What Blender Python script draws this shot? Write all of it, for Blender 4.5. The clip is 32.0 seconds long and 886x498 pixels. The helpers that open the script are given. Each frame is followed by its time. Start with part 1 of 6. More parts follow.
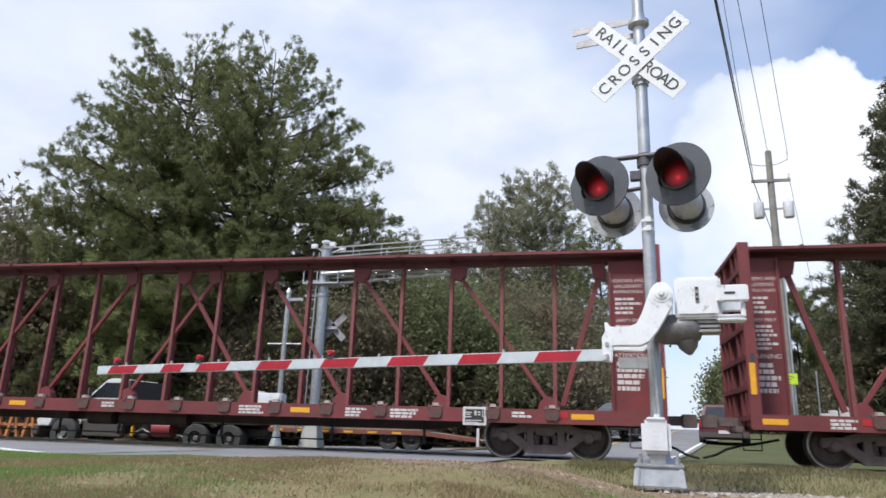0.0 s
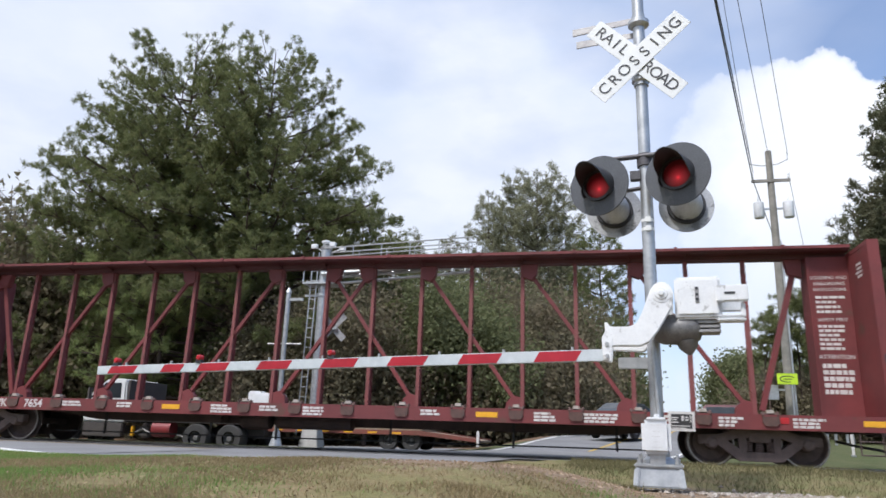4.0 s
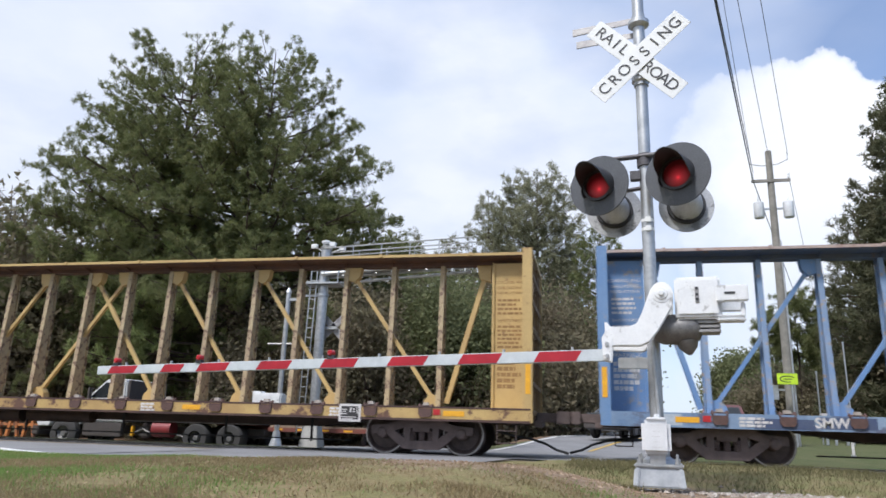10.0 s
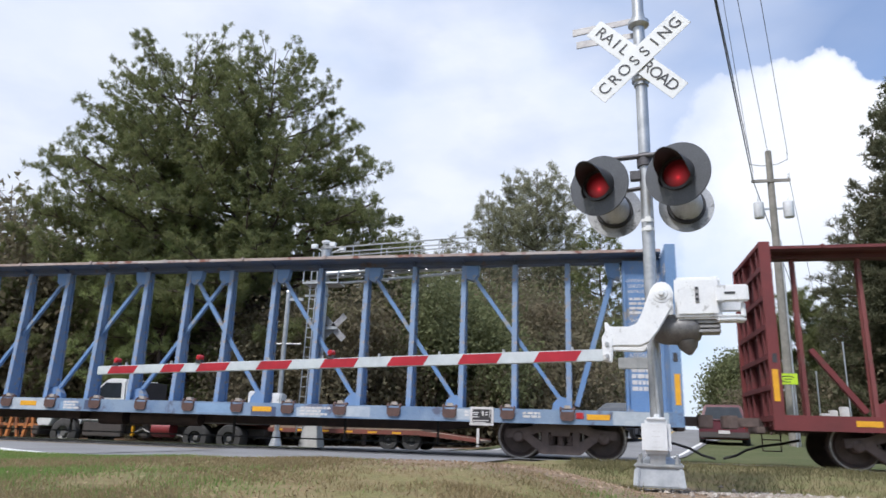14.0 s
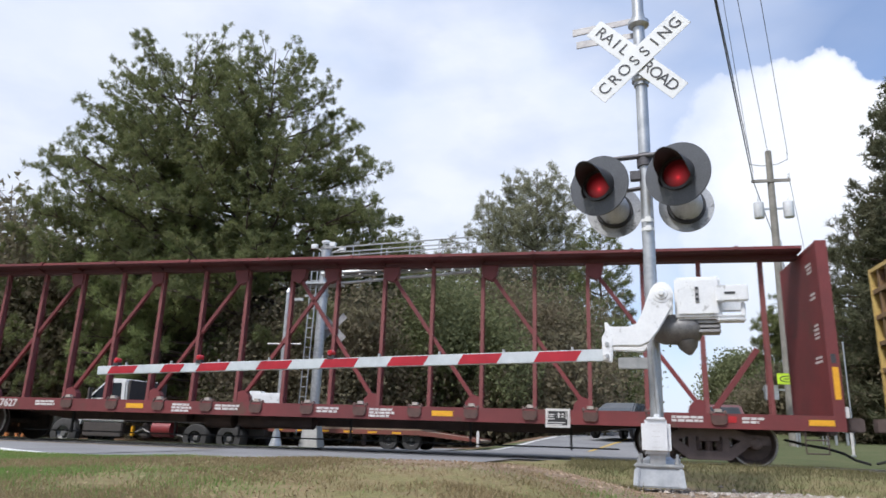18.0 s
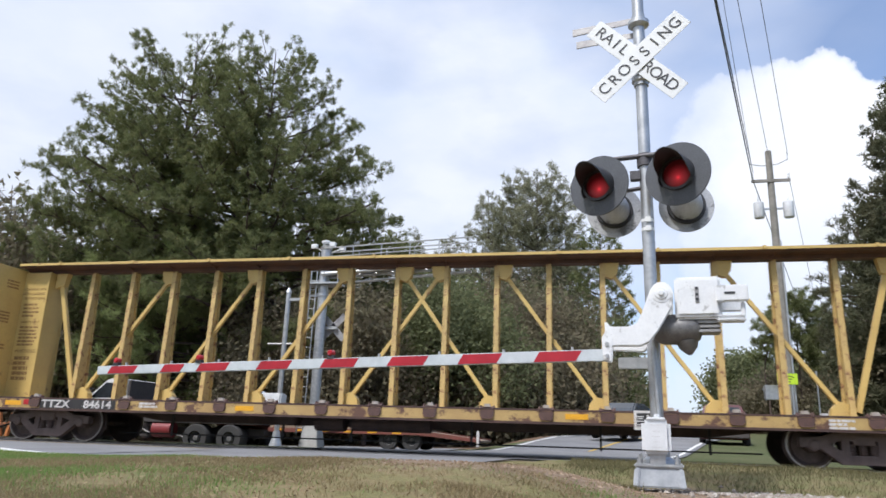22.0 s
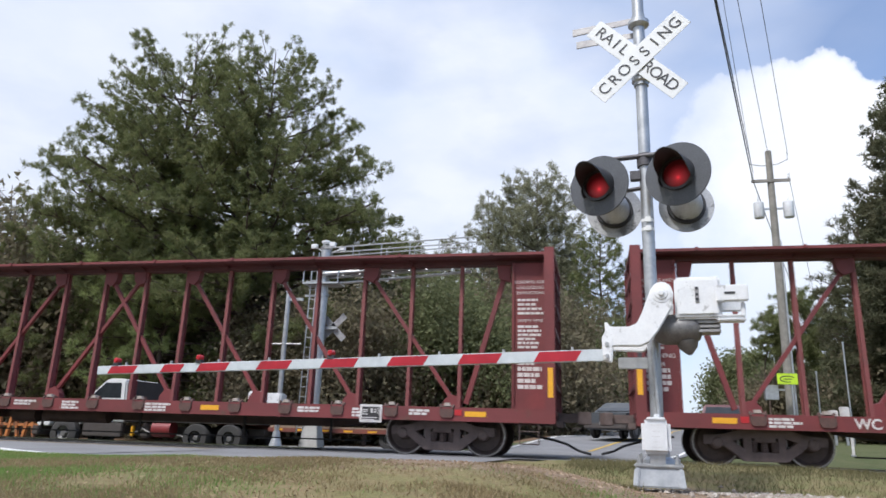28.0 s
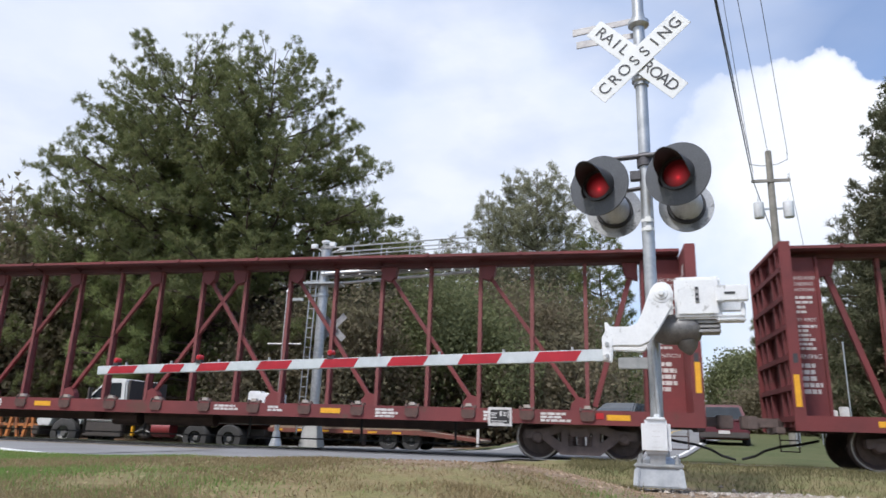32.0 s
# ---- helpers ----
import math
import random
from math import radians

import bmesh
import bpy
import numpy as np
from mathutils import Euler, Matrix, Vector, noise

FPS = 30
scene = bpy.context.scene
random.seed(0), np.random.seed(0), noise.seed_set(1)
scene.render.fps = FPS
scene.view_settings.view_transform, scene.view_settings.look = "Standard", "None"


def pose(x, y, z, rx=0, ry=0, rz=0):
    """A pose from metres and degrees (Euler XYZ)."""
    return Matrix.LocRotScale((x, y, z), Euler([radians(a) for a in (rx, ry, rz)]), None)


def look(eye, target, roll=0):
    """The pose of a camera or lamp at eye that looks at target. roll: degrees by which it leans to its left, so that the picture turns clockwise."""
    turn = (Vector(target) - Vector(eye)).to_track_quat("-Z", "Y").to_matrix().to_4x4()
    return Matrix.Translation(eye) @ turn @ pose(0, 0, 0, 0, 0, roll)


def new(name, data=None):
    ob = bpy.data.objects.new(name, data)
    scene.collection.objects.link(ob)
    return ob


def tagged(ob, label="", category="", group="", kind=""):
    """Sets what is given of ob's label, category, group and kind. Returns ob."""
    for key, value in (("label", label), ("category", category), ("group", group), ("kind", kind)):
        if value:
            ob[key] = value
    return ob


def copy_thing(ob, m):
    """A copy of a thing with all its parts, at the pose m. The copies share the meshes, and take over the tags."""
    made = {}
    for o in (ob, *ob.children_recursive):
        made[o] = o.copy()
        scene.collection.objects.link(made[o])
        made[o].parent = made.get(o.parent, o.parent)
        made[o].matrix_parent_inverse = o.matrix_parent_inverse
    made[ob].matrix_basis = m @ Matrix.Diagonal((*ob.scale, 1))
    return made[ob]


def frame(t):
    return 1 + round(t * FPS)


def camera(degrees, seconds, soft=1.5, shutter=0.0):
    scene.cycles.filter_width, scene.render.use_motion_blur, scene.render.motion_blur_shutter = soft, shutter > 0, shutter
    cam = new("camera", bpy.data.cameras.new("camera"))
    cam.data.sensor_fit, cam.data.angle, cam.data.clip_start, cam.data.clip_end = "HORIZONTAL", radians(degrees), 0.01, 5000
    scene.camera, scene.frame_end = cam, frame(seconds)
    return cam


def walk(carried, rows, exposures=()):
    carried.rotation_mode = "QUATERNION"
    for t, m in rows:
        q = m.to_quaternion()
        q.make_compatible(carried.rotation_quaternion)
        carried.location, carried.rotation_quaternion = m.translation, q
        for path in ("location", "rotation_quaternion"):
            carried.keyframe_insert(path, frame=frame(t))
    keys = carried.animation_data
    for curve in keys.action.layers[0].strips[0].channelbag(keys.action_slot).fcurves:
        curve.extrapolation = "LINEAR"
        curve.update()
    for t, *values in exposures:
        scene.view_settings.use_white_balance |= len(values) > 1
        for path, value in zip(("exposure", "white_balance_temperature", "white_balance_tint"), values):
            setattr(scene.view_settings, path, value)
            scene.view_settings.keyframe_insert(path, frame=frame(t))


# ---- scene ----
cam = camera(65.19, 32.0, 1.6, 0.2)
EYE, TURN, TILT, LEAN = Vector((0.0, -16.31, 0.462)), radians(12.45), radians(14.9), 1.813
AIM = EYE + Vector((-math.sin(TURN) * math.cos(TILT), math.cos(TURN) * math.cos(TILT), math.sin(TILT)))
walk(cam, [(0.0, look(EYE, AIM, LEAN)), (32.0, look(EYE, AIM, LEAN))], exposures=[(0.0, 0.26, 6050, 12), (32.0, 0.26, 6050, 12)])


# ---- the train's run along the track: metres at t seconds ----
def run(t):
    u = (t - 16.0) / 16.0
    return -16.0 * (5.47849 * u + 0.14 * u**2 - 0.10263 * u**3 - 0.04977 * u**4 + 0.01955 * u**5 + 0.01734 * u**6)


# ---- world and sun ----
SUN_EL, SUN_AZ = radians(58), radians(205)  # azimuth clockwise from +y
SUN_DIR = Vector((math.sin(SUN_AZ) * math.cos(SUN_EL), math.cos(SUN_AZ) * math.cos(SUN_EL), math.sin(SUN_EL)))


def nd(nt, kind, **values):
    n = nt.nodes.new(kind)
    for key, v in values.items():
        n.inputs[key.replace("_", " ")].default_value = v
    return n


def ramp(nt, stops, fac):
    n = nt.nodes.new("ShaderNodeValToRGB")
    while len(n.color_ramp.elements) < len(stops):
        n.color_ramp.elements.new(0.5)
    for e, (p, c) in zip(n.color_ramp.elements, stops):
        e.position = p
        e.color = (c, c, c, 1) if isinstance(c, (int, float)) else (*c, 1)
    nt.links.new(fac, n.inputs["Fac"])
    return n.outputs["Color"]


def mixc(nt, fac, a, b, mode="MIX"):
    n = nt.nodes.new("ShaderNodeMix")
    n.data_type, n.blend_type = "RGBA", mode
    for sock, v in ((n.inputs[0], fac), (n.inputs[6], a), (n.inputs[7], b)):
        if isinstance(v, bpy.types.NodeSocket):
            nt.links.new(v, sock)
        elif isinstance(v, (int, float)):
            sock.default_value = v
        else:
            sock.default_value = (*v, 1)
    return n.outputs[2]


def math_node(nt, op, a, b=0.0):
    n = nt.nodes.new("ShaderNodeMath")
    n.operation = op
    for sock, v in zip(n.inputs, (a, b)):
        if isinstance(v, bpy.types.NodeSocket):
            nt.links.new(v, sock)
        else:
            sock.default_value = v
    return n.outputs[0]


def build_world():
    world = bpy.data.worlds.new("sky")
    scene.world = world
    world.use_nodes = True
    nt = world.node_tree
    nt.nodes.clear()
    co = nt.nodes.new("ShaderNodeTexCoord").outputs["Generated"]
    sky = nt.nodes.new("ShaderNodeTexSky")
    sky.sky_type, sky.sun_disc, sky.sun_elevation, sky.sun_rotation = "NISHITA", False, SUN_EL, SUN_AZ
    sky.dust_density, sky.ozone_density = 1.5, 1.5
    blue = mixc(nt, 1.0, sky.outputs[0], (0.122, 0.14, 0.155), "MULTIPLY")

    def noise_of(scale, detail, rough, squash=1.0):
        stretch = nt.nodes.new("ShaderNodeMapping")
        stretch.inputs["Scale"].default_value = (1.0, 1.0, squash)
        nt.links.new(co, stretch.inputs[0])
        n = nd(nt, "ShaderNodeTexNoise", Scale=scale, Detail=detail, Roughness=rough)
        nt.links.new(stretch.outputs[0], n.inputs["Vector"])
        return n.outputs["Fac"]

    # thin high cloud in soft wide folds, thicker towards the west
    sep = nt.nodes.new("ShaderNodeSeparateXYZ")
    nt.links.new(co, sep.inputs[0])
    clear_east = math_node(nt, "MULTIPLY", math_node(nt, "MAXIMUM", math_node(nt, "SUBTRACT", sep.outputs[0], 0.10), 0.0), 0.35)
    az = math_node(nt, "ARCTAN2", sep.outputs[0], sep.outputs[1])
    el = math_node(nt, "ARCSINE", sep.outputs[2])
    wide = math_node(nt, "SUBTRACT", noise_of(2.2, 3.0, 0.42, 1.6), math_node(nt, "ADD", clear_east, math_node(nt, "MULTIPLY", sep.outputs[0], 0.40)))
    veil = ramp(nt, [(0.30, 0.22), (0.52, 0.94)], wide)
    tone = ramp(nt, [(0.34, (0.56, 0.65, 0.83)), (0.64, (0.73, 0.76, 0.81))], wide)
    folds = ramp(nt, [(0.40, 0.0), (0.66, 0.75)], noise_of(4.6, 6.0, 0.52, 1.9))
    tone = mixc(nt, folds, tone, (0.86, 0.86, 0.875))
    dull = ramp(nt, [(0.46, 0.0), (0.70, 0.6)], noise_of(6.5, 5.0, 0.5, 2.2))
    tone = mixc(nt, dull, tone, (0.60, 0.65, 0.75))
    col = mixc(nt, veil, blue, tone)
    # heaped clouds: a billowing bank that stands over the north-east
    lumps = math_node(nt, "MULTIPLY", math_node(nt, "SUBTRACT", noise_of(24.0, 8.0, 0.55), 0.5), 0.075)
    puff = math_node(nt, "ADD", math_node(nt, "MULTIPLY", math_node(nt, "SUBTRACT", noise_of(8.0, 5.0, 0.5), 0.5), 0.14), lumps)
    east = math_node(nt, "MAXIMUM", math_node(nt, "SUBTRACT", az, 0.34), 0.0)
    top = math_node(nt, "SUBTRACT", 0.482, math_node(nt, "MULTIPLY", east, 0.7))
    rise = math_node(nt, "ADD", math_node(nt, "SUBTRACT", top, el), puff)
    high = math_node(nt, "MULTIPLY", math_node(nt, "MAXIMUM", math_node(nt, "SUBTRACT", el, 0.41), 0.0), 0.9)
    flank = math_node(nt, "ADD", math_node(nt, "SUBTRACT", math_node(nt, "SUBTRACT", az, 0.112), high), puff)
    flank2 = math_node(nt, "SUBTRACT", 1.5, az)
    inside = math_node(nt, "MINIMUM", rise, flank2)
    mask = math_node(nt, "MULTIPLY", ramp(nt, [(0.0, 0.0), (0.006, 0.75), (0.022, 1.0)], inside), ramp(nt, [(0.0, 0.0), (0.02, 0.45), (0.11, 1.0)], flank))
    base = ramp(nt, [(0.10, (0.66, 0.72, 0.80)), (0.34, (0.93, 0.93, 0.935))], el)
    shade = mixc(nt, ramp(nt, [(0.40, 0.0), (0.62, 0.35)], noise_of(5.0, 5.0, 0.5)), base, (0.72, 0.75, 0.81))
    col = mixc(nt, mask, col, shade)
    # pale haze at the horizon
    col = mixc(nt, ramp(nt, [(0.02, 0.85), (0.22, 0.0)], el), col, (0.74, 0.79, 0.85))
    bg = nt.nodes.new("ShaderNodeBackground")
    nt.links.new(col, bg.inputs[0])
    bg.inputs[1].default_value = 1.0
    out = nt.nodes.new("ShaderNodeOutputWorld")
    nt.links.new(bg.outputs[0], out.inputs[0])


build_world()
sun = new("sun", bpy.data.lights.new("sun", "SUN"))
sun.data.energy, sun.data.angle, sun.data.color = 3.9, radians(10), (1.0, 0.95, 0.88)
sun.matrix_world = look(SUN_DIR * 60, (0, 0, 0))


# ---- materials ----
MATS = {}


def mat(name, c1, c2=None, scale=3.0, rough=0.6, metal=0.0, bump=0.0, fine=60.0, stain=None, stain_scale=1.2, stain_at=0.58, glow=None, rand=0.0, spec=0.5, grit=(0.82, 1.12)):
    """Two-tone surface: wide patches, fine grain, optional stains, bump."""
    if name in MATS:
        return MATS[name]
    m = bpy.data.materials.new(name)
    m.use_nodes = True
    nt = m.node_tree
    b = nt.nodes["Principled BSDF"]
    co = nt.nodes.new("ShaderNodeTexCoord").outputs["Object"]
    c2 = c2 or tuple(c * 0.75 for c in c1)
    n1 = nd(nt, "ShaderNodeTexNoise", Scale=scale, Detail=6.0, Roughness=0.6)
    n2 = nd(nt, "ShaderNodeTexNoise", Scale=fine, Detail=3.0, Roughness=0.6)
    for n in (n1, n2):
        nt.links.new(co, n.inputs["Vector"])
    col = mixc(nt, ramp(nt, [(0.36, 0.0), (0.64, 1.0)], n1.outputs["Fac"]), c1, c2)
    grain = ramp(nt, [(0.3, grit[0]), (0.7, grit[1])], n2.outputs["Fac"])
    col = mixc(nt, 1.0, col, grain, "MULTIPLY")
    if stain:
        n3 = nd(nt, "ShaderNodeTexNoise", Scale=stain_scale, Detail=9.0, Roughness=0.68)
        nt.links.new(co, n3.inputs["Vector"])
        where = ramp(nt, [(stain_at, 0.0), (stain_at + 0.07, 1.0)], n3.outputs["Fac"])
        col = mixc(nt, where, col, stain)
    if rand:
        info = nt.nodes.new("ShaderNodeObjectInfo")
        r = ramp(nt, [(0.0, 1 - rand), (1.0, 1 + rand)], info.outputs["Random"])
        col = mixc(nt, 1.0, col, r, "MULTIPLY")
    nt.links.new(col, b.inputs["Base Color"])
    b.inputs["Roughness"].default_value = rough
    b.inputs["Metallic"].default_value = metal
    b.inputs["Specular IOR Level"].default_value = spec
    if bump:
        bp = nt.nodes.new("ShaderNodeBump")
        bp.inputs["Strength"].default_value = bump
        bp.inputs["Distance"].default_value = 0.01
        nt.links.new(n2.outputs["Fac"], bp.inputs["Height"])
        nt.links.new(bp.outputs[0], b.inputs["Normal"])
    if glow:
        b.inputs["Emission Color"].default_value = (*glow[:3], 1)
        b.inputs["Emission Strength"].default_value = glow[3]
    MATS[name] = m
    return m


def leaf_mat(name, c1, c2, c3, rough=0.6, thin_share=0.48):
    m = bpy.data.materials.new(name)
    m.use_nodes = True
    nt = m.node_tree
    b = nt.nodes["Principled BSDF"]
    geo = nt.nodes.new("ShaderNodeNewGeometry")
    co = nt.nodes.new("ShaderNodeTexCoord").outputs["Object"]
    n1 = nd(nt, "ShaderNodeTexNoise", Scale=0.45, Detail=4.0)
    nt.links.new(co, n1.inputs["Vector"])
    col = mixc(nt, ramp(nt, [(0.38, 0.0), (0.62, 1.0)], n1.outputs["Fac"]), c1, c2)
    col = mixc(nt, ramp(nt, [(0.6, 0.0), (1.0, 0.85)], geo.outputs["Random Per Island"]), col, c3)
    nt.links.new(col, b.inputs["Base Color"])
    b.inputs["Roughness"].default_value = rough
    b.inputs["Specular IOR Level"].default_value = 0.1
    thin = nt.nodes.new("ShaderNodeBsdfTranslucent")
    nt.links.new(col, thin.inputs["Color"])
    both = nt.nodes.new("ShaderNodeMixShader")
    both.inputs[0].default_value = thin_share
    nt.links.new(b.outputs[0], both.inputs[1])
    nt.links.new(thin.outputs[0], both.inputs[2])
    nt.links.new(both.outputs[0], nt.nodes["Material Output"].inputs["Surface"])
    MATS[name] = m
    return m


RUST = (0.13, 0.055, 0.03)
M_RED = mat("oxide_red_paint", (0.18, 0.034, 0.034), (0.125, 0.028, 0.028), 0.8, 0.6, bump=0.15, stain=(0.10, 0.04, 0.03), stain_at=0.60)
# darker oxide for the red cars' end walls, their shading put into the colour
M_REDDARK = mat("dull_oxide_paint", (0.145, 0.031, 0.033), (0.105, 0.027, 0.029), 0.8, 0.65, bump=0.2, stain=(0.06, 0.03, 0.025))
M_YEL = mat("faded_yellow_paint", (0.48, 0.34, 0.135), (0.41, 0.28, 0.115), 0.9, 0.55, bump=0.15, stain=(0.21, 0.115, 0.06), stain_scale=3.2, stain_at=0.60)
M_YELPOST = mat("rusty_yellow_paint", (0.40, 0.325, 0.19), (0.30, 0.225, 0.145), 2.2, 0.65, bump=0.25, stain=(0.125, 0.075, 0.052), stain_scale=6.5, stain_at=0.52)
M_BLUE = mat("faded_blue_paint", (0.115, 0.215, 0.40), (0.16, 0.25, 0.40), 0.9, 0.55, bump=0.15, stain=(0.26, 0.25, 0.24), stain_scale=2.2, stain_at=0.56)
M_BLUEPOST = mat("chalky_blue_paint", (0.14, 0.235, 0.40), (0.22, 0.28, 0.38), 1.4, 0.6, bump=0.2, stain=(0.30, 0.25, 0.21), stain_scale=6.0, stain_at=0.54)
M_BLUESILL = mat("patched_blue_paint", (0.12, 0.19, 0.31), (0.22, 0.29, 0.39), 1.3, 0.6, bump=0.2, stain=(0.09, 0.10, 0.15), stain_scale=1.8, stain_at=0.54)
M_REDPOST = mat("faded_oxide_paint", (0.215, 0.062, 0.058), (0.155, 0.045, 0.043), 1.6, 0.65, bump=0.2, stain=(0.13, 0.06, 0.05), stain_scale=7.0, stain_at=0.56)
# web tones: shade under the top beam painted in; rust too on yellow and blue
M_REDWEB = mat("shaded_oxide_paint", (0.085, 0.022, 0.024), (0.06, 0.018, 0.02), 1.0, 0.7, bump=0.2)
M_YELWEB = mat("shaded_rusty_yellow_paint", (0.06, 0.03, 0.024), (0.10, 0.047, 0.03), 1.1, 0.75, bump=0.25, stain=(0.06, 0.03, 0.024), stain_scale=2.0, stain_at=0.52)
M_BLUEWEB = mat("shaded_blue_paint", (0.055, 0.075, 0.125), (0.075, 0.08, 0.10), 1.2, 0.7, bump=0.2, stain=(0.10, 0.065, 0.05), stain_scale=2.0, stain_at=0.58)
M_BLUECAP = mat("rust_washed_blue_paint", (0.34, 0.23, 0.19), (0.42, 0.38, 0.36), 0.7, 0.7, bump=0.2, stain=(0.20, 0.085, 0.06), stain_scale=1.4, stain_at=0.54)
# yellow end walls: shading painted in as a darker tone, with rusty stains
M_YELEND = mat("shaded_sooty_yellow", (0.27, 0.175, 0.075), (0.20, 0.12, 0.06), 1.5, 0.65, bump=0.2, stain=(0.11, 0.06, 0.045), stain_scale=2.0, stain_at=0.54)
M_YELSILL = mat("rust_eaten_yellow_paint", (0.46, 0.32, 0.12), (0.36, 0.23, 0.09), 1.4, 0.65, bump=0.25, stain=(0.11, 0.055, 0.036), stain_scale=2.4, stain_at=0.525)
M_SILLRUST = mat("rusted_flange", (0.085, 0.045, 0.036), (0.055, 0.032, 0.028), 2.0, 0.8, bump=0.25, stain=(0.25, 0.16, 0.07), stain_scale=3.0, stain_at=0.66)
M_YELPOST2 = mat("chipped_yellow_paint", (0.52, 0.38, 0.14), (0.43, 0.30, 0.12), 1.8, 0.6, bump=0.25, stain=(0.19, 0.085, 0.045), stain_scale=5.5, stain_at=0.54)
# blue end walls: shading painted in as a darker tone, with brown grime
M_BLUEEND = mat("shaded_grimed_blue", (0.07, 0.12, 0.225), (0.055, 0.08, 0.14), 1.5, 0.65, bump=0.2, stain=(0.075, 0.055, 0.055), stain_scale=2.0, stain_at=0.55)
M_UNDER = mat("grimy_underframe", (0.075, 0.05, 0.044), (0.05, 0.036, 0.033), 3.0, 0.8, bump=0.3)
M_TRUCK = mat("brake_dust_steel", (0.155, 0.115, 0.105), (0.10, 0.075, 0.07), 4.0, 0.75, bump=0.3)
M_WHEEL = mat("rolled_wheel_steel", (0.10, 0.075, 0.068), (0.068, 0.052, 0.048), 5.0, 0.6, metal=0.3, bump=0.15)
M_TREAD = mat("worn_bright_steel", (0.42, 0.40, 0.38), (0.30, 0.28, 0.27), 8.0, 0.35, metal=0.9)
M_HOSE = mat("black_rubber", (0.02, 0.02, 0.02), None, 6.0, 0.7)
M_WIRE = mat("weathered_aluminium_wire", (0.14, 0.145, 0.155), (0.10, 0.105, 0.11), 3.0, 0.6, metal=0.3)
M_TEXT = mat("stencil_white", (0.62, 0.60, 0.58), (0.5, 0.47, 0.45), 5.0, 0.7)
M_TEXTDARK = mat("stencil_brown", (0.29, 0.17, 0.06), (0.22, 0.13, 0.05), 5.0, 0.7)
M_REFL = mat("amber_reflective_tape", (0.75, 0.38, 0.02), (0.66, 0.32, 0.02), 5.0, 0.4)
M_MARKER = mat("red_reflector_paint", (0.45, 0.02, 0.025), (0.36, 0.018, 0.02), 6.0, 0.4)
M_PLAQ = mat("consolidated_stencil_black", (0.03, 0.028, 0.028), None, 5.0, 0.6)
M_GALV = mat("galvanised_steel", (0.52, 0.53, 0.53), (0.40, 0.41, 0.42), 9.0, 0.42, metal=0.75, bump=0.04, fine=40, grit=(0.94, 1.05))
M_ALU = mat("cast_aluminium_paint", (0.78, 0.79, 0.79), (0.70, 0.71, 0.72), 6.0, 0.45, metal=0.12, bump=0.05, stain=(0.44, 0.44, 0.43), stain_scale=7, stain_at=0.585, grit=(0.96, 1.03))
M_ALUDARK = mat("weathered_cast_aluminium", (0.40, 0.39, 0.38), (0.29, 0.28, 0.28), 6.0, 0.5, metal=0.5, bump=0.06, grit=(0.92, 1.06))
M_SIGN = mat("white_sign_sheeting", (0.76, 0.77, 0.76), (0.70, 0.71, 0.71), 2.0, 0.35, grit=(0.97, 1.02))
M_BLACK = mat("sign_black", (0.045, 0.045, 0.05), None, 5.0, 0.5)
M_DISC = mat("matt_black_backplate", (0.088, 0.095, 0.108), (0.07, 0.075, 0.086), 4.0, 0.6, stain=(0.11, 0.115, 0.12), stain_scale=3.0)
M_LAMPBACK = mat("stained_lamp_back", (0.50, 0.51, 0.53), (0.40, 0.41, 0.43), 5.0, 0.55, metal=0.2, bump=0.05, stain=(0.15, 0.15, 0.155), stain_scale=4.5, stain_at=0.56)
M_ARMSTEEL = mat("dull_dark_steel", (0.12, 0.115, 0.12), (0.085, 0.08, 0.085), 6.0, 0.5, metal=0.4)
M_HOOD = mat("hood_black", (0.032, 0.032, 0.035), None, 6.0, 0.5)
M_ARMRED = mat("red_sheeting", (0.40, 0.016, 0.03), (0.32, 0.014, 0.025), 5.0, 0.4, grit=(0.95, 1.04))
M_ARMWHITE = mat("white_sheeting", (0.54, 0.58, 0.60), (0.45, 0.49, 0.51), 5.0, 0.4, grit=(0.95, 1.04))


def lens_mat(name, power):
    """Red roundel, brightest round its lamp and fading to the rim."""
    m = mat(name, (0.035, 0.003, 0.004), (0.02, 0.002, 0.003), 9.0, 0.5)
    nt = m.node_tree
    b = nt.nodes["Principled BSDF"]
    co = nt.nodes.new("ShaderNodeTexCoord").outputs["Object"]
    off = nt.nodes.new("ShaderNodeVectorMath")
    off.operation = "DISTANCE"
    off.inputs[1].default_value = (0.01, -0.02, -0.045)
    nt.links.new(co, off.inputs[0])
    b.inputs["Emission Color"].default_value = (1.0, 0.035, 0.05, 1.0)
    nt.links.new(ramp(nt, [(0.0, 0.85 * power), (0.014, 0.36 * power), (0.03, 0.17 * power), (0.06, 0.10 * power), (0.10, 0.04 * power), (0.14, 0.012)], off.outputs["Value"]), b.inputs["Emission Strength"])
    return m


M_LENS = lens_mat("lit_red_roundel", 1.35)
M_LENSDIM = lens_mat("dim_red_roundel", 1.35)
M_WOODPOLE = mat("weathered_pole", (0.26, 0.245, 0.215), (0.19, 0.18, 0.155), 4.0, 0.85, bump=0.3)
M_ASPHALT = mat("worn_asphalt", (0.20, 0.20, 0.205), (0.15, 0.15, 0.155), 0.6, 0.85, bump=0.3, fine=90)
M_PAINT = mat("road_paint", (0.72, 0.72, 0.70), (0.6, 0.6, 0.58), 4.0, 0.7)
M_CONC = mat("concrete", (0.42, 0.41, 0.39), (0.34, 0.33, 0.31), 3.0, 0.85, bump=0.3)
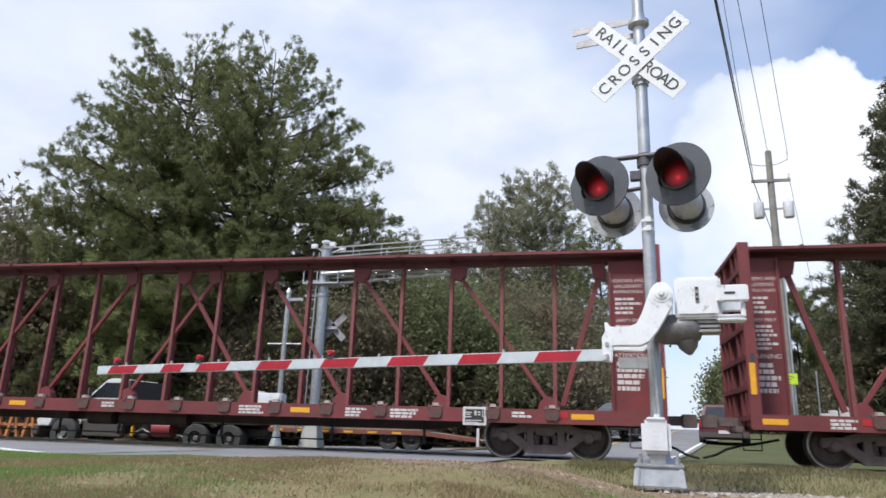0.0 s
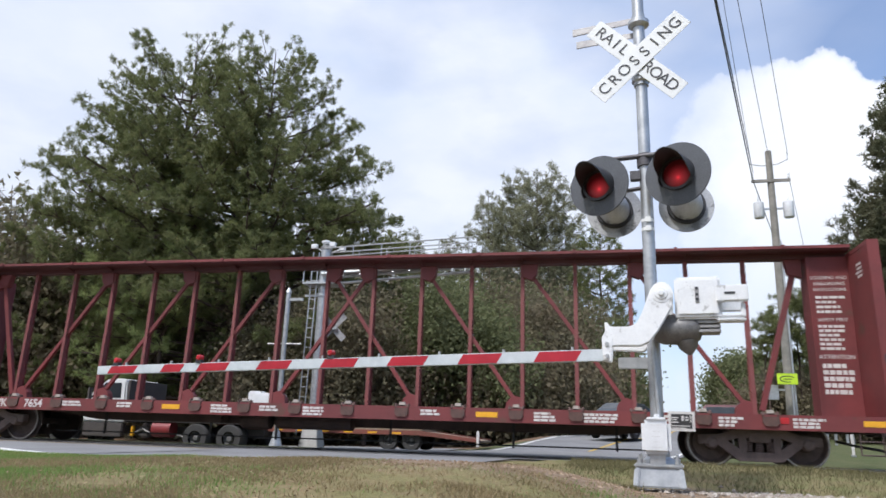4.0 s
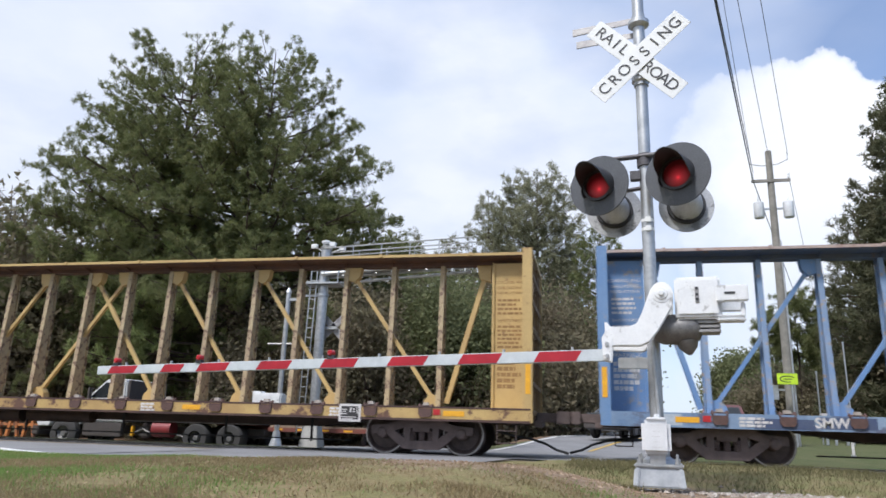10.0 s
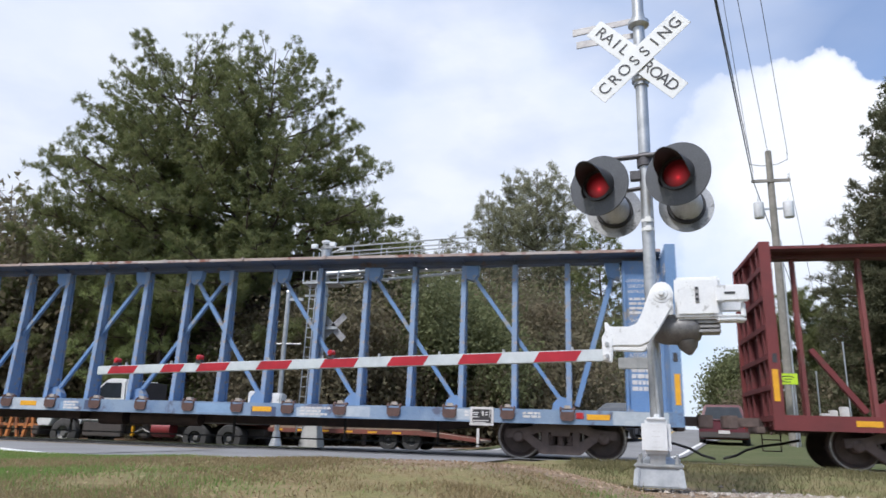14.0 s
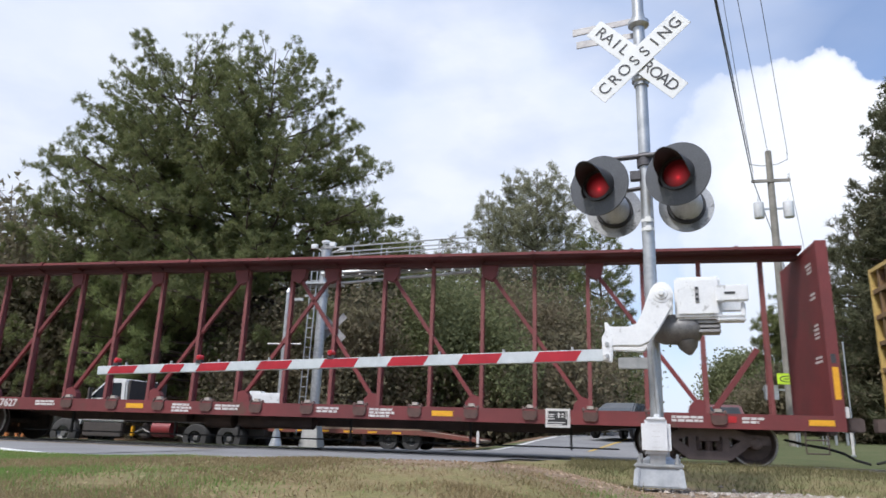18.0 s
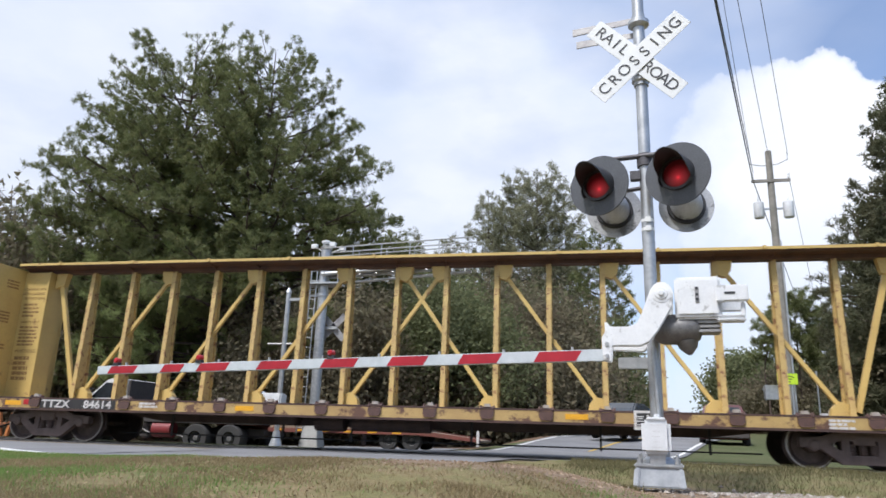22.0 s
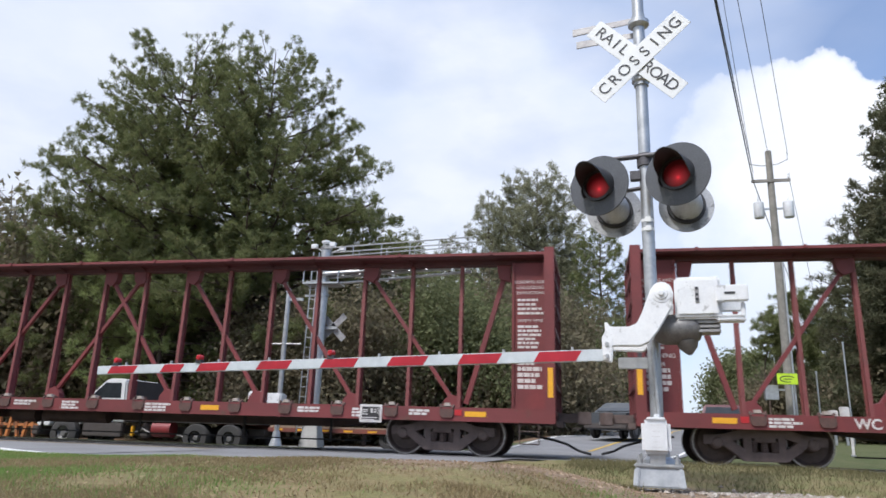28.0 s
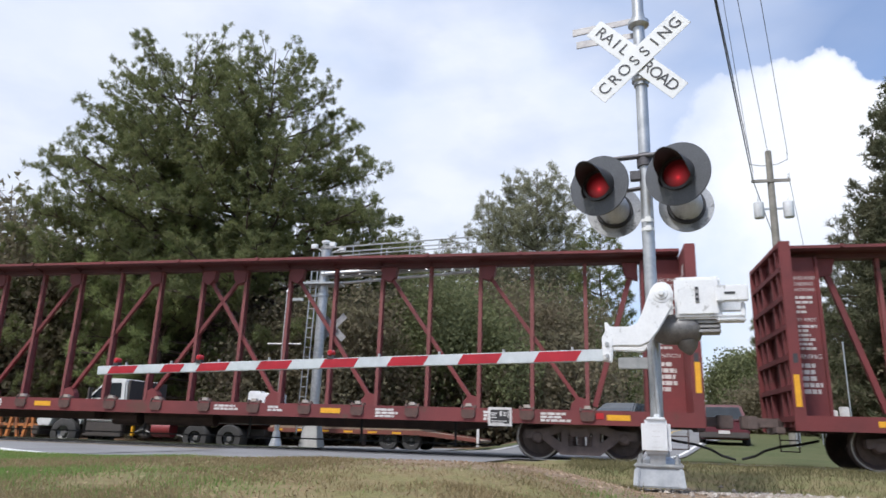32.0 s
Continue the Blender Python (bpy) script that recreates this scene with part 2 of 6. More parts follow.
M_BARK = mat("pine_bark", (0.10, 0.07, 0.055), (0.06, 0.045, 0.038), 5.0, 0.9, bump=0.5)
M_PINE = leaf_mat("pine_needles", (0.180, 0.205, 0.085), (0.148, 0.170, 0.075), (0.26, 0.25, 0.12))
M_PINEYOUNG = leaf_mat("young_pine_needles", (0.23, 0.275, 0.105), (0.20, 0.24, 0.095), (0.31, 0.32, 0.14))
# distance haze is put into these needles as a paler, greyer colour
M_PINEFAR = leaf_mat("haze_paled_needles", (0.27, 0.27, 0.17), (0.23, 0.235, 0.15), (0.32, 0.31, 0.20))
M_PINEDARK = leaf_mat("wood_edge_needles", (0.115, 0.125, 0.07), (0.11, 0.11, 0.068), (0.15, 0.14, 0.08))
M_LEAF = leaf_mat("broad_leaves", (0.185, 0.168, 0.106), (0.188, 0.155, 0.105), (0.20, 0.182, 0.112))
M_LEAFGREEN = leaf_mat("green_broad_leaves", (0.165, 0.185, 0.085), (0.15, 0.165, 0.085), (0.21, 0.215, 0.11))


# ---- mesh building ----
class Shape:
    """Vertices and faces gathered piece by piece."""

    def __init__(self):
        self.v, self.f = [], []

    def add(self, verts, faces):
        k = len(self.v)
        self.v += [tuple(p) for p in verts]
        self.f += [tuple(i + k for i in f) for f in faces]
        return self

    def box(self, x0, x1, y0, y1, z0, z1):
        return self.add([(x, y, z) for z in (z0, z1) for y in (y0, y1) for x in (x0, x1)],
                        [(0, 2, 3, 1), (4, 5, 7, 6), (0, 1, 5, 4), (2, 6, 7, 3), (0, 4, 6, 2), (1, 3, 7, 5)])

    def prism(self, outline, axis, a, b):
        """A polygon of two coordinates, pushed along an axis from a to b."""
        def at(p, w):
            return {"x": (w, p[0], p[1]), "y": (p[0], w, p[1]), "z": (p[0], p[1], w)}[axis]
        n = len(outline)
        return self.add([at(p, a) for p in outline] + [at(p, b) for p in outline],
                        [tuple(range(n))[::-1], tuple(range(n, 2 * n))] + [(i, (i + 1) % n, n + (i + 1) % n, n + i) for i in range(n)])

    def beam(self, p, q, w, h, up=(0, 0, 1)):
        p, q = Vector(p), Vector(q)
        d = (q - p).normalized()
        s = d.cross(Vector(up)).normalized()
        u = s.cross(d)
        c = [e + s * a * w / 2 + u * b * h / 2 for e in (p, q) for a, b in ((-1, -1), (1, -1), (1, 1), (-1, 1))]
        return self.add(c, [(0, 1, 2, 3), (7, 6, 5, 4), (0, 4, 5, 1), (1, 5, 6, 2), (2, 6, 7, 3), (3, 7, 4, 0)])

    def tube(self, p, q, r0, r1=None, n=12, caps=True):
        return self.lathe(p, q, [(0, r0), (1, r0 if r1 is None else r1)], n, caps)

    def lathe(self, p, q, profile, n=16, caps=True):
        """Rings at fractions along p to q, each with its radius."""
        p, q = Vector(p), Vector(q)
        d = (q - p).normalized()
        a = d.orthogonal().normalized()
        b = d.cross(a)
        v, f = [], []
        for k, r in profile:
            c = p.lerp(q, k)
            v += [c + (a * math.cos(2 * math.pi * i / n) + b * math.sin(2 * math.pi * i / n)) * r for i in range(n)]
        for j in range(len(profile) - 1):
            f += [(j * n + i, j * n + (i + 1) % n, (j + 1) * n + (i + 1) % n, (j + 1) * n + i) for i in range(n)]
        if caps:
            f += [tuple(range(n))[::-1], tuple(range((len(profile) - 1) * n, len(profile) * n))]
        return self.add(v, f)

    def path(self, points, r, n=8):
        pts = [Vector(p) for p in points]
        v, f = [], []
        ref = Vector((0.13, 0.21, 0.97))
        for i, p in enumerate(pts):
            d = (pts[min(i + 1, len(pts) - 1)] - pts[max(i - 1, 0)]).normalized()
            a = d.cross(ref).normalized()
            b = d.cross(a)
            rr = r[i] if isinstance(r, (list, tuple)) else r
            v += [p + (a * math.cos(2 * math.pi * k / n) + b * math.sin(2 * math.pi * k / n)) * rr for k in range(n)]
        for j in range(len(pts) - 1):
            f += [(j * n + k, j * n + (k + 1) % n, (j + 1) * n + (k + 1) % n, (j + 1) * n + k) for k in range(n)]
        f += [tuple(range(n))[::-1], tuple(range((len(pts) - 1) * n, len(pts) * n))]
        return self.add(v, f)

    def mesh(self, name, material, bevel=0.0, smooth=False):
        me = bpy.data.meshes.new(name)
        me.from_pydata(self.v, [], self.f)
        bm = bmesh.new()
        bm.from_mesh(me)
        bmesh.ops.recalc_face_normals(bm, faces=bm.faces)
        if bevel:
            edges = [e for e in bm.edges if len(e.link_faces) == 2 and e.calc_face_angle(0) > 0.5]
            bmesh.ops.bevel(bm, geom=edges, offset=bevel, segments=2, affect="EDGES", clamp_overlap=True)
        bm.to_mesh(me)
        bm.free()
        if smooth:
            me.shade_smooth()
            me.set_sharp_from_angle(angle=radians(38))
        me.materials.append(material)
        return me


def part(name, shape, material, parent=None, label="", at=None, bevel=0.0, smooth=False):
    """One mesh object under a thing or a part; shape may be a mesh that is shared."""
    me = shape if isinstance(shape, bpy.types.Mesh) else shape.mesh(name, material, bevel, smooth)
    ob = new(name, me)
    ob.parent = parent
    if at is not None:
        ob.matrix_basis = at
    if label:
        tagged(ob, label)
    return ob


def thing(name, m, label, category, group="", kind=""):
    ob = new(name)
    ob.empty_display_size = 0.2
    ob.matrix_basis = m
    return tagged(ob, label, category, group, kind)


# ---- ground, roads, track ----
def smooth_step(a, b, x):
    u = min(max((x - a) / (b - a), 0.0), 1.0)
    return u * u * (3 - 2 * u)


def height(x, y):
    """Lie of the land: a grassy bank before the road, level crossing, lower street beyond, a rise far off."""
    bank = 0.30 * (1 - smooth_step(-11.2, -9.2, y + 0.10 * x)) * (1 - smooth_step(-0.7, 0.9, x)) * (0.62 + 0.38 * smooth_step(-5.5, -1.5, x))
    hump = 0.06 * (1 - smooth_step(-10.2, -8.4, y)) * smooth_step(-0.6, 0.6, x)
    dip = -(0.14 + 0.30 * (1 - smooth_step(-20, -7, x))) * smooth_step(2.6, 5.8, y) * (1 - smooth_step(12.0, 30.0, y)) * (1 - smooth_step(-6, -3, x))
    rise = 0.50 * smooth_step(3.0, 17.0, y) * smooth_step(-5, -2, x) + 1.0 * smooth_step(14, 60, y) + 2.0 * smooth_step(60, 200, y)
    bed = -0.16 * smooth_step(4.2, 6.5, x) * (1 - smooth_step(1.8, 4.5, abs(y)))
    far = 1.0 - smooth_step(40, 80, abs(x)) if y > 10 else 1.0
    bank += 0.13 * smooth_step(-1.6, -0.6, x) * (1 - smooth_step(3.0, 6.0, x)) * smooth_step(-8.6, -7.0, y) * (1 - smooth_step(-4.2, -2.4, y))
    rough = 0.05 * noise.noise((x * 0.35, y * 0.35, 0.3)) + 0.025 * noise.noise((x * 1.3, y * 1.3, 2.0))
    keep = smooth_step(0.5, 3.0, max(abs(y) - 2.0, 0)) * (0.3 if -10 < y < 12 and -30 < x < 6 else 1.0)
    return bank + hump + dip + max(rise, 0) * (0.4 + 0.6 * far) + bed + rough * keep - 0.03


def spread(near0, near1, step, far):
    vals = list(np.arange(near0, near1 + 1e-6, step))
    s, v = step, near1
    while v < far:
        s *= 1.22
        v += s
        vals.append(v)
    s, v = step, near0
    while v > -far:
        s *= 1.22
        v -= s
        vals.insert(0, v)
    return vals


def sheet(name, xs, ys, z, material, lift=0.0):
    v = [(x, y, z(x, y) + lift) for y in ys for x in xs]
    n = len(xs)
    f = [(j * n + i, j * n + i + 1, (j + 1) * n + i + 1, (j + 1) * n + i) for j in range(len(ys) - 1) for i in range(n - 1)]
    s = Shape().add(v, f)
    return new(name, s.mesh(name, material, smooth=True))


def ground_mat():
    m = bpy.data.materials.new("grass_and_dirt")
    m.use_nodes = True
    nt = m.node_tree
    b = nt.nodes["Principled BSDF"]
    co = nt.nodes.new("ShaderNodeTexCoord").outputs["Object"]
    def noise_of(scale, detail=6.0, rough=0.6):
        n = nd(nt, "ShaderNodeTexNoise", Scale=scale, Detail=detail, Roughness=rough)
        nt.links.new(co, n.inputs["Vector"])
        return n.outputs["Fac"]
    grass = mixc(nt, ramp(nt, [(0.35, 0.0), (0.65, 1.0)], noise_of(1.1)), (0.125, 0.14, 0.052), (0.185, 0.172, 0.08))
    grass = mixc(nt, ramp(nt, [(0.48, 0.0), (0.68, 0.6)], noise_of(0.5, 8.0)), grass, (0.22, 0.17, 0.085))
    soil = mixc(nt, ramp(nt, [(0.4, 0.0), (0.6, 1.0)], noise_of(9.0)), (0.17, 0.115, 0.08), (0.25, 0.19, 0.14))
    # thin turf with earth and dead straw showing through
    grass = mixc(nt, ramp(nt, [(0.44, 0.0), (0.60, 0.7)], noise_of(3.4, 7.0, 0.7)), grass, mixc(nt, noise_of(14.0), (0.15, 0.10, 0.06), (0.29, 0.22, 0.13)))
    # trodden bare earth round the signal's foot and along the track
    sep = nt.nodes.new("ShaderNodeSeparateXYZ")
    nt.links.new(co, sep.inputs[0])
    dx = math_node(nt, "MULTIPLY", math_node(nt, "SUBTRACT", sep.outputs[0], -0.2), 0.29)
    dy = math_node(nt, "MULTIPLY", math_node(nt, "ADD", sep.outputs[1], 10.6), 0.42)
    d2 = math_node(nt, "ADD", math_node(nt, "MULTIPLY", dx, dx), math_node(nt, "MULTIPLY", dy, dy))
    spot = math_node(nt, "SUBTRACT", math_node(nt, "MULTIPLY", noise_of(1.4, 8.0, 0.7), 2.4), d2)
    col = mixc(nt, ramp(nt, [(0.15, 0.0), (0.7, 0.9)], spot), grass, soil)
    # lusher lawn beyond the rails
    lawn = mixc(nt, ramp(nt, [(0.35, 0.0), (0.65, 1.0)], noise_of(0.8)), (0.072, 0.088, 0.037), (0.102, 0.106, 0.052))
    col = mixc(nt, ramp(nt, [(0.0, 0.0), (0.35, 1.0)], math_node(nt, "MULTIPLY", math_node(nt, "SUBTRACT", sep.outputs[1], 1.4), 0.3)), col, lawn)
    # leaf litter under the wood, west of the far road
    wobble = math_node(nt, "MULTIPLY", noise_of(0.5, 5.0), 5.0)
    deep = math_node(nt, "SUBTRACT", math_node(nt, "ADD", sep.outputs[1], wobble), 14.5)
    west = math_node(nt, "SUBTRACT", math_node(nt, "SUBTRACT", 0.5, wobble), math_node(nt, "SUBTRACT", sep.outputs[0], math_node(nt, "MULTIPLY", sep.outputs[1], 0.1)))
    litter = math_node(nt, "MINIMUM", deep, west)
    col = mixc(nt, ramp(nt, [(0.0, 0.0), (0.9, 1.0)], litter), col, mixc(nt, noise_of(3.0), (0.19, 0.115, 0.075), (0.12, 0.085, 0.055)))
    # stone bed along the rails
    side = math_node(nt, "SUBTRACT", math_node(nt, "ADD", 1.45, math_node(nt, "MULTIPLY", noise_of(1.2), 0.8)), math_node(nt, "ABSOLUTE", sep.outputs[1]))
    col = mixc(nt, ramp(nt, [(0.0, 0.0), (0.4, 0.85)], side), col, mixc(nt, ramp(nt, [(0.4, 0.0), (0.6, 1.0)], noise_of(22.0)), (0.13, 0.10, 0.085), (0.24, 0.21, 0.19)))
    col = mixc(nt, 1.0, col, ramp(nt, [(0.3, 0.7), (0.7, 1.2)], noise_of(38.0, 4.0)), "MULTIPLY")
    nt.links.new(col, b.inputs["Base Color"])
    b.inputs["Roughness"].default_value = 0.95
    b.inputs["Specular IOR Level"].default_value = 0.15
    bp = nt.nodes.new("ShaderNodeBump")
    bp.inputs["Strength"].default_value, bp.inputs["Distance"].default_value = 0.6, 0.03
    nt.links.new(noise_of(30.0, 5.0), bp.inputs["Height"])
    nt.links.new(bp.outputs[0], b.inputs["Normal"])
    return m


tagged(sheet("ground", spread(-14, 8, 0.2, 1600), spread(-17, 4, 0.2, 1600), height, ground_mat()),
       "mown grass verge with worn dirt patches beside the track", "ground", kind="structure")

ROAD_SLANT = math.tan(radians(6.0))


def road_sheet(name, x0, x1, ys, lift, material, label, nx=8, slant=ROAD_SLANT):
    v, n = [], nx + 1
    for y in ys:
        for i in range(n):
            x = x0 + (x1 - x0) * i / nx + slant * y
            v.append((x, y, height(x, y) + lift))
    f = [(j * n + i, j * n + i + 1, (j + 1) * n + i + 1, (j + 1) * n + i) for j in range(len(ys) - 1) for i in range(nx)]
    return tagged(new(name, Shape().add(v, f).mesh(name, material, smooth=True)), label, "road", kind="structure")


road_sheet("road", -7.6, -1.5, list(np.arange(-9.2, -1.5, 0.4)), 0.035, M_ASPHALT, "grey worn asphalt road up to the level crossing", 10)


def along(points, y):
    """x on a bent line at y."""
    for (xa, ya), (xb, yb) in zip(points, points[1:]):
        if y <= yb:
            break
    return xa + (xb - xa) * (y - ya) / (yb - ya)


EDGE_WEST = [(-7.6, -1.6), (-7.0, 2.4), (-3.2, 5.0), (-1.2, 20.0), (10.0, 90.0), (27.0, 200.0)]
EDGE_EAST = [(1.1, -1.6), (1.5, 1.0), (3.0, 7.5), (8.0, 30.0), (17.0, 90.0), (34.0, 200.0)]


def strip(name, a, b, y0, y1, lift, material, label, category, nx):
    ys = list(np.arange(y0, min(y1, 9.0), 0.35)) + list(np.arange(9.0, y1, 1.5))
    v = []
    for y in ys:
        for i in range(nx + 1):
            k = a + (b - a) * i / nx
            x = along(EDGE_WEST, y) * (1 - k) + along(EDGE_EAST, y) * k
            v.append((x, y, height(x, y) + lift))
    n = nx + 1
    f = [(j * n + i, j * n + i + 1, (j + 1) * n + i + 1, (j + 1) * n + i) for j in range(len(ys) - 1) for i in range(nx)]
    return tagged(new(name, Shape().add(v, f).mesh(name, material, smooth=True)), label, category, kind="structure")


strip("road", 0.0, 1.0, -1.4, 200.0, 0.035, M_ASPHALT, "grey worn asphalt road beyond the level crossing", "road", 14)
strip("edge_line", 0.955, 0.975, 3.0, 130.0, 0.045, M_PAINT, "white painted edge line on grey asphalt", "road marking", 1)
strip("edge_line", 0.03, 0.05, 2.7, 130.0, 0.045, M_PAINT, "white painted edge line on grey asphalt", "road marking", 1)
strip("centre_line", 0.49, 0.51, 6.0, 130.0, 0.045, mat("yellow_road_paint", (0.55, 0.36, 0.05), None, 4.0, 0.7), "yellow painted centre line on grey asphalt", "road marking", 1)
road_sheet("road", -70.0, -7.4, list(np.arange(-8.6, -2.6, 0.4)), 0.045, M_ASPHALT, "grey asphalt apron joining the crossing road", 60, 0.0)
road_sheet("road", -120.0, -5.0, list(np.arange(5.3, 12.0, 0.6)), 0.04, M_ASPHALT, "asphalt street beside the railway", 90, 0.0)


def stop_line():
    s = Shape()
    for i in range(12):
        a, b = i / 12, (i + 1) / 12
        p, q = Vector((-7.0, -8.3, 0)).lerp(Vector((-12.5, -5.3, 0)), a), Vector((-7.0, -8.3, 0)).lerp(Vector((-12.5, -5.3, 0)), b)
        w = Vector((0.24, 0.44, 0))
        s.add([(v.x, v.y, height(v.x, v.y) + 0.05) for v in (p - w, q - w, q + w, p + w)], [(0, 1, 2, 3)])
    tagged(new("stop_line", s.mesh("stop_line", M_PAINT)), "white painted line on grey asphalt", "road marking", kind="structure")


stop_line()


def track():
    t = thing("railway_track", pose(0, 0, 0), "steel rails on dark wooden sleepers through the crossing", "railway track", kind="structure")
    rail = Shape()
    outline = [(-0.07, -0.17), (0.07, -0.17), (0.07, -0.155), (0.012, -0.13), (0.012, -0.05), (0.036, -0.035), (0.036, 0), (-0.036, 0), (-0.036, -0.035), (-0.012, -0.05), (-0.012, -0.13), (-0.07, -0.155)]
    rail.prism(outline, "x", -220, 220)
    me = rail.mesh("rail", M_TREAD)
    for y in (-0.7525, 0.7525):
        part("rail", me, None, t, at=pose(0, y, 0))
    sl = Shape().box(-0.115, 0.115, -1.3, 1.3, -0.32, -0.155).mesh("sleeper", mat("creosoted_timber", (0.06, 0.045, 0.035), None, 4.0, 0.9, bump=0.4))
    for i in range(60):
        part("sleeper", sl, None, t, at=pose(1.2 + i * 0.52, 0, 0))
    far = Shape()
    for i in range(300):
        far.box(-0.115 - 8.5 - i * 0.52, 0.115 - 8.5 - i * 0.52, -1.3, 1.3, -0.32, -0.155)
    tagged(part("sleeper", far, M_UNDER, t), kind="stuff")


track()


# ---- grass, weeds, gravel ----
def blade_mesh(name, spots, tall, wide, material, rng):
    n = len(spots)
    p = np.asarray(spots, float)
    ang = rng.uniform(0, 2 * np.pi, n)
    side = np.stack([np.cos(ang), np.sin(ang), np.zeros(n)], 1)
    lean = rng.normal(size=(n, 3)) * np.array([0.55, 0.55, 0.0])
    h = tall * rng.uniform(0.5, 1.3, n)[:, None]
    w = wide * rng.uniform(0.6, 1.3, n)[:, None]
    v = np.empty((n, 3, 3))
    v[:, 0], v[:, 1] = p - side * w, p + side * w
    v[:, 2] = p + (np.array([0, 0, 1.0]) + lean) * h
    me = bpy.data.meshes.new(name)
    me.vertices.add(n * 3)
    me.vertices.foreach_set("co", v.reshape(-1))
    me.loops.add(n * 3)
    me.loops.foreach_set("vertex_index", np.arange(n * 3))
    me.polygons.add(n)
    me.polygons.foreach_set("loop_start", np.arange(0, n * 3, 3))
    me.materials.append(material)
    me.update(calc_edges=True)
    return me


def bare(x, y):
    """How bare the earth lies: 0 turf, 1 trodden."""
    d = ((x + 0.2) * 0.29) ** 2 + ((y + 10.6) * 0.42) ** 2
    return 1.2 * (0.95 + 0.8 * noise.noise((x * 1.4, y * 1.4, 5.0)) - d)


def turf():
    rng = np.random.default_rng(5)
    green = leaf_mat("turf_blades", (0.15, 0.255, 0.065), (0.19, 0.275, 0.085), (0.31, 0.32, 0.14))
    straw = leaf_mat("dry_turf_blades", (0.29, 0.225, 0.125), (0.23, 0.185, 0.095), (0.41, 0.325, 0.20))
    lush, dry_ = [], []
    while len(lush) + len(dry_) < 200000:
        y = -15.0 + 6.4 * rng.random() ** 1.25
        x = rng.uniform(-1.0, 0.55) * (y + 18.0) * 0.78
        if rng.random() < 1.2 * bare(x, y) or (y > -9.6 and x < -2.6):
            continue
        patch = noise.noise((x * 0.9, y * 0.9, 9.0)) + 0.5 * noise.noise((x * 3.1, y * 3.1, 4.0))
        if patch + 0.25 * rng.normal() > 0.36 - 0.34 * smooth_step(-3.8, -1.6, x):
            continue
        wither = noise.noise((x * 0.75, y * 0.75, 21.0)) + 0.6 * noise.noise((x * 2.6, y * 2.6, 31.0)) + 0.30 * rng.normal() + 0.95 * smooth_step(-4.4, -1.6, x) - 0.46
        (dry_ if wither > 0 else lush).append((x, y, height(x, y) - 0.004))
    tagged(new("grass", blade_mesh("grass", lush, 0.024, 0.0024, green, rng)), "short mown green grass", "grass", kind="stuff")
    tagged(new("dry_grass", blade_mesh("dry_grass", dry_, 0.020, 0.0024, straw, rng)), "short withered straw-coloured grass", "grass", kind="stuff")
    dry = leaf_mat("dry_weeds", (0.175, 0.16, 0.08), (0.145, 0.138, 0.068), (0.28, 0.23, 0.135))
    spots = []
    for k in range(62000):
        if k < 15000:
            x = rng.uniform(-3.0, 0.4)
            y = rng.uniform(-9.9 + 0.5 * noise.noise((x * 1.7, 0.0, 8.0)), -6.6)
        else:
            x, y = rng.uniform(-0.4, 9.0), -1.6 - 7.0 * rng.random() ** 1.3
        if noise.noise((x * 0.7, y * 0.7, 3.0)) > rng.normal() * 0.3 + 0.1:
            continue
        spots.append((x, y, height(x, y) - 0.005))
    tagged(new("weeds", blade_mesh("weeds", spots, 0.07, 0.005, dry, rng)), "tall dry weeds along the track", "weeds", kind="stuff")


def gravel():
    rng = random.Random(12)
    s = Shape()
    for _ in range(1300):
        x, y = rng.gauss(1.9, 0.8), rng.gauss(-9.5, 0.42)
        y -= 0.18 * (x - 1.9)
        r = rng.uniform(0.012, 0.034)
        z = height(x, y)
        v = []
        for d in ((1, 0, 0), (-1, 0, 0), (0, 1, 0), (0, -1, 0), (0, 0, 1), (0, 0, -1)):
            k = r * rng.uniform(0.6, 1.2)
            v.append((x + d[0] * k + rng.gauss(0, r * 0.2), y + d[1] * k + rng.gauss(0, r * 0.2), z + d[2] * k * 0.7 + r * 0.2))
        s.add(v, [(0, 2, 4), (2, 1, 4), (1, 3, 4), (3, 0, 4), (2, 0, 5), (1, 2, 5), (3, 1, 5), (0, 3, 5)])
    m = leaf_mat("limestone_chips", (0.33, 0.29, 0.25), (0.25, 0.21, 0.175), (0.44, 0.41, 0.37), 0.9, 0.0)
    tagged(new("gravel", s.mesh("gravel", m)), "loose pale gravel beside the signal's foot", "gravel", kind="stuff")


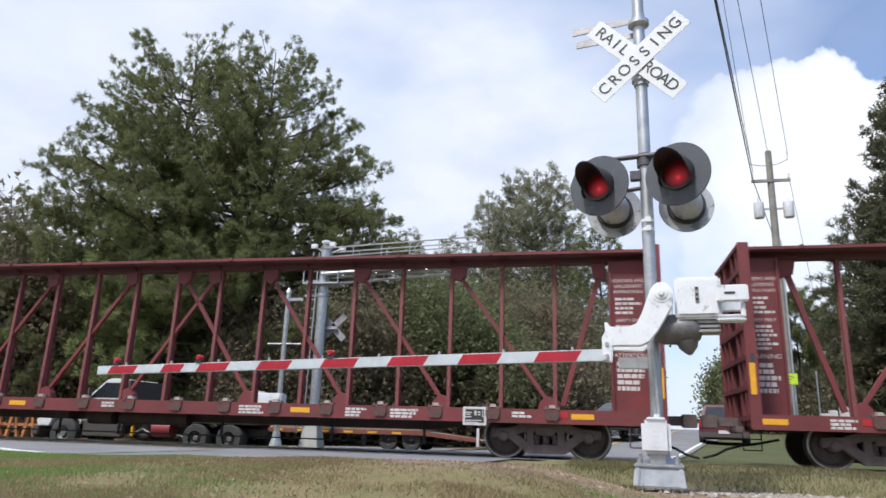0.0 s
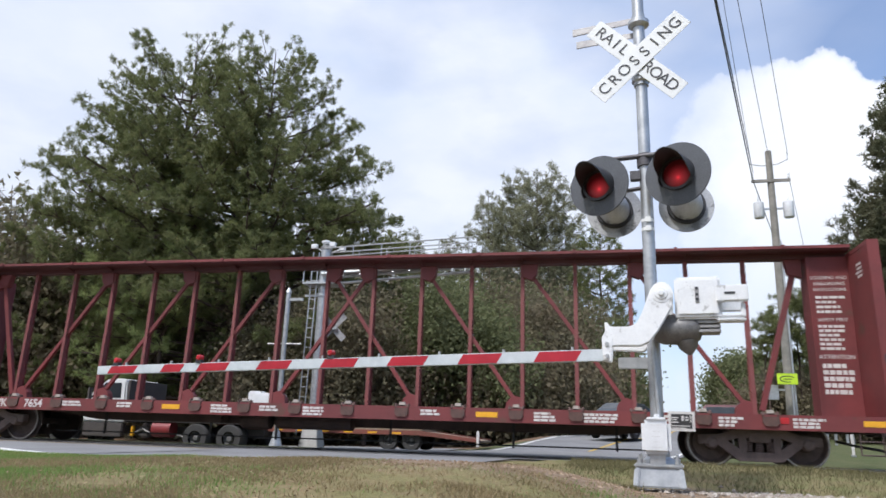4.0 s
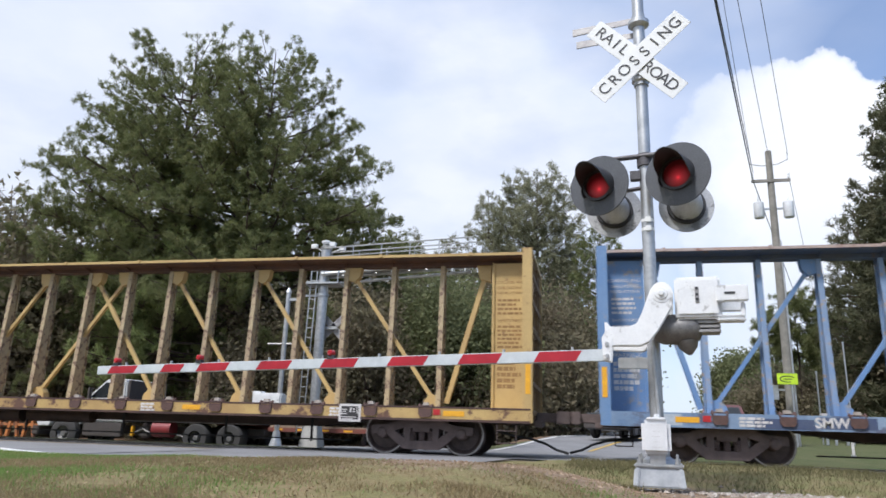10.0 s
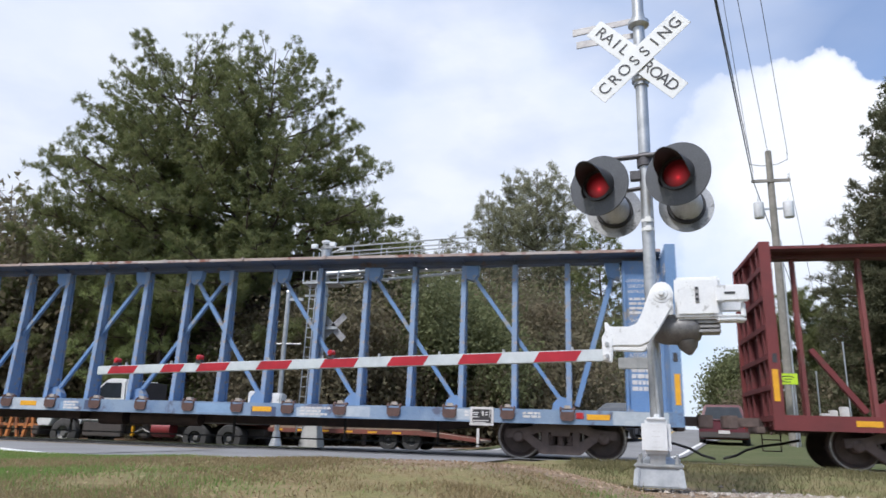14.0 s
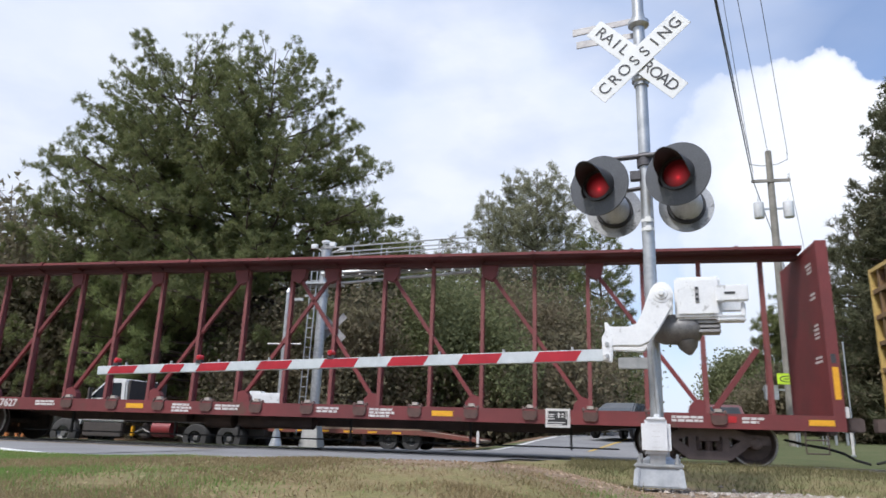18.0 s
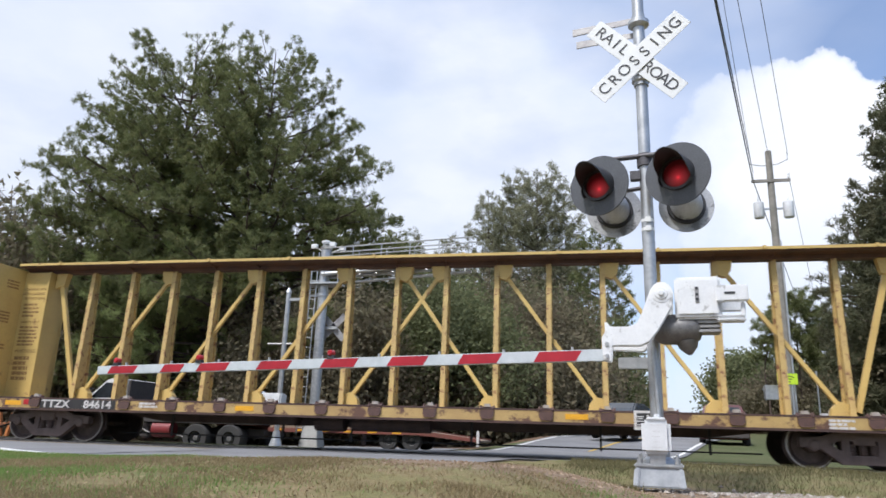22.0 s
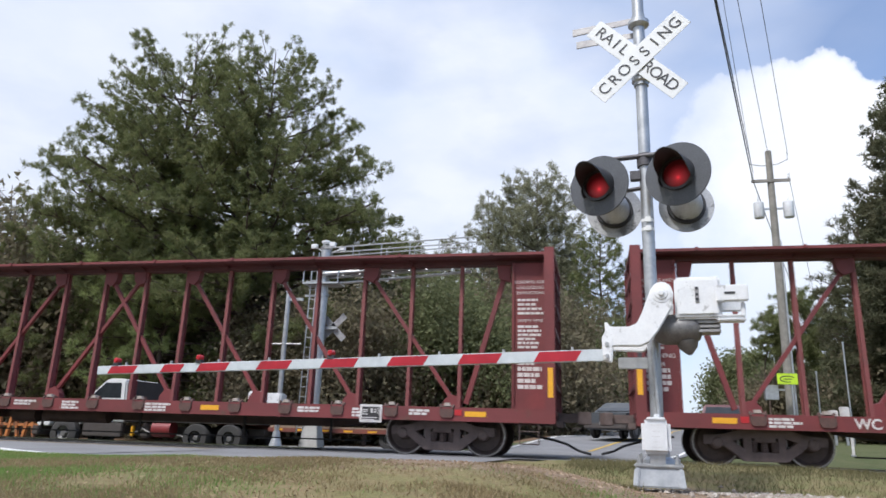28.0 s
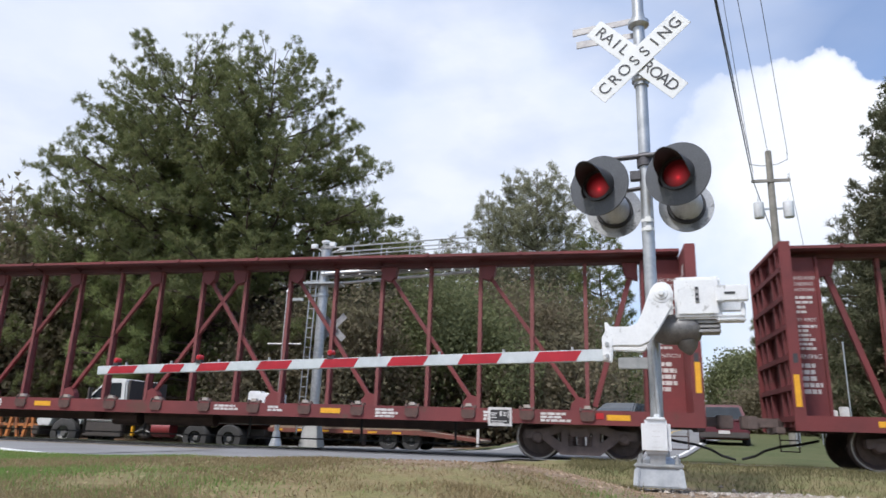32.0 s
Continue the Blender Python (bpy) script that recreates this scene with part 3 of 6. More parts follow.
def clods():
    """Lumps of dry earth, chips and fallen needles on the worn ground round the signal's foot."""
    rng = random.Random(31)
    s = Shape()
    while len(s.v) < 2600 * 5:
        x, y = rng.uniform(-2.6, 2.6), rng.uniform(-13.2, -8.8)
        if rng.random() > bare(x, y):
            continue
        r = rng.uniform(0.004, 0.016)
        z = height(x, y)
        a, k = rng.uniform(0, math.tau), rng.uniform(0.5, 2.2)
        ca, sa = math.cos(a), math.sin(a)
        v = [(x + r * (k * p * ca - q * sa), y + r * (k * p * sa + q * ca), z - 0.002) for p, q in ((1, 0.2), (-0.2, 1), (-1, -0.2), (0.2, -1))]
        s.add(v + [(x, y, z + r * rng.uniform(0.5, 0.9))], [(0, 1, 4), (1, 2, 4), (2, 3, 4), (3, 0, 4)])
    m = leaf_mat("dry_earth_lumps", (0.24, 0.17, 0.115), (0.17, 0.12, 0.085), (0.36, 0.28, 0.20), 0.95, 0.0)
    tagged(new("dirt_clods", s.mesh("dirt_clods", m)), "loose lumps of dry brown earth on worn ground", "dirt", kind="stuff")


def litter():
    """Dead leaves, needles and straw lying in the turf, thicker towards the track."""
    rng = random.Random(44)
    s = Shape()
    while len(s.v) < 7000 * 4:
        y = -14.6 + 5.4 * rng.random()
        x = rng.uniform(-1.0, 0.5) * (y + 18.0) * 0.78
        thick = 0.08 + 0.75 * smooth_step(-4.0, -0.8, x) + 0.9 * noise.noise((x * 0.8, y * 0.8, 14.0)) + 0.5 * noise.noise((x * 2.7, y * 2.7, 24.0))
        if rng.random() > thick or (y > -9.7 and x < -2.6):
            continue
        z = height(x, y) + rng.uniform(0.002, 0.012)
        a, l, w = rng.uniform(0, math.tau), rng.uniform(0.004, 0.011), rng.uniform(0.0015, 0.004)
        ca, sa, t = math.cos(a), math.sin(a), rng.uniform(-0.004, 0.004)
        s.add([(x + l * ca, y + l * sa, z + t), (x - w * sa, y + w * ca, z + 0.004), (x - l * ca, y - l * sa, z - t * 0.5), (x + w * sa, y - w * ca, z)], [(0, 1, 2, 3)])
    me = bpy.data.meshes.new("leaf_litter")
    me.from_pydata(s.v, [], s.f)
    me.materials.append(leaf_mat("dead_leaf_litter", (0.30, 0.22, 0.13), (0.24, 0.17, 0.11), (0.40, 0.32, 0.21), 0.9, 0.2))
    tagged(new("leaf_litter", me), "dry brown leaves and straw lying in the grass", "leaf litter", kind="stuff")


turf()
gravel()
clods()
litter()


# ---- the train: centre-beam flatcars ----
HALF, WIDE, DECK = 11.60, 1.42, 1.01  # half length over the bulkheads, half width, deck height
STEP = 1.24  # post to post
POSTS = [STEP * (k + 0.5) for k in range(8)]
SHARED = {}


def shared(key, make):
    if key not in SHARED:
        SHARED[key] = make()
    return SHARED[key]


def wheelset_parts(parent, x, z):
    """An axle with its two wheels: one turning piece."""
    def wheel():
        s = Shape()
        s.lathe((0, -0.822, 0), (0, -0.685, 0), [(0, 0.10), (0.02, 0.13), (0.25, 0.15), (0.45, 0.34), (0.2, 0.37), (0.0, 0.40), (0.02, 0.455), (0.7, 0.46), (0.74, 0.485), (1.0, 0.485), (1.0, 0.40), (0.75, 0.34), (0.8, 0.13), (1.0, 0.10)], 32)
        return s.mesh("wheel", M_WHEEL, smooth=True)
    def axle():
        return Shape().tube((0, -0.98, 0), (0, 0.98, 0), 0.075, n=12).mesh("axle", M_TRUCK, smooth=True)
    def ring():
        return Shape().lathe((0, -0.824, 0), (0, -0.80, 0), [(0, 0.425), (0, 0.456), (1, 0.456), (1, 0.425)], 32, caps=False).mesh("rim_face", M_TREAD, smooth=True)
    a = part("wheelset", shared("axle", axle), None, parent, at=pose(x, 0, z))
    for turn in (0, 180):
        part("wheel", shared("wheel", wheel), None, a, at=pose(0, 0, 0, 0, 0, turn))
        part("rim_face", shared("ring", ring), None, a, "worn bright wheel rim", at=pose(0, 0, 0, 0, 0, turn))
    return a


def truck_parts(car, x, spins):
    """Three-piece freight truck: two side frames, bolster with springs, two wheelsets."""
    def side_frame():
        s = Shape()
        s.prism([(-1.15, 0.42), (-1.15, 0.60), (-0.75, 0.63), (-0.42, 0.75), (0.42, 0.75), (0.75, 0.63), (1.15, 0.60), (1.15, 0.42), (0.74, 0.44), (0.40, 0.56), (-0.40, 0.56), (-0.74, 0.44)], "y", -1.08, -0.90)
        s.prism([(-0.90, 0.50), (-0.66, 0.54), (-0.30, 0.29), (0.30, 0.29), (0.66, 0.54), (0.90, 0.50), (0.40, 0.11), (-0.40, 0.11)], "y", -1.07, -0.91)
        for sx in (-0.32, 0.32):
            s.box(sx - 0.075, sx + 0.075, -1.07, -0.9, 0.2, 0.66)
        for sx in (-0.89, 0.89):
            s.lathe((sx, -1.12, 0.46), (sx, -0.90, 0.46), [(0, 0.07), (0.1, 0.115), (1, 0.13)], 12)
        return s.mesh("side_frame", M_TRUCK, bevel=0.012)
    def springs():
        s = Shape()
        for sx in (-0.2, 0.0, 0.2):
            prof = [(i / 14, 0.085 if i % 2 else 0.06) for i in range(15)]
            s.lathe((sx, -0.99, 0.26), (sx, -0.99, 0.5), prof, 10)
        return s.mesh("spring_nest", M_TRUCK)
    def bolster():
        return Shape().box(-0.2, 0.2, -1.1, 1.1, 0.48, 0.68).box(-0.35, 0.35, -0.35, 0.35, 0.55, 0.74).mesh("bolster", M_TRUCK, bevel=0.02)
    b = part("truck", shared("bolster", bolster), None, car, "grimy cast steel three-piece truck", at=pose(x, 0, 0))
    for turn in (0, 180):
        part("side_frame", shared("side_frame", side_frame), None, b, at=pose(0, 0, 0, 0, 0, turn))
        part("spring_nest", shared("springs", springs), None, b, at=pose(0, 0, 0, 0, 0, turn))
    for dx in (-0.89, 0.89):
        spins.append(wheelset_parts(car, x + dx, 0.457))


def text_bars(rows, x0, x1, z, step, h, y, rng, ragged=0.35):
    """Lines of lettering too small to read, as plain raised bars broken into words."""
    s = Shape()
    for i in range(rows):
        x, end = x0, x1 - (x1 - x0) * ragged * rng.random()
        while x < end - 0.02:
            w = min(rng.uniform(0.06, 0.16), end - x)
            s.box(x, x + w, y - 0.004, y, z - i * step - h, z - i * step)
            x += w + 0.022
    return s


def lettering(body, size, at, material, parent, name="lettering", bold=0.0):
    cu = bpy.data.curves.new(name, "FONT")
    cu.body, cu.size, cu.extrude, cu.offset = body, size, 0.002, size * bold
    cu.align_x, cu.align_y = "CENTER", "CENTER"
    tmp = bpy.data.objects.new(name, cu)
    me = bpy.data.meshes.new_from_object(tmp)
    bpy.data.objects.remove(tmp)
    me.materials.append(material)
    return part(name, me, None, parent, at=at)


def flatcar(paint, post_paint, label, seed, sill_paint=None, panels=True, marks=(), tape_n=4, text=None, plaque=5.1, dark=False, notices=3, slim=False, cap_paint=None, web_paint=None, end_paint=None, patched=False):
    """A centre-beam flatcar standing at the origin, its length along x, its deck at its deck height."""
    rng = random.Random(seed)
    car = thing("centerbeam_flatcar", pose(0, 0, 0), label, "rail car", "train of flatcars")
    spins = []
    text = text or M_TEXT
    k = paint.name
    sp = sill_paint or paint
    ks = sp.name

    def side_sill():
        s = Shape()
        s.prism([(-WIDE, 0.72), (-WIDE, DECK), (-WIDE + 0.10, DECK), (-WIDE + 0.10, DECK - 0.02), (-WIDE + 0.02, DECK - 0.02), (-WIDE + 0.02, 0.74), (-WIDE + 0.10, 0.74), (-WIDE + 0.10, 0.72)], "x", -HALF + 0.02, HALF - 0.02)
        return s.mesh("side_sill", sp)
    for turn in (0, 180):
        part("side_sill", shared("sill" + ks, side_sill), None, car, at=pose(0, 0, 0, 0, 0, turn))

    def deck():
        s = Shape()
        s.prism([(-WIDE + 0.03, DECK - 0.03), (0, DECK + 0.05), (WIDE - 0.03, DECK - 0.03), (WIDE - 0.03, DECK - 0.07), (0, DECK), (-WIDE + 0.03, DECK - 0.07)], "x", -HALF + 0.21, HALF - 0.21)
        return s.mesh("deck", sp)
    part("deck", shared("deck" + ks, deck), None, car)
    rusty = sp is M_YELSILL
    if rusty:
        for turn in (0, 180):
            m = pose(0, 0, 0, 0, 0, turn)
            part("deck_edge", shared("deck_edge", lambda: Shape().box(-HALF + 0.05, HALF - 0.05, -WIDE - 0.006, -WIDE + 0.05, DECK - 0.03, DECK + 0.006).mesh("deck_edge", M_SILLRUST)), None, car, "dark rusted edge of the deck", at=m)
            part("bottom_flange", shared("bottom_flange", lambda: Shape().box(-HALF + 0.05, HALF - 0.05, -WIDE - 0.007, -WIDE + 0.09, 0.712, 0.762).mesh("bottom_flange", M_SILLRUST)), None, car, "dark rusted lower flange", at=m)

    def center_sill():
        s = Shape()
        s.prism([(-9.7, 0.94), (9.7, 0.94), (9.7, 0.72), (7.6, 0.70), (6.4, 0.54), (-6.4, 0.54), (-7.6, 0.70), (-9.7, 0.72)], "y", -0.33, 0.33)
        s.box(-HALF, HALF, -0.3, 0.3, 0.71, 0.935)
        for i in range(19):
            x = STEP * (i - 9)
            s.prism([(-WIDE + 0.03, 0.93), (WIDE - 0.03, 0.93), (WIDE - 0.03, 0.80), (0.4, 0.72), (-0.4, 0.72), (-WIDE + 0.03, 0.80)], "x", x - 0.02, x + 0.02)
        return s.mesh("center_sill", M_UNDER)
    part("center_sill", shared("csill", center_sill), None, car, "grimy dark underframe beam")

    def top_chord():
        s = Shape()
        s.prism([(-0.50, 4.585), (-0.50, 4.65), (0.50, 4.65), (0.50, 4.585)], "x", -HALF + 0.21, HALF - 0.21)
        for i in range(10):
            x = -10.1 + i * 2.24
            s.box(x - 0.03, x + 0.03, -0.53, 0.53, 4.597, 4.67)
        return s.mesh("top_chord", cap_paint or paint)

    # web_paint darkens the underside by colour, as the overhang's shade would
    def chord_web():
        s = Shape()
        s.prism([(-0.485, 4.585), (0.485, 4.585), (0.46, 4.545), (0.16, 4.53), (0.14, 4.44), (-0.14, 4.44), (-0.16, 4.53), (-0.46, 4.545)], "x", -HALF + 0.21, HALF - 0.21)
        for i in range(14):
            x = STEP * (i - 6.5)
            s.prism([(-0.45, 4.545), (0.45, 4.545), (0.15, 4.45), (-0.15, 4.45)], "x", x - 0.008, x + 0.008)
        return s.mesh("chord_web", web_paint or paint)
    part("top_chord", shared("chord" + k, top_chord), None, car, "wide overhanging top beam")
    part("chord_web", shared("web" + k, chord_web), None, car, "underside of the top beam, its shade painted in darker")

    def post():
        s = Shape()
        for sgn in (-1, 1):
            s.prism([(sgn * 0.23, DECK), (sgn * 0.20, DECK), (sgn * 0.08, 4.45), (sgn * 0.11, 4.45)], "x", -0.06, 0.06)
        s.prism([(-0.20, DECK), (0.20, DECK), (0.08, 4.45), (-0.08, 4.45)], "x", -0.012, 0.012)
        return s.mesh("post", post_paint, bevel=0.005)
    def slim_post():
        s = Shape()
        for sgn in (-1, 1):
            s.prism([(sgn * 0.12, DECK), (sgn * 0.10, DECK), (sgn * 0.045, 4.45), (sgn * 0.065, 4.45)], "x", -0.043, 0.043)
        s.prism([(-0.10, DECK), (0.10, DECK), (0.045, 4.45), (-0.045, 4.45)], "x", -0.01, 0.01)
        return s.mesh("post", post_paint, bevel=0.005)
    me = shared("slim" + k, slim_post) if slim else shared("post" + k, post)
    for px in POSTS:
        for sg in (-1, 1):
            part("post", me, None, car, at=pose(sg * px, 0, 0))

    def brace():
        s = Shape()
        s.beam((0.14, 0, 4.29), (2.33, 0, 1.21), 0.09, 0.09, (0, 1, 0))
        for outline in ([(0.0, 4.44), (0.38, 4.44), (0.34, 4.20), (0.22, 4.06), (0.0, 4.14)], [(2.48, 1.01), (2.08, 1.01), (2.12, 1.2), (2.26, 1.36), (2.48, 1.30)]):
            s.prism(outline, "y", -0.10, 0.10)
        return s.mesh("diagonal_brace", paint, bevel=0.006)
    upright = me
    me = shared("brace" + k, brace)
    for px in (-0.5 * STEP, 1.5 * STEP, 3.5 * STEP, 5.5 * STEP):
        part("diagonal_brace", me, None, car, at=pose(px, 0, 0))
        part("diagonal_brace", me, None, car, at=pose(-px, 0, 0, 0, 0, 180))

    def end_brace():
        s = Shape()
        s.beam((1.05, 0, 4.20), (0.16, 0, 1.14), 0.12, 0.10, (0, 1, 0))
        s.prism([(1.20, 4.44), (0.85, 4.44), (0.92, 4.10), (1.20, 4.02)], "y", -0.09, 0.09)
        return s.mesh("end_brace", paint, bevel=0.006)
    def low_brace():
        return Shape().beam((1.12, 0, 2.45), (0.16, 0, 1.14), 0.12, 0.11, (0, 1, 0)).mesh("end_brace", paint, bevel=0.006)
    if not panels:
        for sg in (-1, 1):
            part("post", upright, None, car, at=pose(sg * 10.62, 0, 0))
    for turn in (0, 180):
        part("end_brace", shared("ebrace" + k, end_brace) if panels else shared("lbrace" + k, low_brace), None, car, at=pose(7.5 * STEP * (1 if not turn else -1), 0, 0, 0, 0, turn))

    def end_panel():
        s = Shape().box(10.58, HALF - 0.21, -0.22, 0.22, DECK, 4.45)
        s.box(10.55, 10.61, -0.27, 0.27, DECK, 4.45)
        return s.mesh("end_panel", paint, bevel=0.008)

    def bulkhead():
        return Shape().box(HALF - 0.21, HALF - 0.15, -WIDE + 0.09, WIDE - 0.09, 0.74, 4.47).mesh("bulkhead", paint)

    def edge_column():
        return Shape().box(HALF - 0.22, HALF, -WIDE, -WIDE + 0.09, 0.72, 4.51).mesh("edge_column", paint, bevel=0.01)

    def top_beam():
        return Shape().box(HALF - 0.215, HALF - 0.005, -WIDE + 0.09, WIDE - 0.09, 4.41, 4.505).mesh("top_beam", paint, bevel=0.008)

    # end_paint on plate and stiffeners holds end shading as well as grime
    def outer_skin():
        return Shape().box(HALF - 0.15, HALF - 0.146, -WIDE + 0.09, WIDE - 0.09, 0.75, 4.41).mesh("outer_skin", end_paint or paint)

    def rib_v():
        return Shape().box(HALF - 0.145, HALF - 0.03, -0.05, 0.05, 0.8, 4.41).mesh("stiffener", end_paint or paint)

    def rib_h():
        return Shape().box(HALF - 0.145, HALF - 0.015, -WIDE + 0.09, WIDE - 0.09, -0.05, 0.05).mesh("stiffener", end_paint or paint)

    def hole():
        return Shape().box(HALF - 0.16, HALF - 0.07, -WIDE - 0.006, -WIDE + 0.02, 2.02, 2.2).mesh("tie_down_slot", M_BLACK)
    for turn in (0, 180):
        m = pose(0, 0, 0, 0, 0, turn)
        b = part("bulkhead", shared("bulk" + k, bulkhead), None, car, "full-width end wall with a stiffened outer face", at=m)
        part("edge_column", shared("column" + k, edge_column), None, b)
        part("edge_column", shared("column" + k, edge_column), None, b, at=pose(0, 2 * WIDE - 0.09, 0))
        part("top_beam", shared("beam" + k, top_beam), None, b)
        part("outer_skin", shared("skin" + k, outer_skin), None, b, "outer plate between stiffeners, end shading and grime in its colour")
        for y in (-0.95, -0.45, 0.45, 0.95):
            part("stiffener", shared("rib_v" + k, rib_v), None, b, at=pose(0, y, 0))
        for z in (0.95, 1.55, 2.15, 2.75, 3.35, 3.95):
            part("stiffener", shared("rib_h" + k, rib_h), None, b, at=pose(0, 0, z))
        part("tie_down_slot", shared("hole", hole), None, b, at=pose(0, 0, 0))
        part("tie_down_slot", shared("hole", hole), None, b, at=Matrix.Translation((2 * HALF - 0.23, 0, 0)) @ pose(0, 0, 0, 0, 0, 180))
        if panels:
            part("end_panel", shared("panel" + k, end_panel), None, car, at=m)
    # notices on the inner face of the end walls
    for sg, blocks in ((-1, notices), (1, notices // 2)):
        for i in range(blocks):
            w, z = rng.uniform(0.25, 0.62), 4.15 - i * 2.6 / max(blocks, 1)
            y0 = -WIDE + 0.18 + rng.uniform(0, 0.35)
            t = text_bars(rng.randint(2, 4), 0, w, z, 0.085, 0.045, 0, rng)
            turned = Shape().add([(sg * (HALF - 0.211) - sg * abs(py), y0 + (w - px if sg < 0 else px), pz) for px, py, pz in t.v], t.f)
            tagged(part("notice_text", turned, text, car, "small stencilled lettering on the end wall"), kind="stuff")
    # stencilled text on the end panels and bulkhead posts
    for x0, x1 in ((-11.28, -10.68), (10.68, 11.28)):
        if panels:
            mid = (x0 + x1) / 2
            for body, z, size in (("LOADING AND", 3.98, 0.105), ("UNLOADING", 3.85, 0.105), ("INSTRUCTIONS", 3.72, 0.093), ("SAFETY FIRST", 3.06, 0.10), ("WARNING", 2.27, 0.14) if x0 < 0 else ("ATTENTION", 2.27, 0.125)):
                word = lettering(body, size, pose(mid, -0.2235, z, 90), text, car, "warning_text")
                tagged(word, "small stencilled capitals", kind="stuff")
            for rows, z, step, h in ((4, 3.58, 0.105, 0.055), (6, 2.95, 0.095, 0.055), (5, 2.13, 0.135, 0.09)):
                tagged(part("warning_text", text_bars(rows, x0, x1, z, step, h, -0.221, rng), text, car, "small stencilled lettering"), kind="stuff")
    tape = shared("tape_v", lambda: Shape().box(-0.055, 0.055, -0.004, 0, 0, 0.62).mesh("reflective_tape", M_REFL))
    tape_h = shared("tape_h", lambda: Shape().box(-0.23, 0.23, -0.004, 0, -0.055, 0.055).mesh("reflective_tape", M_REFL))
    for sg in (-1, 1):
        part("reflective_tape", tape, None, car, at=pose(sg * (HALF - 0.10), -WIDE - 0.002, 1.15 + rng.uniform(0, 0.25)))
    taped = []
    for i in range(tape_n):
        x = STEP * round((-10.4 + 20.8 * i / (tape_n - 1) + rng.uniform(-0.5, 0.5)) / STEP)
        taped.append(x)
        part("reflective_tape", tape_h, None, car, at=pose(x, -WIDE - 0.002, 0.875))
    spot = shared("spot", lambda: Shape().box(-0.075, 0.075, -0.004, 0, -0.06, 0.06).mesh("red_marker", M_MARKER))
    for sg in (-1, 1):
        part("red_marker", spot, None, car, "small red square on the sill", at=pose(sg * 9.55, -WIDE - 0.006, 0.90))
    # repainted patches along the sill
    if patched:
        tones = (mat("pale_patch_paint", (0.42, 0.46, 0.50), (0.33, 0.38, 0.44), 4.0, 0.65, bump=0.1), mat("navy_patch_paint", (0.05, 0.07, 0.14), (0.07, 0.09, 0.15), 4.0, 0.6, bump=0.1), mat("sky_patch_paint", (0.22, 0.33, 0.48), (0.18, 0.28, 0.42), 4.0, 0.6, bump=0.1))
        x = -11.3
        while x < 11.0:
            w = rng.uniform(0.3, 1.1)
            if rng.random() < 0.62:
                z0, z1 = rng.choice(((0.73, 1.0), (0.76, 0.98), (0.73, 0.93)))
                part("paint_patch", Shape().box(x, min(x + w, 11.3), -WIDE - 0.0012, -WIDE + 0.004, z0, z1), tones[rng.randrange(3)], car)
            x += w + rng.uniform(0.05, 0.5)

    def clear(x, half):
        if dark and marks[0][1] - half < x < marks[-1][1] + half:
            return False
        return all(abs(x - mx) > half + 0.34 * size * len(body) for body, mx, size in marks)

    for i in range(-8, 9):
        x = STEP * i + rng.uniform(-0.12, 0.12)
        if not clear(x, 0.4) or any(abs(x - q) < 0.62 for q in taped) or rng.random() < (0.8 if rusty else 0.35):
            continue
        w = rng.uniform(0.36, 0.72)
        t = text_bars(rng.randint(2, 3), x - w / 2, x + w / 2, 0.95, 0.068, 0.048, -WIDE - 0.001, rng)
        tagged(part("stencil_mark", t, M_TEXT, car, "small stencilled data on the sill"), kind="stuff")
    if dark:
        part("lettering_patch", Shape().box(marks[0][1] - 0.45, marks[-1][1] + 0.50, -WIDE - 0.003, -WIDE + 0.004, 0.764, 0.978), M_PLAQ, car, "black painted patch")
    for body, x, size in marks:
        lettering(body, size, Matrix.Translation((x, -WIDE - 0.004, 0.865)) @ pose(0, 0, 0, 90) @ Matrix.Diagonal((1.22 if dark else 1.0, 1, 1, 1)), M_TEXT, car, bold=0.022)

    def winch():
        s = Shape().prism([(-0.15, 0.97), (-0.15, 0.85), (-0.10, 0.79), (0.10, 0.79), (0.15, 0.85), (0.15, 0.97)], "y", -WIDE - 0.035, -WIDE + 0.16)
        s.lathe((-0.17, -WIDE + 0.05, 1.0), (0.17, -WIDE + 0.05, 1.0), [(0, 0.03), (0.06, 0.075), (0.14, 0.075), (0.15, 0.045), (0.85, 0.045), (0.86, 0.075), (0.94, 0.075), (1, 0.03)], 8)
        return s.mesh("cable_winch", mat("rusty_winch_steel", (0.115, 0.06, 0.048), (0.065, 0.038, 0.033), 5.0, 0.75, bump=0.2))
    me = shared("winch", winch)
    pawl = shared("pawl", lambda: Shape().prism([(-0.07, 1.035), (-0.055, 1.10), (0.05, 1.10), (0.075, 1.035)], "y", -WIDE - 0.005, -WIDE + 0.10).mesh("ratchet_pawl", mat("worn_pale_steel", (0.42, 0.38, 0.34), (0.30, 0.24, 0.20), 5.0, 0.6, bump=0.15)))
    for px in POSTS:
        for sg in (-1, 1):
            if clear(sg * px, 0.16):
                drum = part("cable_winch", me, None, car, at=pose(sg * px, 0, 0))
                part("ratchet_pawl", pawl, None, drum, "pale worn steel pawl")
    # small data board hung below the sill
    if plaque is not None:
        board = part("data_board", shared("board", lambda: Shape().box(-0.25, 0.25, -0.01, 0, -0.19, 0.19).mesh("data_board", M_TEXT)), None, car, "small framed black and white data board", at=pose(plaque, -WIDE - 0.012, 0.84))
        def cells():
            s = Shape()
            s.box(-0.20, 0.20, -0.014, -0.01, -0.14, 0.14)
            return s.mesh("board_panel", M_PLAQ)
        part("board_panel", shared("cells", cells), None, board)
        ink = Shape()
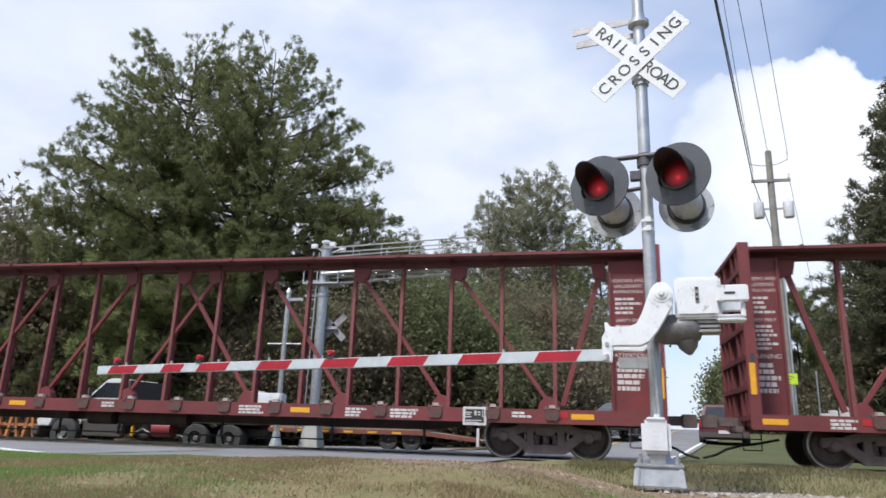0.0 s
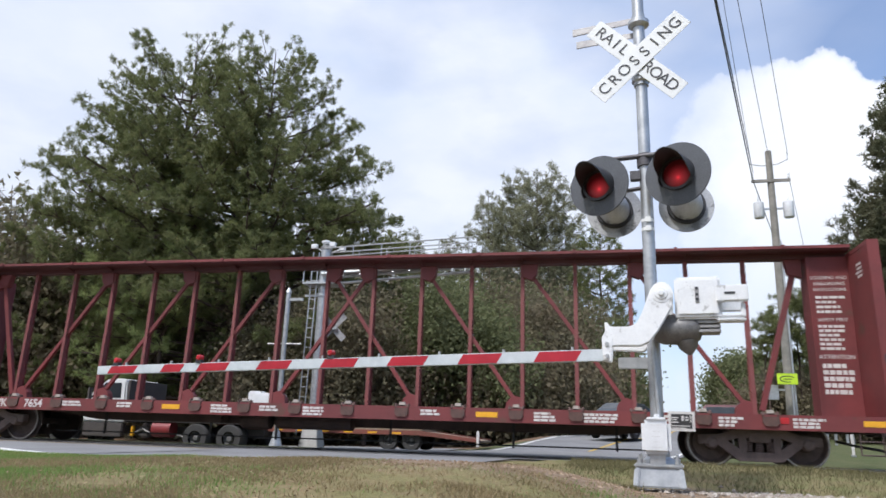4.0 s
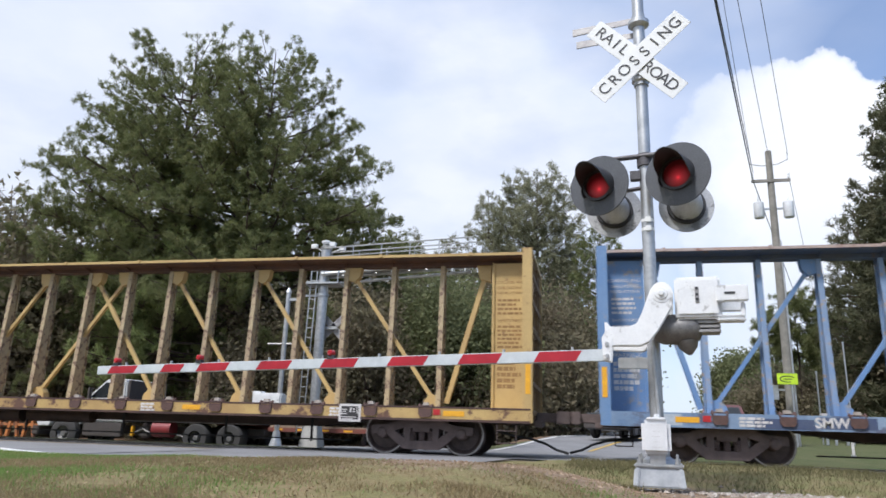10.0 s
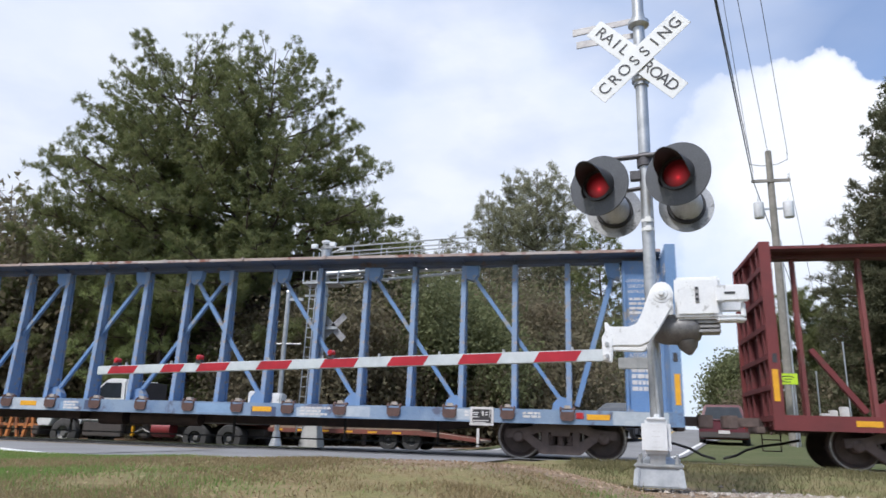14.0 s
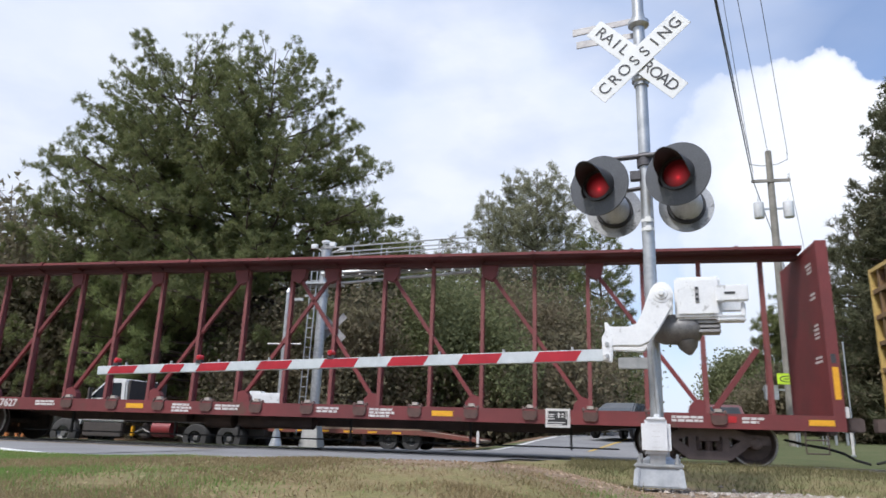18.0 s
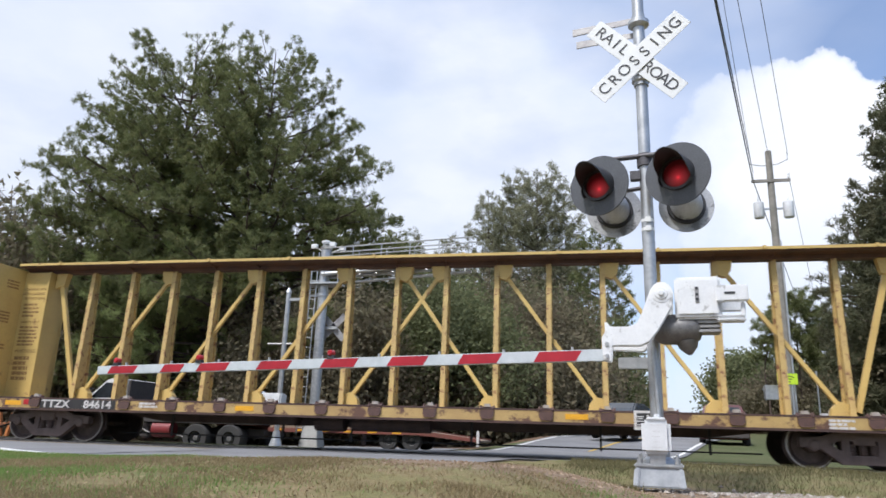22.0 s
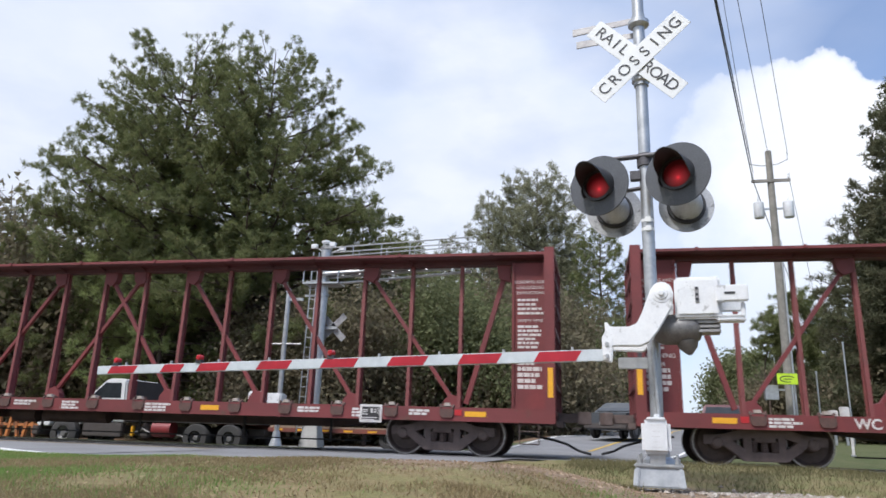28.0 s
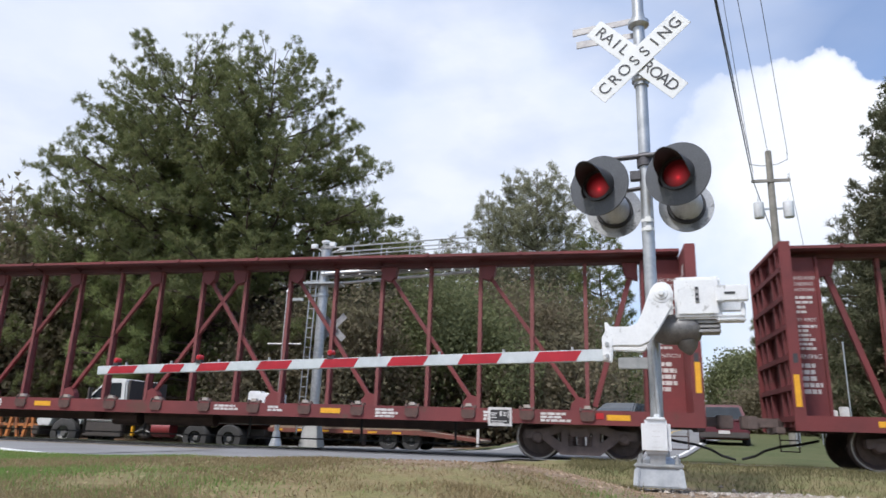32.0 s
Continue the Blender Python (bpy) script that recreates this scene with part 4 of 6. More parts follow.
        for cx, cz, w, h in ((-0.13, 0.07, 0.13, 0.02), (-0.13, 0.03, 0.09, 0.02), (-0.13, -0.02, 0.13, 0.02), (0.02, 0.06, 0.04, 0.10), (0.10, 0.08, 0.05, 0.03), (0.10, 0.03, 0.05, 0.03), (0.17, 0.05, 0.02, 0.14), (-0.02, -0.09, 0.34, 0.018), (-0.05, -0.13, 0.26, 0.018)):
            ink.box(cx - w / 2, cx + w / 2, -0.017, -0.0145, cz - h / 2, cz + h / 2)
        tagged(part("inscription", ink, M_TEXT, board), kind="stuff")
    for x in (-9.14, 9.14):
        truck_parts(car, x, spins)

    def coupler():
        s = Shape().box(HALF - 0.2, HALF + 0.45, -0.09, 0.09, 0.78, 0.98)
        s.prism([(HALF + 0.42, -0.22), (HALF + 0.72, -0.20), (HALF + 0.70, 0.02), (HALF + 0.60, 0.20), (HALF + 0.42, 0.20)], "z", 0.74, 1.02)
        s.box(HALF - 0.05, HALF + 0.12, -0.45, 0.45, 0.66, 0.8)
        return s.mesh("coupler", M_TRUCK, bevel=0.02)

    def hose():
        pts = [(HALF - 0.9, -0.42, 0.55), (HALF - 0.5, -0.42, 0.46), (HALF - 0.1, -0.42, 0.40), (HALF + 0.2, -0.40, 0.31), (HALF + 0.42, -0.36, 0.19), (HALF + 0.69, -0.33, 0.12)]
        return Shape().path(pts, 0.028, 8).mesh("brake_hose", M_HOSE, smooth=True)

    def steps():
        s = Shape()
        for z in (0.30, 0.55):
            s.tube((HALF - 0.75, -WIDE + 0.03, z), (HALF - 0.35, -WIDE + 0.03, z), 0.014, n=6)
        for x in (-0.75, -0.35):
            s.tube((HALF + x, -WIDE + 0.03, 0.29), (HALF + x, -WIDE + 0.03, 0.75), 0.014, n=6)
        return s.mesh("stirrup_step", M_UNDER)
    for turn in (0, 180):
        m = pose(0, 0, 0, 0, 0, turn)
        part("coupler", shared("coupler", coupler), None, car, "dark cast knuckle coupler", at=m)
        part("brake_hose", shared("hose", hose), None, car, at=m)
        part("stirrup_step", shared("steps", steps), None, car, at=m)

    part("air_reservoir", shared("tank_a", lambda: Shape().tube((-2.3, -0.5, 0.63), (-1.6, -0.5, 0.63), 0.2, n=14).mesh("air_reservoir", M_UNDER)), None, car)
    part("air_reservoir", shared("tank_b", lambda: Shape().tube((-1.4, -0.5, 0.62), (0.45, -0.5, 0.62), 0.17, n=14).mesh("air_reservoir", M_UNDER)), None, car)
    part("brake_valve", shared("valve", lambda: Shape().box(-3.2, -2.75, -0.75, -0.4, 0.55, 0.8).mesh("brake_valve", M_UNDER, bevel=0.02)), None, car)

    def brake_rod():
        s = Shape().tube((-7.4, -0.6, 0.25), (7.4, -0.6, 0.25), 0.017, n=6)
        for x in (-6.0, -3.1, -1.4, 1.4, 4.2, 6.4):
            s.box(x - 0.025, x + 0.025, -0.62, -0.58, 0.2, 0.8)
        return s.mesh("brake_rod", M_HOSE)
    part("brake_rod", shared("rod", brake_rod), None, car, "thin rod hung below the deck on straps")
    return car, spins


R, Y, B = M_RED, M_YEL, M_BLUE
TRAIN = []
RED_LABEL = "oxide red centre-beam flatcar, empty, with white stencilling"
for at, args in (
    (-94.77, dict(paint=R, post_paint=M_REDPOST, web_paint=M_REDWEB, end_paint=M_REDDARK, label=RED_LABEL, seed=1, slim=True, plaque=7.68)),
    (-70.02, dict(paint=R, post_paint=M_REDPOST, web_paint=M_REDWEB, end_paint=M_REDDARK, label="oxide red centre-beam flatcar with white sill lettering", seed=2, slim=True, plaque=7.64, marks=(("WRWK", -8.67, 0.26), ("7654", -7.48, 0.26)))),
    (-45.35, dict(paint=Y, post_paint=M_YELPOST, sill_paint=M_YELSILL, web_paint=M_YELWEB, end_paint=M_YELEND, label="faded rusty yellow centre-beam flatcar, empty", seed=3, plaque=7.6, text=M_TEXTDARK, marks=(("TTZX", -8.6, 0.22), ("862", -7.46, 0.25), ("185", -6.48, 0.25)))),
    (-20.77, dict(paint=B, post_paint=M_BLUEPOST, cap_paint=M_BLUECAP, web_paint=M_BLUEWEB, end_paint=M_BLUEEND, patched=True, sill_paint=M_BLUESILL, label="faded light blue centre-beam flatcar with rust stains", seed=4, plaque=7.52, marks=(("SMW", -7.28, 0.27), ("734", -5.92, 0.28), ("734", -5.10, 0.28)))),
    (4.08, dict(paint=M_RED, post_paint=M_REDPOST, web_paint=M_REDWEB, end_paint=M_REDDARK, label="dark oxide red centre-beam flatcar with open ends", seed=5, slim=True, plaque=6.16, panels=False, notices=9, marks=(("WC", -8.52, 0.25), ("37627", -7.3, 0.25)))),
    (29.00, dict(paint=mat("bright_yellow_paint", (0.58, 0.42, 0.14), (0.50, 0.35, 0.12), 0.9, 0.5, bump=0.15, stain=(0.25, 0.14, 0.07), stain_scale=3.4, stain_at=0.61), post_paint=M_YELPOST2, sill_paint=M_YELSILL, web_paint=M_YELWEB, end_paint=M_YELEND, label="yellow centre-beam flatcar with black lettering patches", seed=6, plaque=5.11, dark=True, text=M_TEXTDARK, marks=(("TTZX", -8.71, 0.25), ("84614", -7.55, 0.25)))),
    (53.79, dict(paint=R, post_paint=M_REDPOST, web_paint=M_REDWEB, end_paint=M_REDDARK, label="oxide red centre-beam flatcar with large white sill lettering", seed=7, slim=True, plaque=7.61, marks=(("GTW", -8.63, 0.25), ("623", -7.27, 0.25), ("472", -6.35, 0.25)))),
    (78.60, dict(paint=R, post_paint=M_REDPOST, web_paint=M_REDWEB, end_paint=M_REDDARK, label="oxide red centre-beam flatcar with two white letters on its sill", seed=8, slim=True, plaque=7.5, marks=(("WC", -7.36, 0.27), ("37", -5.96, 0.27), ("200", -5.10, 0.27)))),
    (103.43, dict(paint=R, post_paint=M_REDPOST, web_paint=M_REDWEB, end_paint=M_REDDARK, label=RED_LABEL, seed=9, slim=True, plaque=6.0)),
):
    car, spins = flatcar(**args)
    car.matrix_basis = pose(at + run(0), 0, 0)
    TRAIN.append((at, car, spins))


# ---- crossing signal with its gate ----
FACE = 6.0  # the road's heading, degrees clockwise from +y


def mast_foot():
    return pose(0.56, -9.48, 0.06, 0, 0, -FACE)


def crossing_signal():
    g = thing("crossing_signal", mast_foot(), "galvanised railroad crossing signal mast with red flashing lamps and crossbuck", "crossing signal")
    # foot
    s = Shape()
    for a, b, z0, z1 in ((0.215, 0.192, 0.0, 0.165), (0.212, 0.212, 0.165, 0.20)):
        s.add([(-a, -a, z0), (a, -a, z0), (a, a, z0), (-a, a, z0), (-b, -b, z1), (b, -b, z1), (b, b, z1), (-b, b, z1)],
              [(3, 2, 1, 0), (4, 5, 6, 7), (0, 1, 5, 4), (1, 2, 6, 5), (2, 3, 7, 6), (3, 0, 4, 7)])
    for sx in (-1, 1):
        for sy in (-1, 1):
            s.add([(sx * 0.20 - 0.025, sy * 0.245, 0), (sx * 0.20 + 0.025, sy * 0.245, 0), (sx * 0.18 + 0.025, sy * 0.215, 0.165), (sx * 0.18 - 0.025, sy * 0.215, 0.165), (sx * 0.20 - 0.025, sy * 0.2, 0), (sx * 0.20 + 0.025, sy * 0.2, 0), (sx * 0.18 + 0.025, sy * 0.18, 0.165), (sx * 0.18 - 0.025, sy * 0.18, 0.165)], [(0, 1, 2, 3), (5, 4, 7, 6), (0, 3, 7, 4), (1, 5, 6, 2), (0, 4, 5, 1), (3, 2, 6, 7)])
    foot = part("foot", s, M_GALV, g, "cast base with ribbed sides", bevel=0.012)
    for sx in (-0.16, 0.16):
        for sy in (-0.16, 0.16):
            part("bolt", Shape().tube((sx, sy, 0.20), (sx, sy, 0.24), 0.026, n=6).tube((sx, sy, 0.24), (sx, sy, 0.28), 0.012, n=6), M_GALV, foot)
    part("collar", Shape().lathe((0, 0, 0.20), (0, 0, 0.40), [(0, 0.15), (0.15, 0.145), (0.3, 0.10), (1, 0.09)], 20), M_GALV, g, smooth=True)
    part("mast", Shape().tube((0, 0, 0.2), (0, 0, 5.6), 0.06, n=24), M_GALV, g, "tall galvanised pipe", smooth=True)
    # junction box low on the mast
    jb = part("junction_box", Shape().box(-0.135, 0.115, -0.25, -0.07, 0.285, 0.575), mat("chalky_white_paint", (0.66, 0.67, 0.68), (0.58, 0.59, 0.60), 6.0, 0.55, bump=0.03, grit=(0.96, 1.03)), g, "white painted junction box with small print", bevel=0.03)
    t = Shape()
    for z, w in ((0.53, 0.045), (0.475, 0.03), (0.43, 0.035), (0.385, 0.03), (0.34, 0.05)):
        t.box(-0.01 - w, -0.01 + w, -0.2515, -0.249, z, z + 0.006)
    part("label_print", t, mat("faded_print", (0.60, 0.60, 0.60), (0.56, 0.56, 0.56), 5.0, 0.6), jb)
    part("lid", Shape().box(-0.09, 0.075, -0.24, -0.08, 0.575, 0.60).tube((0, -0.16, 0.60), (0, -0.16, 0.63), 0.026, n=10), M_ALU, jb, bevel=0.01)
    part("neck", Shape().box(-0.07, 0.06, -0.2, -0.05, 0.20, 0.285), M_GALV, jb)
    part("conduit", Shape().tube((0.02, -0.085, 0.60), (-0.01, -0.085, 1.30), 0.024, n=10), M_GALV, g, smooth=True)
    # crossbuck
    part("clamp", Shape().box(-0.09, 0.09, -0.09, 0.06, 4.19, 4.25), M_GALV, g)
    part("clamp", Shape().box(-0.09, 0.09, -0.09, 0.06, 4.36, 4.42), M_GALV, g)
    cb = part("crossbuck_bracket", Shape().lathe((0, 0, 3.97), (0, 0, 4.07), [(0, 0.075), (0.3, 0.075), (0.5, 0.095), (1, 0.095)], 18), M_GALV, g)
    for text, turn, y, dx, dz in (("RAIL  ROAD", -45.5, -0.105, -0.03, -0.018), ("CROSSING", 42, -0.118, 0.012, -0.008)):
        base = Matrix.Translation((-0.01 + dx, y, 4.26 + dz)) @ pose(0, 0, 0, 0, -turn, 0)
        blade = part("blade", Shape().box(-0.60, 0.60, -0.004, 0.004, -0.112, 0.112), M_SIGN, cb, "white sign blade with black capitals", at=base, bevel=0.003)
        n = len(text)
        for i, ch in enumerate(text):
            if ch != " ":
                lettering(ch, 0.172, pose(-0.49 + 0.98 * i / (n - 1), -0.0062, 0, 90), M_BLACK, blade, "letter")
    # back crossbuck, seen edge-on from behind
    for z0, z1, x1 in ((4.82, 4.80, -0.72), (4.66, 4.62, -0.68)):
        part("blade", Shape().add([(-0.05, 0.06, z1 - 0.03), (x1, 0.16, z0 - 0.045), (x1, 0.16, z0 + 0.035), (-0.05, 0.06, z1 + 0.03), (-0.05, 0.075, z1 - 0.03), (x1, 0.18, z0 - 0.045), (x1, 0.18, z0 + 0.035), (-0.05, 0.075, z1 + 0.03)],
                                  [(0, 1, 2, 3), (5, 4, 7, 6), (0, 4, 5, 1), (1, 5, 6, 2), (2, 6, 7, 3), (3, 7, 4, 0)]), M_ALUDARK, cb, "bare metal back of a sign blade")
    part("bell_cap", Shape().lathe((0, 0, 4.66), (0, 0, 4.80), [(0, 0.07), (0.2, 0.11), (0.5, 0.11), (0.7, 0.07), (1, 0.07)], 20), M_GALV, g, smooth=True)
    # lamps
    bar = Shape().tube((-0.46, 0.06, 3.20), (0.38, -0.16, 3.14), 0.026, n=12).tube((-0.40, 0.10, 2.84), (0.38, -0.16, 2.84), 0.022, n=12).box(-0.15, -0.05, -0.05, 0.03, 2.93, 3.02).lathe((0, 0, 3.07), (0, 0, 3.2), [(0, 0.08), (1, 0.08)], 18)
    arm = part("lamp_arm", bar, M_ARMSTEEL, g, "dark cross arm carrying four lamps", smooth=True)

    def lamp(x, y, z, yaw, disc_mat, lit, front, r=0.305):
        m = pose(x, y, z, 0, 0, yaw)
        disc = Shape().lathe((0, 0, 0), (0, 0.02, 0), [(0, 0.16), (0, r), (1, r), (1, 0.16)], 40, caps=False)
        d = part("backplate", disc, disc_mat, arm, at=m, smooth=True)
        d.parent = arm
        body = Shape().lathe((0, 0.02, 0), (0, 0.30, 0), [(0, 0.165), (0.2, 0.16), (0.6, 0.14), (0.85, 0.10), (1, 0.06)], 28)
        part("lamp_housing", body, M_ALUDARK if front else M_LAMPBACK, d, smooth=True)
        part("gasket", Shape().lathe((0, 0.018, 0), (0, 0.06, 0), [(0, 0.195), (1, 0.19), (1, 0.15)], 28), M_HOOD, d, smooth=True)
        part("lens", Shape().lathe((0, 0.012, 0), (0, -0.012, 0), [(0, 0.15), (0.4, 0.13), (0.8, 0.08), (1, 0.02)], 28), M_LENS if lit else M_LENSDIM, d, "deep red glowing lens", smooth=True)
        part("lens_rim", Shape().lathe((0, 0.015, 0), (0, -0.03, 0), [(0, 0.168), (1, 0.166), (1, 0.140), (0.4, 0.136), (0, 0.136)], 32, caps=False), M_HOOD, d, "dark rubber rim round the lens", smooth=True)
        # visor: half tube, longest on top
        v, f, n = [], [], 28
        for i in range(n + 1):
            a = radians(-35) + radians(250) * i / n
            reach = 0.33 * max(math.sin(a + 0.25), 0) ** 0.6 + 0.06
            for r in (0.168, 0.160):
                v += [(math.cos(a) * r, 0, math.sin(a) * r), (math.cos(a) * r * 1.02, -reach, math.sin(a) * r * 1.02 - 0.04)]
        for i in range(n):
            a, b = 4 * i, 4 * i + 4
            f += [(a, b, b + 1, a + 1), (a + 2, a + 3, b + 3, b + 2), (a + 1, b + 1, b + 3, a + 3)]
        part("visor", Shape().add(v, f), M_HOOD, d, smooth=True)
        return d
    lamp(-0.46, -0.07, 2.885, -20, M_DISC, False, True, 0.317)
    lamp(0.295, -0.34, 2.845, -20, M_DISC, True, True, 0.312)
    lamp(-0.35, 0.46, 2.765, 184, M_LAMPBACK, False, False, 0.29)
    lamp(0.38, 0.42, 2.755, 184, M_LAMPBACK, False, False, 0.275)
    for x, y in ((-0.40, 0.1), (0.38, -0.16)):
        part("lamp_stem", Shape().tube((x, y, 3.14), (x, y, 2.84), 0.024, n=10).tube((x, y, 2.84), (x, 0.4, 2.74), 0.024, n=10), M_ALUDARK, arm, smooth=True)
    for z in (2.39, 2.48):
        part("strap_clip", Shape().lathe((0, 0, z), (0, 0, z + 0.03), [(0, 0.064), (1, 0.064)], 18).box(-0.02, 0.03, -0.085, -0.06, z - 0.01, z + 0.04), M_SIGN, g)
    return g


def crossing_gate():
    """Gate mechanism clamped to the mast, with its lowered arm and counterweights."""
    g = thing("crossing_gate", mast_foot(), "lowered railroad crossing gate with a red and white striped arm", "crossing gate")
    case = part("mechanism_case", Shape().box(0.21, 0.61, -0.26, 0.1, 1.47, 1.86), M_ALU, g, "white cast gate mechanism case", bevel=0.02)
    part("case_door", Shape().box(0.235, 0.585, -0.275, -0.262, 1.51, 1.83), M_ALU, case, bevel=0.006)
    part("lock_plate", Shape().box(0.385, 0.42, -0.285, -0.275, 1.62, 1.76), M_ALUDARK, case)
    for z in (1.645, 1.69, 1.745):
        part("keyhole", Shape().tube((0.402, -0.29, z), (0.402, -0.275, z), 0.014, n=10), M_BLACK, case)
    belly = Shape().lathe((0.0, -0.12, 1.385), (0.43, -0.12, 1.40), [(0, 0.06), (0.05, 0.10), (0.2, 0.13), (0.5, 0.14), (0.85, 0.13), (0.96, 0.10), (1, 0.06)], 24)
    belly.lathe((0.30, -0.12, 1.29), (0.32, -0.12, 1.16), [(0, 0.10), (0.5, 0.08), (0.9, 0.03), (1, 0.012)], 16)
    belly.box(0.02, 0.40, -0.22, 0.0, 1.40, 1.52)
    part("gearbox_belly", belly, mat("dull_cast_grey", (0.20, 0.195, 0.19), (0.14, 0.135, 0.13), 6.0, 0.5, metal=0.4, bump=0.06), g, smooth=True)
    # swept arm casting
    s = Shape()
    s.prism([(0.20, 1.70), (0.18, 1.77), (0.12, 1.81), (0.05, 1.80), (0.0, 1.74), (-0.08, 1.53), (-0.13, 1.43), (-0.20, 1.40), (-0.37, 1.40), (-0.40, 1.45), (-0.42, 1.45), (-0.41, 1.24), (-0.38, 1.22), (-0.10, 1.22), (-0.02, 1.26), (0.06, 1.36), (0.19, 1.58)], "y", -0.34, -0.28)
    side = part("arm_casting", s, M_ALU, g, "swept cast aluminium gate arm bracket", bevel=0.018)
    part("pivot_hub", Shape().lathe((0.095, -0.375, 1.70), (0.095, -0.2, 1.70), [(0, 0.022), (0.1, 0.03), (0.11, 0.055), (0.16, 0.06), (0.17, 0.085), (1, 0.085)], 24), M_ALU, side, smooth=True)
    part("arm_casting", Shape().prism([(0.20, 1.70), (0.12, 1.81), (0.0, 1.74), (-0.13, 1.43), (-0.20, 1.40), (-0.37, 1.40), (-0.41, 1.24), (-0.10, 1.22), (0.06, 1.36), (0.19, 1.58)], "y", 0.16, 0.2), M_ALU, g, bevel=0.012)
    part("cross_shaft", Shape().tube((0.095, -0.34, 1.70), (0.095, 0.2, 1.70), 0.035, n=12), M_GALV, g, smooth=True)
    cw = part("counterweight_frame", Shape().box(0.56, 0.83, -0.34, -0.29, 1.61, 1.76).box(0.56, 0.80, -0.30, -0.16, 1.44, 1.475).box(0.56, 0.80, -0.30, -0.27, 1.475, 1.50).box(0.76, 0.80, -0.30, -0.26, 1.47, 1.61), M_ALU, g, bevel=0.012)
    part("counterweight_frame", Shape().box(0.56, 0.83, 0.14, 0.18, 1.60, 1.75), M_ALU, g, bevel=0.012)
    part("slot", Shape().box(0.63, 0.72, -0.345, -0.339, 1.675, 1.695), M_BLACK, cw)
    for k in range(3):
        part("counterweight", Shape().box(0.36, 0.59, -0.22, 0.0, 1.435 - k * 0.04, 1.462 - k * 0.04), M_ALUDARK, g, bevel=0.004)
    part("end_plate", Shape().prism([(-0.44, 1.09), (-0.36, 1.07), (-0.34, 1.30), (-0.40, 1.38), (-0.45, 1.30)], "y", -0.345, -0.275), M_ALU, g, bevel=0.01)
    for z in (1.13, 1.24):
        part("bolt", Shape().tube((-0.40, -0.36, z), (-0.40, -0.34, z), 0.02, n=6), M_GALV, g)
    part("rear_plate", Shape().box(-0.34, -0.03, 0.14, 0.18, 1.06, 1.17), M_GALV, g, bevel=0.008)
    # the striped arm
    a, b = Vector((-0.42, -0.30, 1.143)), Vector((-6.46, -0.065, 1.012))
    length = (b - a).length
    m = Matrix.Translation(a) @ (b - a).to_track_quat("X", "Z").to_matrix().to_4x4()
    arm = part("gate_arm", Shape().prism([(0, -0.055), (0, 0.055), (length, 0.050), (length, -0.050)], "y", -0.02, 0.02), M_ARMWHITE, g, "long tapered arm with slanted red and white bands", at=m, bevel=0.005)
    wide = 0.393
    for i in range(8):
        x0 = (0.242, 1.005, 1.77, 2.55, 3.349, 4.155, 4.779, 5.455)[i]
        wide = 0.285 if i == 6 else 0.40
        if x0 + wide > length:
            break
        h0 = 0.055 - 0.005 * x0 / length - 0.008
        slant = 0.06
        x0 -= 0.03
        part("red_band", Shape().prism([(x0 + slant, -h0), (x0 + slant + wide, -h0), (x0 + wide - slant * 0, h0), (x0, h0)], "y", 0.0205, 0.0225), M_ARMRED, arm)
    for x in (2.858, 4.557, 5.763):
        l = part("arm_lamp", Shape().box(x - 0.035, x + 0.035, -0.03, 0.03, 0.05, 0.085), M_BLACK, arm, "small red lamp on top of the arm")
        part("lamp_lens", Shape().lathe((x, 0.045, 0.11), (x, -0.045, 0.11), [(0, 0.02), (0.15, 0.032), (0.85, 0.032), (1, 0.02)], 16), mat("red_lamp_glass", (0.42, 0.012, 0.02), None, 9.0, 0.3, glow=(1.0, 0.02, 0.03, 0.03)), l, smooth=True)
    for i in range(9):
        x = length * (0.05 + 0.11 * i)
        part("wire_clip", Shape().box(x - 0.01, x + 0.01, -0.012, 0.012, 0.05, 0.085), M_GALV, arm)
    return g


crossing_signal()
crossing_gate()


